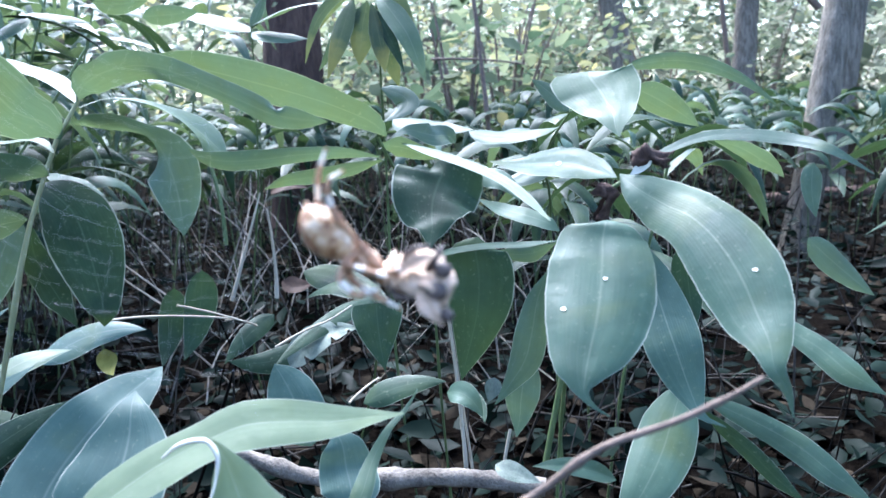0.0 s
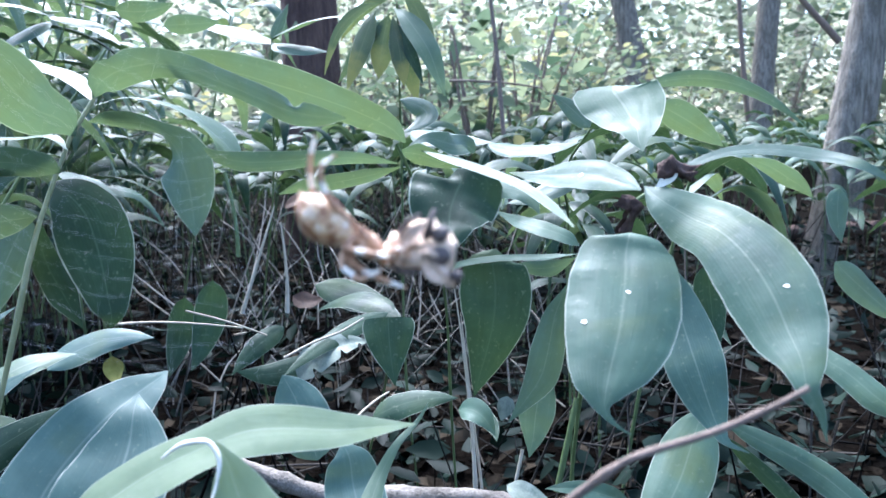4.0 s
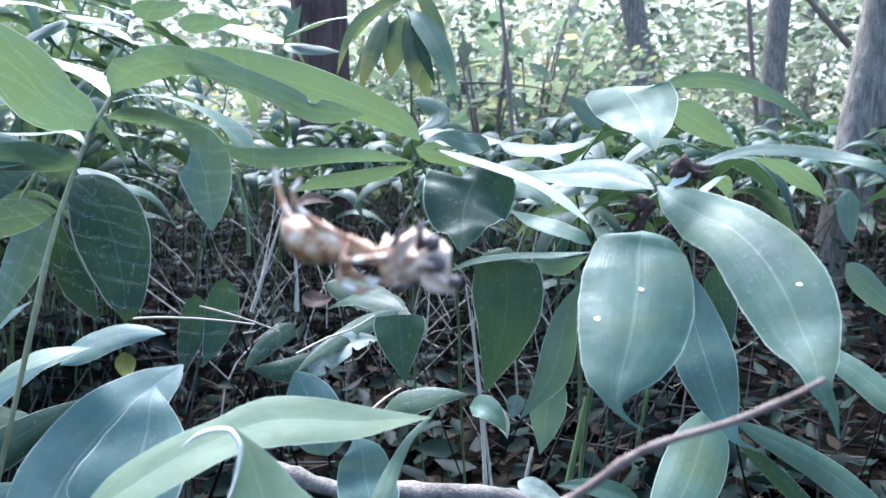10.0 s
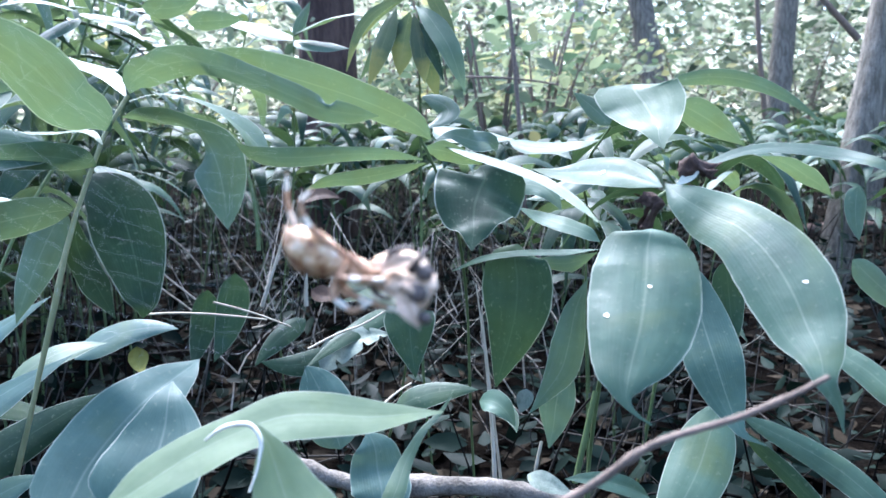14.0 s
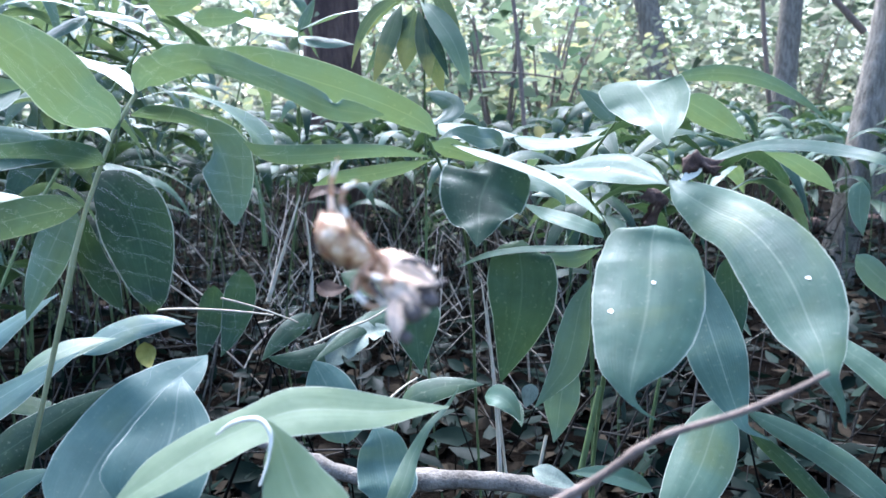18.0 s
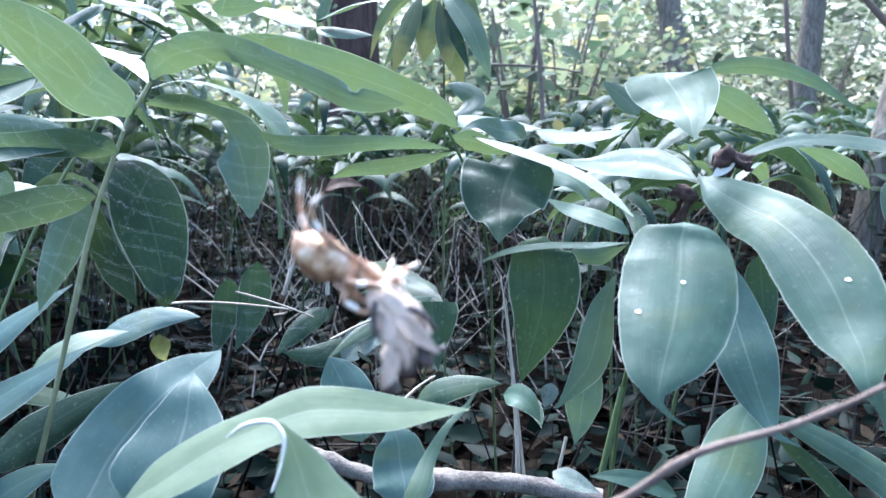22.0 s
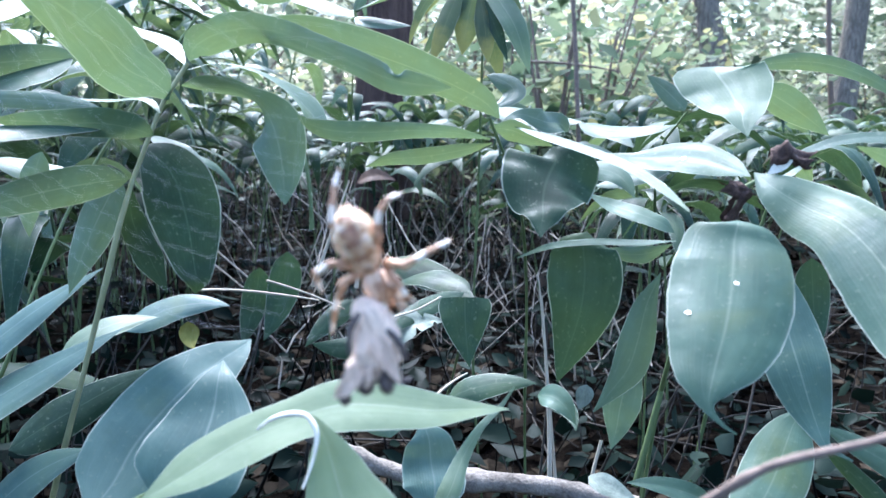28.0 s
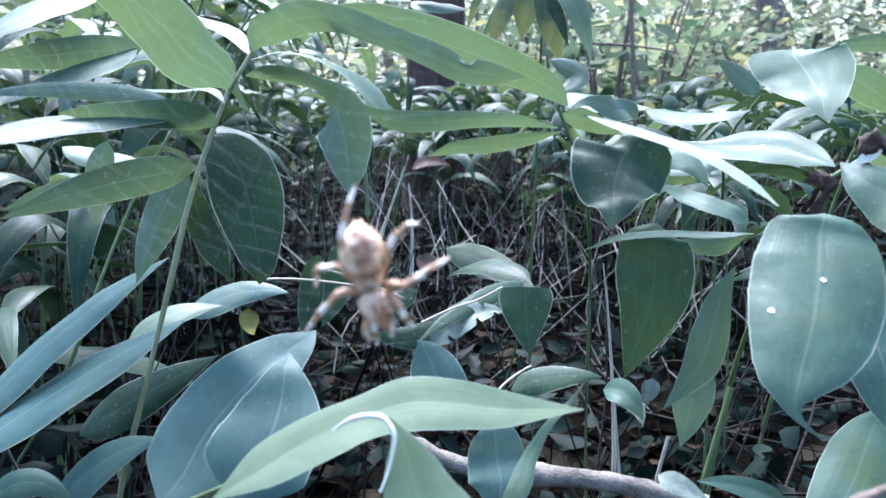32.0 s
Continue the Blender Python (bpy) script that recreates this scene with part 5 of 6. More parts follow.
blade(plant_y, [(-0.0320, 0.8300, 0.6890), (-0.0250, 0.8280, 0.6830), (-0.0170, 0.8240, 0.6710), (-0.0080, 0.8170, 0.6520), (-0.0000, 0.8080, 0.6310), (0.0050, 0.8000, 0.6110)], [(0.00, 0.0001, 0.0000), (0.10, 0.0042, 0.0052), (0.26, 0.0080, 0.0079), (0.50, 0.0080, 0.0072), (0.76, 0.0039, 0.0047), (1.00, 0.0000, 0.0003)], (0.01, -0.95, -0.31), material=BLADE_OLD)
blade(plant_y, [(-0.0440, 0.8300, 0.6640), (-0.0460, 0.8270, 0.6540), (-0.0490, 0.8230, 0.6400), (-0.0510, 0.8180, 0.6230), (-0.0530, 0.8140, 0.6100), (-0.0540, 0.8100, 0.5990)], [(0.00, 0.0002, 0.0000), (0.15, 0.0078, 0.0076), (0.37, 0.0129, 0.0123), (0.63, 0.0113, 0.0121), (0.83, 0.0069, 0.0067), (1.00, 0.0003, 0.0000)], (0.06, -0.93, -0.36), material=BLADE_OLD)
blade(plant_y, [(-0.0310, 0.8400, 0.6400), (-0.0300, 0.8380, 0.6320), (-0.0270, 0.8360, 0.6200), (-0.0230, 0.8340, 0.6050), (-0.0190, 0.8320, 0.5890), (-0.0150, 0.8300, 0.5760)], [(0.00, 0.0000, 0.0004), (0.12, 0.0068, 0.0060), (0.31, 0.0108, 0.0103), (0.55, 0.0100, 0.0099), (0.79, 0.0060, 0.0054), (1.00, 0.0000, 0.0001)], (0.02, -0.97, -0.25), material=BLADE_OLD)
blade(plant_y, [(-0.0400, 0.8300, 0.6620), (-0.0370, 0.8230, 0.6490), (-0.0340, 0.8150, 0.6340), (-0.0310, 0.8070, 0.6160), (-0.0290, 0.8020, 0.6020), (-0.0280, 0.8000, 0.5910)], [(0.00, 0.0000, 0.0003), (0.19, 0.0056, 0.0061), (0.41, 0.0096, 0.0100), (0.67, 0.0090, 0.0092), (0.86, 0.0050, 0.0055), (1.00, 0.0000, 0.0002)], (0.03, -0.96, -0.27), material=BLADE_OLD)
blade(plant_y, [(-0.0440, 0.8300, 0.6780), (-0.0530, 0.8360, 0.6780), (-0.0650, 0.8440, 0.6750), (-0.0780, 0.8540, 0.6660), (-0.0900, 0.8630, 0.6540), (-0.0980, 0.8700, 0.6410)], [(0.00, 0.0000, 0.0003), (0.13, 0.0037, 0.0037), (0.32, 0.0065, 0.0057), (0.55, 0.0060, 0.0062), (0.79, 0.0041, 0.0031), (1.00, 0.0001, 0.0000)], (0.09, -0.99, 0.07), material=BLADE_OLD)
plant_u = bamboo([(-0.2388, 1.1981, -0.0100), (-0.2588, 1.1581, 0.1555), (-0.2020, 1.0068, 0.5041), (-0.1820, 0.9273, 0.6519)], 0.0014, "dwarf bamboo with narrow pale upper leaves", 85)
blade(plant_u, [(-0.1820, 0.9273, 0.6519), (-0.1340, 0.9091, 0.6684), (-0.0809, 0.8785, 0.6688)], 0.0300, (-0.01, -0.21, 0.98))
blade(plant_u, [(-0.1820, 0.9270, 0.6500), (-0.1724, 0.9300, 0.6710), (-0.1629, 0.9328, 0.6901)], 0.0162, (-0.31, -0.85, 0.43))
blade(plant_u, [(-0.1833, 0.9263, 0.6455), (-0.2397, 0.9805, 0.6674), (-0.3167, 1.0345, 0.6874)], 0.0400, (-0.01, -0.27, 0.96))
blade(plant_u, [(-0.1820, 0.9263, 0.6455), (-0.1465, 0.9047, 0.6373), (-0.1124, 0.8835, 0.6324)], 0.0298, (-0.01, -0.48, 0.88))
blade(plant_u, [(-0.3364, 0.7261, 0.6509), (-0.3559, 0.7070, 0.6576), (-0.3866, 0.6755, 0.6481)], 0.0263, (-0.01, -0.27, 0.96))
blade(plant_u, [(-0.3364, 0.7257, 0.6485), (-0.3203, 0.7459, 0.6488), (-0.2975, 0.7652, 0.6438)], 0.0202, (-0.01, -0.60, 0.80))
blade(plant_u, [(-0.3364, 0.7254, 0.6460), (-0.3461, 0.7034, 0.6336), (-0.3641, 0.6805, 0.6147)], 0.0222, (-0.01, -0.48, 0.88))
blade(plant_u, [(-0.3189, 0.8304, 0.6740), (-0.3332, 0.8326, 0.6881), (-0.3561, 0.8336, 0.6936)], 0.0158, (-0.01, -0.89, 0.45))
blade(plant_u, [(-0.3189, 0.8300, 0.6711), (-0.2932, 0.8294, 0.6684), (-0.2589, 0.8304, 0.6770)], 0.0220, (-0.01, -0.96, -0.27))
blade(plant_u, [(-0.2873, 0.8788, 0.6608), (-0.2569, 0.8788, 0.6622), (-0.2266, 0.8788, 0.6641)], 0.0219, (-0.01, -0.96, -0.27))
blade(plant_u, [(-0.2873, 0.8788, 0.6608), (-0.3176, 0.8808, 0.6727), (-0.3601, 0.8812, 0.6738)], 0.0271, (-0.01, -0.27, 0.96))


# ---- dwarf bamboo farther off ----
def bamboo_kind(seed, height, count):
    rng = np.random.default_rng(seed)
    thing = tagged(empty("dwarf_bamboo"), "dwarf bamboo with broad drooping green leaves", "bamboo", "dwarf bamboo plants")
    top = np.array([rng.normal() * 0.06, rng.normal() * 0.06, height])
    part("culm", tube_mesh("culm", [(0, 0, -0.03), top * (0.4, 0.4, 0.55), top], [0.0022, 0.0013], 6, 14, 0.02, (0.4, 0.7, 0.9)), CULM, thing)
    for i in range(count):
        k = 1 - 0.30 * (i / count) ** 1.3
        b = along([(0, 0, -0.03), top * (0.4, 0.4, 0.55), top], [k])[0]
        th = i * 2.4 + rng.uniform(-0.5, 0.5)
        ln = rng.uniform(0.12, 0.21)
        rise, sag = rng.uniform(-0.02, 0.07), rng.uniform(0.02, 0.12)
        out = np.array([math.cos(th), math.sin(th), 0])
        m = b + out * ln * 0.5 + (0, 0, rise)
        e = b + out * ln * 0.95 + (0, 0, rise - sag)
        face = np.array([0, 0, 1.0]) + rng.normal(size=3) * 0.35
        # short plants mostly take the darkened copy, thicket shade as leaf colour
        part("leaf", blade_mesh([b, m, e], rng.uniform(0.028, 0.042), face, seed=seed * 31 + i, rows=10, cols=5), BLADE if rng.random() < (0.8 if height > 0.58 else 0.25) else BLADE_SHADED, thing)
    return thing


def thicket():
    rng = np.random.default_rng(11)
    kinds = [bamboo_kind(100 + i, h, c) for i, (h, c) in enumerate([(0.46, 9), (0.50, 8), (0.52, 10), (0.40, 8), (0.48, 8), (0.54, 9)])]
    tall_kinds = [bamboo_kind(140 + i, h, 10) for i, h in enumerate((0.60, 0.68, 0.76, 0.84))]
    for k, h in zip(tall_kinds, (0.60, 0.68, 0.76, 0.84)):
        k["rise"] = h
    spots = []
    tries = 0
    while len(spots) < 330 and tries < 9000:
        tries += 1
        d = 0.95 + 4.2 * rng.random() ** 1.25
        a = rng.uniform(-0.66, 0.66)
        p = np.array([d * math.sin(a), d * math.cos(a)])
        if (0.33 < a < 0.58 and d < 2.65) or (-0.34 < a < 0.06 and d < 2.0) or (0.24 < a < 0.62 and d < 2.3):
            continue
        if all(np.hypot(*(p - q)) > 0.075 + 0.013 * d for q in spots):
            spots.append(p)
    front = len(spots)
    # unseen plants beside and behind the camera, added to darken the undergrowth
    while len(spots) < front + 420:
        d, a = 0.6 + 4.4 * rng.random() ** 0.7, rng.uniform(0.68, 5.60)
        p = np.array([d * math.sin(a), d * math.cos(a)])
        if min(np.hypot(*(p - q)) for q in spots) > 0.11:
            spots.append(p)
    for k, (x, y) in zip(tall_kinds, ((-0.75, 1.35), (-0.80, 1.6), (-0.85, 1.9), (-0.95, 2.3))):
        k.matrix_basis = pose(x, y, 0, 0, 0, 40 * y)
    tall = len(spots)
    while len(spots) < tall + 36:
        d, a = rng.uniform(1.15, 2.8), rng.uniform(-0.68, -0.06)
        if -0.36 < a < -0.06:
            a -= 0.25
            d = max(d, 1.6)
        spots.append(np.array([d * math.sin(a), d * math.cos(a)]))
    rest = []
    for i, p in enumerate(spots):
        z = rng.uniform(-0.06, 0.05)
        m = pose(p[0], p[1], z, rng.normal() * 4, rng.normal() * 4, rng.uniform(0, 360))
        # an open pocket of dead stems between the nearest plants
        open_pocket = np.hypot(*p) < 1.5 and -0.5 < math.atan2(p[0], p[1]) < 0.17
        if open_pocket and i >= len(kinds):
            continue
        if open_pocket:
            m = pose(p[0] * 2, p[1] * 2, z - 0.05, 0, 0, 60 * i)
        if i >= tall:
            rise = 0.55 + 0.155 * np.hypot(*p) * rng.uniform(0.2, 1.0)
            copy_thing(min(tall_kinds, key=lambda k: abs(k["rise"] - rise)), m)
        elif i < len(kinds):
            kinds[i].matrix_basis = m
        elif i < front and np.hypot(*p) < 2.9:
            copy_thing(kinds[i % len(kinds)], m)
        else:
            rest.append((kinds[i % len(kinds)], m))
    joined("bamboo_thicket", rest, "dense dwarf bamboo spreading through the wood, mostly out of view")


def joined(name, plants, label):
    """Plants out of view or too far off to tell apart, in one mesh."""
    vs, fs, uvs, kinds_of, at = [], [], [], [], 0
    mats = [BLADE, BLADE_SHADED, CULM]
    for plant, m in plants:
        for ob in plant.children:
            me = ob.data
            co = np.empty(len(me.vertices) * 3)
            me.vertices.foreach_get("co", co)
            mm = np.array(m)
            vs.append(co.reshape(-1, 3) @ mm[:3, :3].T + mm[:3, 3])
            quad = np.empty(len(me.loops), int)
            me.loops.foreach_get("vertex_index", quad)
            fs.append(quad.reshape(-1, 4) + at)
            at += len(me.vertices)
            uv = np.empty(len(me.loops) * 2)
            me.uv_layers[0].data.foreach_get("uv", uv)
            uvs.append(uv)
            kinds_of.append(np.full(len(me.polygons), mats.index(me.materials[0])))
    me = bpy.data.meshes.new(name)
    me.from_pydata(np.concatenate(vs).tolist(), [], np.concatenate(fs).tolist())
    me.uv_layers.new(name="UVMap").data.foreach_set("uv", np.concatenate(uvs))
    for mat in mats:
        me.materials.append(mat)
    me.polygons.foreach_set("material_index", np.concatenate(kinds_of))
    tagged(part(name, smooth(me), None), label, "bamboo", kind="stuff")


thicket()


# ---- small things ----
def rod(name, points, radii, material, label, category, lumps=0.03, knots=(), sides=10, rows=40, seed=1):
    thing = tagged(part(name, tube_mesh(name, points, radii, sides, rows, lumps, knots, seed), material), label, category)
    return thing


rod("twig", [(0.0180, 0.1720, 0.4590), (0.0300, 0.1720, 0.4660), (0.0440, 0.1690, 0.4780), (0.0640, 0.1670, 0.4860), (0.0740, 0.1660, 0.4910), (0.0820, 0.1650, 0.4960)], [0.00125, 0.00062], TWIG, "thin grey-brown bare twig among the leaves", "twig", knots=(0.36, 0.83))
rod("fallen_branch", [(-0.1330, 0.4750, 0.3480), (-0.0990, 0.4650, 0.3380), (-0.0700, 0.4600, 0.3300), (-0.0270, 0.4500, 0.3320), (0.0180, 0.4400, 0.3360), (0.0710, 0.4300, 0.3320)], [0.0044, 0.0058, 0.0054], LOG, "fallen branch with pale lichen lying below the leaves", "branch", lumps=0.08, knots=(0.2, 0.55))
rod("fallen_log", [(1.55, 3.70, 0.03), (2.3, 3.80, 0.05), (3.3, 3.85, 0.03)], [0.036, 0.03], BARK_RED, "dark fallen log on the woodland floor", "log", lumps=0.06)
rod("dry_straw", [(-0.1994, 0.4905, 0.4303), (-0.1849, 0.5393, 0.4191), (-0.1452, 0.5871, 0.4023)], [0.00079, 0.00069], DRY, "pale dry grass stalk", "straw")
rod("dry_straw", [(-0.1562, 0.4913, 0.4382), (-0.1376, 0.5098, 0.4272), (-0.1161, 0.5374, 0.4096)], [0.00071, 0.00059], DRY, "pale dry grass stalk", "straw")
rod("dead_bamboo_stalk", [(0.0269, 0.4909, 0.3065), (0.0222, 0.5017, 0.3800), (0.0139, 0.5115, 0.4461)], [0.00167, 0.00037], DRY, "tan dry bamboo stem beside a dark leaf", "stalk")
rod("dead_bamboo_stalk", [(0.0329, 0.5097, 0.2971), (0.0238, 0.5215, 0.3772), (0.0183, 0.5288, 0.4268)], [0.00116, 0.00031], DRY, "tan dry bamboo stem beside a dark leaf", "stalk")
rod("dead_bamboo_stalk", [(0.0769, 0.4727, 0.3232), (0.0840, 0.4774, 0.3550), (0.0900, 0.4812, 0.3815)], [0.00214, 0.00179], CULM, "pale green broken bamboo culm", "stalk")
rod("dead_bamboo_stalk", [(0.0484, 0.4719, 0.3160), (0.0519, 0.4745, 0.3337), (0.0554, 0.4768, 0.3496)], [0.00107, 0.00107], DRY, "tan dry bamboo stem", "stalk")
rod("dead_bamboo_stalk", [(-0.2443, 0.9800, 0.3202), (-0.2195, 0.9913, 0.3980), (-0.2018, 0.9995, 0.4546)], [0.00286, 0.00086], DRY, "pale dry bamboo stem standing in the thicket", "stalk")
rod("dead_bamboo_stalk", [(-0.2060, 1.0775, 0.2974), (-0.2078, 1.0878, 0.3673), (-0.2142, 1.0958, 0.4217)], [0.00314, 0.00094], DRY, "pale dry bamboo stem standing in the thicket", "stalk")
rod("dead_bamboo_stalk", [(-0.2481, 0.9904, 0.3909), (-0.2518, 0.9977, 0.4403), (-0.2641, 1.0061, 0.4968)], [0.00286, 0.00214], CULM, "green bamboo stem standing in the thicket", "stalk")
rod("dry_straw", [(-0.1021, 0.5245, 0.3972), (-0.0819, 0.5362, 0.4053), (-0.0670, 0.5470, 0.4086), (-0.0507, 0.5584, 0.4159)], [0.00086, 0.00066], DRY, "pale dry grass stalk among the leaves", "straw")
rod("dry_straw", [(-0.0445, 0.4447, 0.3850), (-0.0373, 0.4559, 0.3887), (-0.0274, 0.4671, 0.3921)], [0.00077, 0.00050], DRY, "pale dry grass stalk among the leaves", "straw")
rod("thin_sapling", [(0.1881, 1.9874, 0.3183), (0.1703, 2.0249, 0.5726), (0.1511, 2.0583, 0.7987), (0.1306, 2.0834, 0.9682)], [0.00643, 0.00500], TWIG, "thin dark sapling stem", "sapling")
rod("thin_sapling", [(0.0372, 2.0393, 0.6640), (0.1515, 2.0380, 0.6602), (0.2729, 2.0347, 0.6437)], [0.00357, 0.00214], TWIG, "thin horizontal woodland twig", "sapling")
rod("thin_sapling", [(2.0032, 5.0082, 0.3287), (1.9408, 5.1022, 0.9644), (1.9179, 5.1803, 1.4944)], [0.01786, 0.01429], TWIG, "thin dark sapling stem", "sapling")
rod("thin_sapling", [(1.5333, 3.0672, 0.8533), (1.4474, 3.0818, 0.9484), (1.3184, 3.1045, 1.0963)], [0.01500, 0.00857], TWIG, "dark leaning branch of a woodland tree", "branch")


def spot_on(leaf, at, across, size, seed):
    """A small pale dead spot on a leaf blade, lying on its upper face."""
    me = leaf.data
    lay = me.uv_layers["UVMap"].data
    best = min(me.polygons, key=lambda f: sum((lay[i].uv - Vector((across, at))).length for i in f.loop_indices))
    n, c = best.normal, best.center
    x = n.orthogonal().normalized()
    y = n.cross(x)
    rng = np.random.default_rng(seed)
    bm = bmesh.new()
    for side in (1, -1):
        ring = [bm.verts.new(c + side * n * 0.0003 + (x * math.cos(a) + y * 1.3 * math.sin(a)) * size * rng.uniform(0.7, 1.1)) for a in np.linspace(0, 6.283, 10, endpoint=False)]
        bm.faces.new(ring)
    part("pale_spot", bm, PALE, leaf)


for leaf, at, across, size in ((leaf_pierced, 0.34, 0.49, 0.0010), (leaf_pierced, 0.51, 0.80, 0.0013), (leaf_drooping, 0.60, 0.30, 0.0010), (leaf_spotted, 0.42, 0.5, 0.0016)):
    spot_on(leaf, at, across, size, int(at * 100))


def sheath():
    """A withered brown leaf sheath, curled round the top of a culm."""
    n, k = 26, 15
    s, u = np.meshgrid(np.linspace(0, 1, n), np.linspace(-1, 1, k), indexing="ij")
    crumple = np.array([[noise.noise((a * 5, b * 2.2, 0.7)) + 0.6 * noise.noise((a * 13, b * 6, 3.1)) for a, b in zip(p, q)] for p, q in zip(s, u)])
    curl = 2.3 * u + 0.25 * crumple
    r = 0.0050 * (1 - 0.5 * s**2) * (1 + 0.45 * crumple)
    ragged = 0.003 * np.sin(u * 9) * s**3
    v = np.stack([0.020 * s - 0.009 + 0.002 * np.sin(u * 4) + ragged, r * np.sin(curl), r * np.cos(curl) + 0.004 * np.sin(s * 5) + 0.0014 * np.sin(u * 7 + s * 6)], -1)
    return grid_mesh("withered_sheath", v.reshape(-1, 3), n, k)


tagged(part("withered_sheath", sheath(), SHEATH), "brown withered leaf sheath on a bamboo stem", "leaf sheath").matrix_basis = pose(0.1182, 0.3864, 0.5286, 20, -15, 10)
tagged(part("withered_sheath", sheath(), SHEATH), "brown withered leaf sheath on a bamboo stem", "leaf sheath").matrix_basis = pose(0.0948, 0.3866, 0.5081, 10, 70, 0)


def loose_leaf(name, points, width, face, material, label, seed, notch=()):
    at = np.array(points[0])
    ob = part(name, blade_mesh(np.array(points) - at, width, face, seed=seed, rows=14 + 5 * len(notch), cols=7, fold=0.25, droop=0.1, notch=notch), material)
    ob.location = at
    return tagged(ob, label, "leaf")


loose_leaf("withered_leaf", [(-0.3020, 0.7208, 0.3421), (-0.2998, 0.7191, 0.3300), (-0.2915, 0.7074, 0.3201)], 0.02, (-0.01, -0.89, 0.45), LEAF_YELLOW, "small yellow withered leaf among the undergrowth", 0)
loose_leaf("dead_leaf", [(-0.2073, 1.1299, 0.3103), (-0.1867, 1.1286, 0.3022), (-0.1621, 1.1290, 0.3064)], 0.03, (-0.01, -0.70, 0.71), LEAF_BROWN, "brown dead leaf caught in the stems", 1)
loose_leaf("eaten_leaf", [(-0.1013, 0.5704, 0.3673), (-0.0833, 0.5735, 0.3854), (-0.0496, 0.5945, 0.3885)], 0.026, (0.01, -0.69, 0.72), LEAF_PALE, "pale grey-green leaf eaten ragged by insects", 2, ((0.2, 0.7), (0.34, -0.9), (0.5, -0.8), (0.6, 0.6), (0.74, -0.7), (0.85, 0.8)))
loose_leaf("torn_leaf", [(0.0384, 0.3967, 0.3644), (0.0462, 0.3914, 0.3628), (0.0618, 0.3856, 0.3581)], 0.012, (0.00, -0.59, 0.80), LEAF_PALE, "pale curled torn leaf low among stems", 3)
loose_leaf("torn_leaf", [(0.1131, 0.4282, 0.3353), (0.0859, 0.4267, 0.3461), (0.0626, 0.4241, 0.3487)], 0.014, (0.06, -0.55, 0.83), BLADE, "narrow green leaf low over the litter", 4)
loose_leaf("torn_leaf", [(0.0486, 0.5097, 0.3734), (0.0471, 0.5080, 0.3664), (0.0439, 0.5058, 0.3576)], 0.012, (0.11, -0.87, 0.48), LEAF_PALE, "pale torn scrap of leaf", 5)
loose_leaf("torn_leaf", [(0.0149, 0.4655, 0.3807), (0.0244, 0.4569, 0.3830), (0.0359, 0.4458, 0.3715)], 0.016, (-0.12, -0.73, 0.67), BLADE, "small folded green leaf", 6)
loose_leaf("dry_leaf_tip", [(0.1180, 0.3840, 0.5320), (0.1140, 0.3820, 0.5270), (0.1070, 0.3800, 0.5220)], 0.0065, (0.3, -0.8, 0.5), PALE, "bleached torn leaf tip beside a withered sheath", 8)
loose_leaf("dead_leaf", [(-0.2280, 1.2000, 0.4320), (-0.1980, 1.1900, 0.4450), (-0.1690, 1.2000, 0.4370)], 0.024, (-0.01, -0.70, 0.71), LEAF_BROWN, "reddish-brown dead leaf hanging among dry stems", 9)


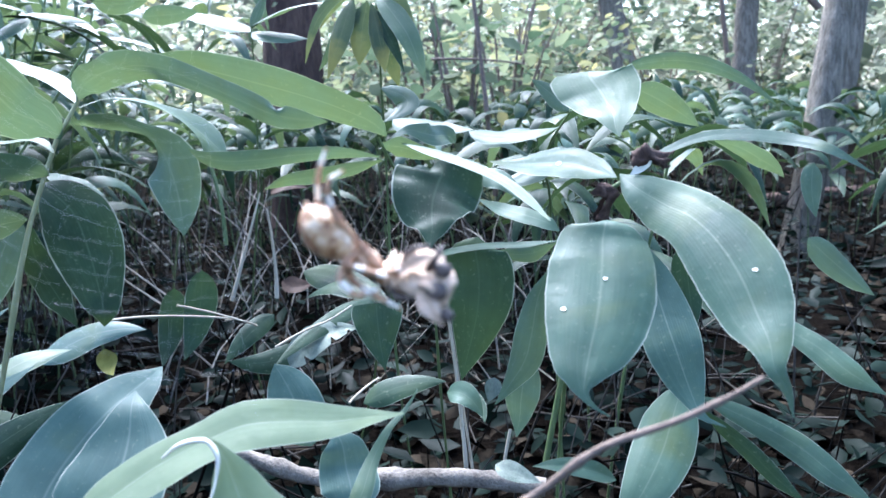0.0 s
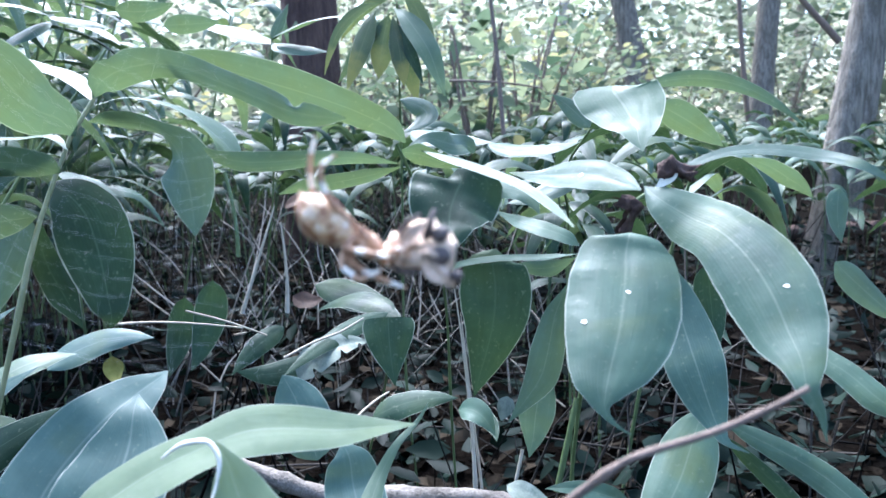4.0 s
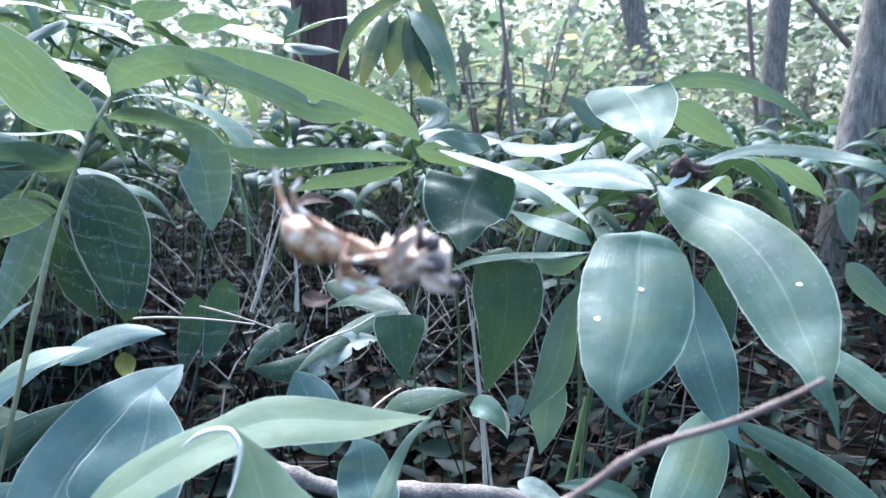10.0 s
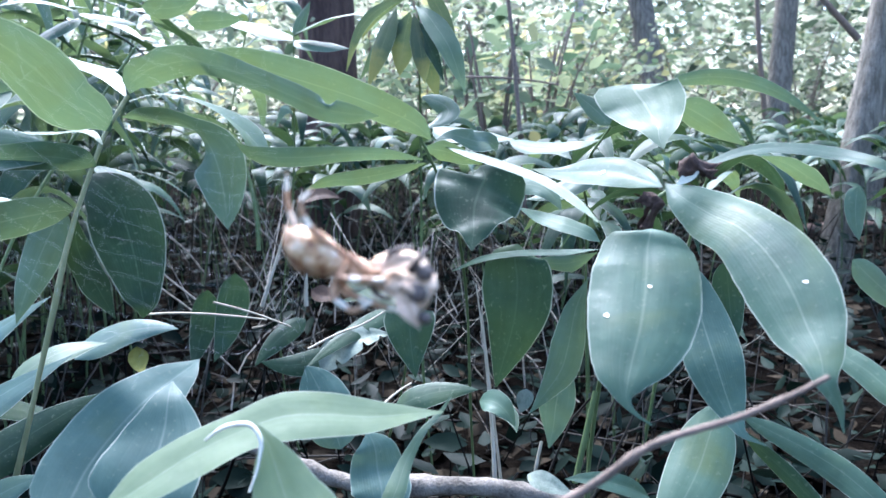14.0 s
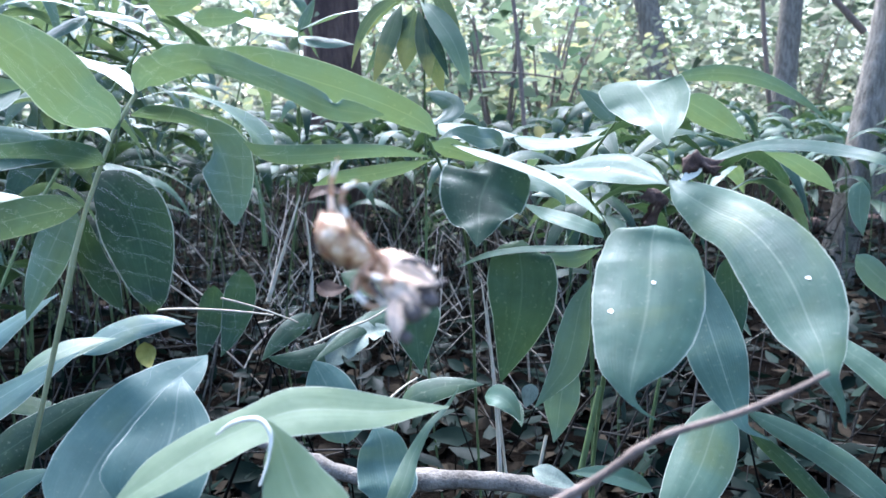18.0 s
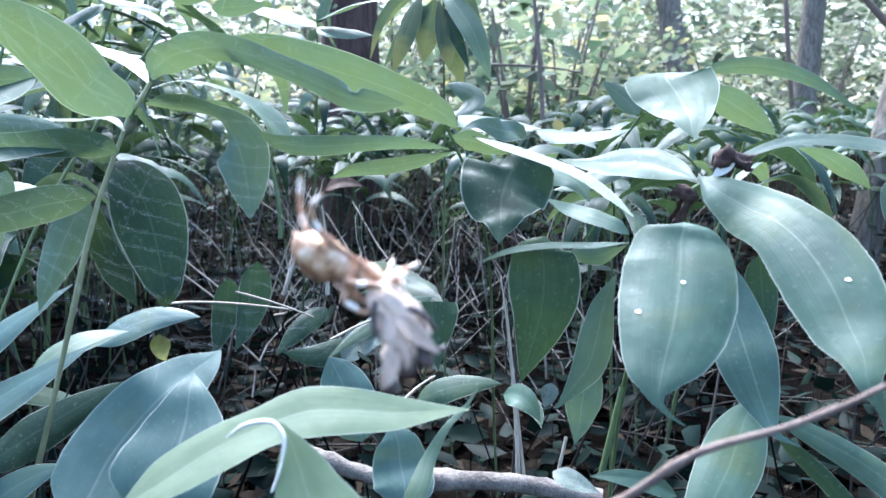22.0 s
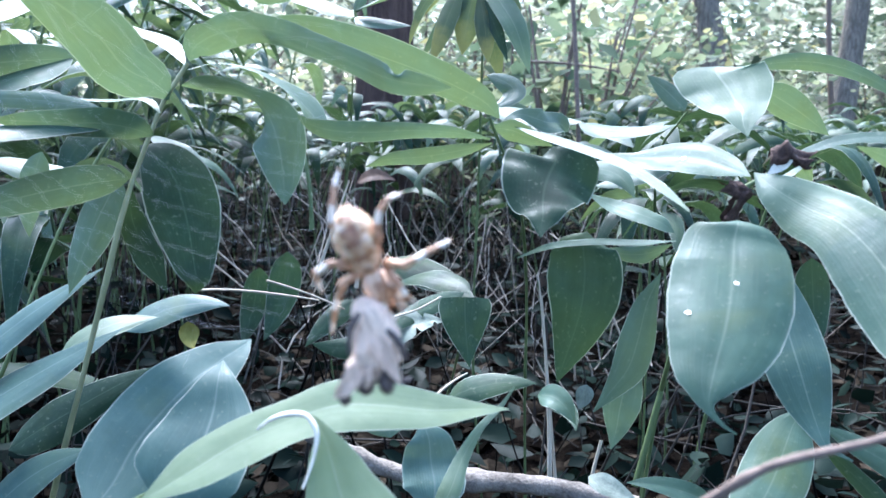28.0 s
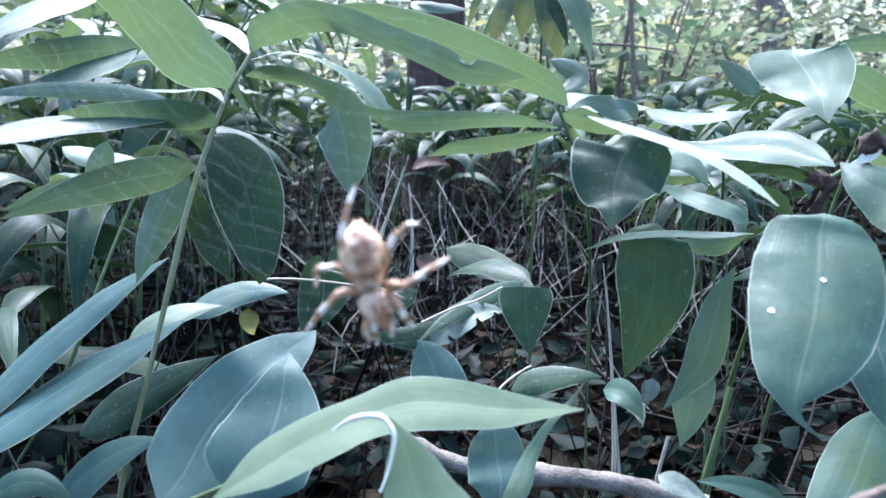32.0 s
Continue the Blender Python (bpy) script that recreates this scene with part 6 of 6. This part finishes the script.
# ---- the spider, its prey and the web ----
def spider():
    thing = tagged(empty("spider"), "orange-brown orb-weaver spider with banded legs hanging in its web", "spider")
    n, k = 34, 36
    s = np.linspace(0, 1, n)
    ang = np.linspace(0, 2 * np.pi, k, endpoint=False)
    # egg-shaped, broad-shouldered behind the waist, drawn out to the spinnerets
    w = 0.0041 * np.sin(np.pi * np.clip(s, 0.012, 0.985) ** 0.80) ** 0.60 * (1 + 0.10 * s)
    y = -0.0080 + 0.0136 * s
    dimple = np.array([[noise.noise((math.cos(a) * 2.6, math.sin(a) * 2.6, t * 6)) + 0.5 * noise.noise((math.cos(a) * 6, math.sin(a) * 6, t * 13)) for a in ang] for t in s])
    r = w[:, None] * (1 + 0.09 * dimple)
    v = np.stack([r * np.cos(ang), np.broadcast_to(y[:, None], (n, k)), r * 0.98 * np.sin(ang) + 0.0007 * np.sin(np.pi * s)[:, None]], -1)
    part("abdomen", grid_mesh("abdomen", v.reshape(-1, 3), n, k, wrap=True), ABDOMEN, thing, "cream and orange-brown abdomen with dark mottling")
    w = 0.0034 * np.sin(np.pi * np.clip(s, 0.02, 0.98)) ** 0.55 * (1 - 0.32 * s)
    y = 0.0046 + 0.0070 * s
    groove = 1 - 0.12 * np.exp(-(((ang - np.pi / 2) / 0.35) ** 2))[None] * np.sin(np.pi * s)[:, None]
    v = np.stack([w[:, None] * np.cos(ang), np.broadcast_to(y[:, None], (n, k)), w[:, None] * 0.78 * groove * np.sin(ang) - 0.0008], -1)
    part("cephalothorax", grid_mesh("cephalothorax", v.reshape(-1, 3), n, k, wrap=True), SPIDER_HEAD, thing)
    for side in (-1, 1):
        part("fang", tube_mesh("fang", [(side * 0.0007, 0.0108, -0.0012), (side * 0.0009, 0.0122, -0.0022), (side * 0.0006, 0.0128, -0.0036)], [0.0008, 0.0007, 0.0003], 8, 8), SPIDER_HEAD, thing)
        part("palp", tube_mesh("palp", [(side * 0.0016, 0.0102, -0.0010), (side * 0.0026, 0.0124, -0.0010), (side * 0.0020, 0.0142, -0.0022)], [0.0005, 0.0006, 0.0005], 8, 10), SPIDER_LEG, thing)
        part("spinneret", tube_mesh("spinneret", [(side * 0.0005, -0.0076, -0.0006), (side * 0.0007, -0.0088, -0.0010)], [0.0007, 0.0003], 7, 5), SPIDER_HEAD, thing)
    legs = {}
    for name, hip, knee, ankle, foot, grip in LEGS:
        hip, knee, ankle, foot = map(np.array, (hip, knee, ankle, foot))
        rise = np.array((0, 0, 0.0009))
        pts = np.array([hip, (hip + knee) / 2 + rise, knee, (knee + ankle) / 2 + rise * 0.4, ankle, (ankle + foot) / 2, foot])
        me = tube_mesh("leg", pts - hip, [0.00070, 0.00088, 0.00072, 0.00066, 0.00054, 0.0005, 0.0003], 9, 36, 0.05, (0.36, 0.68), 3)
        leg = part("leg", me, SPIDER_LEG, thing)
        leg.location = hip
        legs[name] = leg
    return thing, legs


# hip, knee, ankle and foot of each leg, and where the foot reaches while it holds the prey,
# in the spider's own space: head towards +y, back towards +z
LEGS = [
    ("hind_a", (0.0005, 0.0035, -0.0017), (0.0032, -0.0054, 0.0034), (0.0008, -0.0111, 0.0038), (-0.0013, -0.0150, 0.0028), (-0.0049, -0.0074, -0.0069)),
    ("hind_b", (-0.0014, 0.0040, -0.0015), (-0.0068, -0.0042, 0.0040), (-0.0093, -0.0058, 0.0037), (-0.0116, -0.0057, 0.0020), (-0.0066, -0.0023, -0.0047)),
    ("third_a", (0.0007, 0.0045, -0.0019), (0.0052, -0.0008, 0.0023), (0.0091, -0.0010, 0.0006), (0.0105, 0.0023, -0.0022), (-0.0027, 0.0129, 0.0026)),
    ("third_b", (-0.0033, 0.0044, -0.0012), (-0.0067, 0.0051, 0.0034), (-0.0102, 0.0037, 0.0032), (-0.0160, 0.0016, 0.0025), (-0.0010, 0.0099, -0.0051)),
    ("second_a", (0.0007, 0.0045, -0.0019), (0.0053, 0.0042, 0.0015), (0.0098, 0.0069, -0.0008), (0.0143, 0.0104, -0.0043), (-0.0025, 0.0174, 0.0025)),
    ("second_b", (-0.0031, 0.0054, -0.0014), (-0.0049, 0.0087, 0.0025), (-0.0055, 0.0116, 0.0010), (-0.0063, 0.0134, -0.0012), (0.0014, 0.0097, -0.0068)),
    ("front_a", (-0.0000, 0.0056, -0.0020), (-0.0007, 0.0096, 0.0016), (0.0007, 0.0121, -0.0001), (0.0010, 0.0155, -0.0038), (-0.0056, 0.0151, -0.0036)),
    ("front_b", (-0.0020, 0.0061, -0.0017), (-0.0028, 0.0092, 0.0020), (-0.0027, 0.0115, -0.0015), (-0.0018, 0.0135, -0.0061), (-0.0062, 0.0126, 0.0012)),
]


def prey():
    thing = tagged(empty("wrapped_prey"), "grey silk-wrapped insect prey held by the spider", "prey")
    n, k = 56, 54
    s = np.linspace(0, 1, n)
    ang = np.linspace(0, 2 * np.pi, k, endpoint=False)
    w = np.interp(s, (0, 0.05, 0.15, 0.35, 0.6, 0.8, 0.93, 1), (0.05, 0.45, 0.68, 0.86, 1.0, 0.95, 0.6, 0.05)) * 0.0044
    x = -0.0100 + 0.0168 * s
    bumps = np.array([[noise.noise((math.cos(a) * 1.5, math.sin(a) * 1.5, t * 3.2)) for a in ang] for t in s])
    folds = np.sin(ang[None] * 5 + s[:, None] * 3 + 2.5 * bumps) * 0.15
    crumple = np.array([[noise.noise((math.cos(a) * 4, math.sin(a) * 4, t * 7)) for a in ang] for t in s])
    r = w[:, None] * (1 + 0.40 * bumps + 0.22 * crumple + folds)
    v = np.stack([np.broadcast_to(x[:, None], (n, k)), r * np.cos(ang) + 0.0012 * np.sin(s * 4)[:, None], r * 0.85 * np.sin(ang)], -1)
    part("silk_wrap", grid_mesh("silk_wrap", v.reshape(-1, 3), n, k, wrap=True), SILK, thing)
    # a folded wing pressed out of the wrapping, and stubs of legs
    for i, (pts, wd, nor) in enumerate([([(-0.003, 0.001, 0.0036), (0.003, 0.0032, 0.0046), (0.0070, 0.0046, 0.0044)], 0.0034, (0.1, 0.3, 1)),
                                        ([(0.002, -0.002, 0.0036), (0.005, -0.0046, 0.0042), (0.0075, -0.0082, 0.0030)], 0.0036, (0.1, -0.2, 1))]):
        part("wing", blade_mesh(np.array(pts), wd, nor, seed=i, rows=16, cols=9, fold=0.5, droop=0.1), SILK, thing)
    for i, (a, b, c, rr) in enumerate([((0.004, 0.002, 0.003), (0.0062, 0.0042, 0.0035), (0.0066, 0.0062, 0.002), 0.0008), ((0.004, -0.003, 0.003), (0.0062, -0.005, 0.0035), (0.0062, -0.0074, 0.002), 0.0009),
                                       ((-0.004, 0.002, 0.002), (-0.001, 0.0052, 0.0026), (0.003, 0.0060, 0.002), 0.0008), ((0.003, -0.001, 0.0042), (0.0052, -0.001, 0.0046), (0.0064, -0.003, 0.0030), 0.0008),
                                       ((-0.007, -0.001, 0.002), (-0.004, -0.0030, 0.0034), (0.000, -0.0036, 0.0036), 0.0007)]):
        part("limb", tube_mesh("limb", [a, b, c], [rr, rr * 0.6], 8, 14, 0.08, seed=i), SILK if i % 2 else DARK_PREY, thing)
    for at, size in (((0.0056, -0.0020, 0.0028), 0.0019), ((0.0066, 0.0018, 0.0022), 0.0016), ((0.0078, -0.0062, 0.0024), 0.0012)):
        sph = bmesh.new()
        bmesh.ops.create_icosphere(sph, subdivisions=2, radius=size, matrix=Matrix.Translation(at) @ Matrix.Diagonal((1.3, 1, 0.9, 1)))
        for f in sph.faces:
            f.smooth = True
        part("uncovered_part", sph, DARK_PREY, thing, "dark uncovered part of the wrapped insect")
    return thing


the_spider, the_legs = spider()
the_prey = prey()


def orb_web(hub, across, down):
    """The lower left sector of an orb web: stays from the hub, and rows of catching thread strung between them."""
    thing = tagged(empty("orb_web", hub), "fine silk orb web strung between bamboo leaves", "web")
    across, down = np.array(across), np.array(down)
    rng = np.random.default_rng(9)
    turns = [radians(a) for a in range(84, 214, 10)]
    way = [across * math.cos(a) + down * math.sin(a) for a in turns]
    for w in way:
        part("stay", tube_mesh("stay", [w * 0.012, w * 0.06, w * 0.118], [0.000006, 0.000006], 5, 6), THREAD, thing)
    for r in np.arange(0.034, 0.108, 0.0042):
        rr = r * (1 + 0.015 * rng.normal(size=len(way)))
        pts = []
        for i in range(len(way) - 1):
            a, b = way[i] * rr[i], way[i + 1] * rr[i + 1]
            pts += [a, (a + b) / 2 * 0.996]
        pts.append(way[-1] * rr[-1])
        part("thread", tube_mesh("thread", pts, [0.000012, 0.000012], 5, 60), THREAD, thing)
    return thing


orb_web((-0.0540, 0.1999, 0.6027), (0.997, 0.075, 0.024), (0.041, -0.233, -0.972))


# ---- what moves ----
SPIDER_ROWS = [
    (0, (-0.0118, 0.1416, 0.5367), (0.713, -0.145, -0.686), (-0.636, -0.544, -0.547)),
    (1, (-0.0119, 0.1506, 0.5374), (0.773, -0.124, -0.622), (-0.575, -0.550, -0.606)),
    (2, (-0.0119, 0.1538, 0.5371), (0.787, -0.113, -0.607), (-0.558, -0.550, -0.622)),
    (3, (-0.0158, 0.1539, 0.5342), (0.789, -0.106, -0.605), (-0.554, -0.549, -0.626)),
    (3.5, (-0.0169, 0.1529, 0.5336), (0.797, -0.102, -0.596), (-0.544, -0.549, -0.634)),
    (5.5, (-0.0168, 0.1519, 0.5355), (0.787, -0.096, -0.610), (-0.555, -0.541, -0.631)),
    (6, (-0.0173, 0.1509, 0.5360), (0.793, -0.094, -0.601), (-0.548, -0.542, -0.638)),
    (7, (-0.0167, 0.1504, 0.5362), (0.814, -0.090, -0.573), (-0.522, -0.547, -0.655)),
    (8, (-0.0237, 0.1494, 0.5343), (0.945, -0.051, -0.324), (-0.294, -0.567, -0.770)),
    (9, (-0.0250, 0.1493, 0.5338), (0.955, -0.044, -0.292), (-0.264, -0.570, -0.778)),
    (10, (-0.0238, 0.1479, 0.5289), (0.936, -0.052, -0.347), (-0.314, -0.569, -0.760)),
    (11, (-0.0271, 0.1431, 0.5279), (0.922, -0.057, -0.382), (-0.345, -0.569, -0.746)),
    (12, (-0.0281, 0.1416, 0.5281), (0.895, -0.067, -0.440), (-0.397, -0.569, -0.721)),
    (13, (-0.0279, 0.1404, 0.5277), (0.883, -0.069, -0.463), (-0.417, -0.568, -0.710)),
    (14, (-0.0274, 0.1411, 0.5281), (0.867, -0.071, -0.493), (-0.441, -0.569, -0.694)),
    (17, (-0.0233, 0.1395, 0.5289), (0.816, -0.084, -0.571), (-0.510, -0.568, -0.646)),
    (18, (-0.0233, 0.1376, 0.5302), (0.741, -0.101, -0.664), (-0.594, -0.560, -0.578)),
    (19, (-0.0237, 0.1373, 0.5297), (0.730, -0.102, -0.676), (-0.602, -0.562, -0.566)),
    (20, (-0.0235, 0.1376, 0.5289), (0.733, -0.100, -0.673), (-0.597, -0.568, -0.567)),
    (21, (-0.0258, 0.1407, 0.5281), (0.751, -0.092, -0.654), (-0.576, -0.575, -0.581)),
    (22, (-0.0325, 0.1489, 0.5252), (0.878, -0.053, -0.476), (-0.412, -0.591, -0.694)),
    (23, (-0.0328, 0.1555, 0.5227), (0.771, -0.080, -0.631), (-0.551, -0.580, -0.600)),
    (24, (-0.0333, 0.1611, 0.5232), (0.741, -0.081, -0.667), (-0.518, -0.702, -0.489)),
    (25, (-0.0395, 0.1637, 0.5236), (0.556, -0.110, -0.824), (-0.533, -0.808, -0.252)),
    (25.5, (-0.0390, 0.1640, 0.5228), (0.549, -0.110, -0.829), (-0.468, -0.862, -0.196)),
    (27.5, (-0.0386, 0.1623, 0.5215), (0.553, -0.108, -0.826), (-0.145, -0.989, 0.033)),
    (28, (-0.0380, 0.1610, 0.5215), (0.419, -0.132, -0.898), (-0.079, -0.991, 0.109)),
    (28.5, (-0.0363, 0.1601, 0.5217), (0.339, -0.146, -0.929), (-0.001, -0.988, 0.154)),
    (29, (-0.0397, 0.1594, 0.5214), (0.243, -0.160, -0.957), (0.076, -0.980, 0.184)),
    (29.6, (-0.0485, 0.1588, 0.5194), (0.184, -0.169, -0.968), (0.085, -0.979, 0.187)),
    (30, (-0.0474, 0.1603, 0.5216), (0.210, -0.167, -0.963), (0.092, -0.978, 0.189)),
    (30.5, (-0.0501, 0.1615, 0.5197), (0.246, -0.161, -0.956), (0.103, -0.976, 0.191)),
    (31, (-0.0488, 0.1632, 0.5197), (0.235, -0.165, -0.958), (0.111, -0.975, 0.195)),
    (31.5, (-0.0529, 0.1634, 0.5181), (0.261, -0.160, -0.952), (0.121, -0.973, 0.196)),
    (32, (-0.0551, 0.1650, 0.5178), (0.233, -0.165, -0.958), (0.130, -0.971, 0.199)),
]
PREY_ROWS = [
    (0, (0.0047, 0.1377, 0.5288), (0.041, 0.183, 0.982), (-0.685, -0.711, 0.161)),
    (1, (0.0062, 0.1467, 0.5285), (-0.052, 0.174, 0.983), (-0.681, -0.726, 0.092)),
    (2, (0.0055, 0.1502, 0.5292), (-0.058, 0.166, 0.984), (-0.678, -0.730, 0.083)),
    (3, (0.0026, 0.1509, 0.5293), (-0.237, 0.158, 0.959), (-0.658, -0.752, -0.039)),
    (6, (-0.0004, 0.1478, 0.5288), (-0.261, 0.142, 0.955), (-0.651, -0.756, -0.065)),
    (7, (0.0005, 0.1471, 0.5288), (-0.177, 0.147, 0.973), (-0.662, -0.749, -0.008)),
    (8, (-0.0034, 0.1466, 0.5294), (-0.345, 0.140, 0.928), (-0.630, -0.767, -0.119)),
    (9, (-0.0042, 0.1463, 0.5274), (-0.342, 0.141, 0.929), (-0.629, -0.769, -0.115)),
    (10, (-0.0052, 0.1454, 0.5257), (-0.421, 0.137, 0.897), (-0.606, -0.778, -0.166)),
    (11, (-0.0101, 0.1410, 0.5269), (-0.339, 0.144, 0.930), (-0.628, -0.770, -0.109)),
    (12, (-0.0109, 0.1392, 0.5249), (-0.171, 0.154, 0.973), (-0.657, -0.754, 0.004)),
    (13, (-0.0102, 0.1380, 0.5245), (0.002, 0.157, 0.988), (-0.666, -0.737, 0.118)),
    (14, (-0.0114, 0.1385, 0.5236), (0.089, 0.159, 0.983), (-0.660, -0.730, 0.178)),
    (17, (-0.0098, 0.1364, 0.5214), (0.768, 0.116, 0.630), (-0.308, -0.796, 0.522)),
    (18, (-0.0130, 0.1345, 0.5227), (0.646, 0.136, 0.751), (-0.354, -0.818, 0.453)),
    (19, (-0.0125, 0.1341, 0.5213), (0.646, 0.141, 0.750), (-0.335, -0.830, 0.445)),
    (20, (-0.0125, 0.1344, 0.5208), (0.709, 0.139, 0.692), (-0.290, -0.837, 0.464)),
    (21, (-0.0125, 0.1376, 0.5197), (0.706, 0.144, 0.693), (-0.272, -0.849, 0.453)),
    (22, (-0.0192, 0.1451, 0.5124), (0.862, 0.117, 0.494), (0.035, -0.984, 0.174)),
    (23, (-0.0182, 0.1516, 0.5090), (0.961, 0.084, 0.263), (0.039, -0.984, 0.171)),
    (24, (-0.0166, 0.1576, 0.5101), (0.930, 0.102, 0.352), (0.044, -0.985, 0.169)),
    (25, (-0.0274, 0.1594, 0.5063), (0.988, 0.026, -0.149), (0.051, -0.985, 0.166)),
    (27.5, (-0.0336, 0.1576, 0.5043), (0.975, 0.101, 0.196), (0.067, -0.982, 0.174)),
    (28, (-0.0348, 0.1559, 0.5033), (0.975, 0.104, 0.195), (0.069, -0.982, 0.177)),
    (28.5, (-0.0345, 0.1550, 0.5046), (0.975, 0.108, 0.195), (0.073, -0.981, 0.180)),
    (29, (-0.0396, 0.1539, 0.5027), (0.952, 0.126, 0.279), (0.076, -0.980, 0.184)),
    (29.6, (-0.0488, 0.1529, 0.4990), (0.951, 0.136, 0.279), (0.085, -0.979, 0.187)),
    (29.7, (-0.0534, 0.1497, 0.4838), (0.921, 0.151, 0.359), (0.087, -0.978, 0.188)),
    (29.8, (-0.0574, 0.1537, 0.4288), (0.921, 0.151, 0.359), (0.087, -0.978, 0.188)),
    (29.9, (-0.0574, 0.1537, 0.3538), (0.921, 0.151, 0.359), (0.087, -0.978, 0.188)),
    (30, (-0.0574, 0.1537, 0.2238), (0.921, 0.151, 0.359), (0.087, -0.978, 0.188)),
    (30.1, (-0.0574, 0.1537, 0.0838), (0.921, 0.151, 0.359), (0.087, -0.978, 0.188)),
    (32, (-0.0574, 0.1537, 0.0838), (0.921, 0.151, 0.359), (0.087, -0.978, 0.188)),
]


def motions():
    for name, hip, knee, ankle, foot, grip in LEGS:
        leg = the_legs[name]
        reach, held_to = Vector(foot) - Vector(hip), Vector(grip) - Vector(hip)
        turn = reach.rotation_difference(held_to)
        at = [Matrix.Translation(leg.location) @ Quaternion().slerp(turn, k).to_matrix().to_4x4() for k in (0.0, 0.15, 0.5, 0.9, 1.0)]
        free, loose, half, shift, held = at
        walk(leg, [(0.0, held), (2.0, shift), (4.0, held), (6.0, shift), (8.0, held), (10.0, shift), (12.0, held), (14.0, shift), (17.0, held), (19.0, shift), (21.0, held),
                   (23.0, shift), (25.0, half), (28.0, loose), (29.0, free), (30.0, loose), (31.0, free), (31.5, loose), (32.0, free)])
    walk(the_spider, [(t, Matrix.LocRotScale(p, Matrix((np.cross(h, b), h, b)).transposed().to_quaternion(), None)) for t, p, h, b in SPIDER_ROWS])
    walk(the_prey, [(t, Matrix.LocRotScale(p, Matrix((np.cross(h, b), h, b)).transposed().to_quaternion(), None)) for t, p, h, b in PREY_ROWS])


motions()
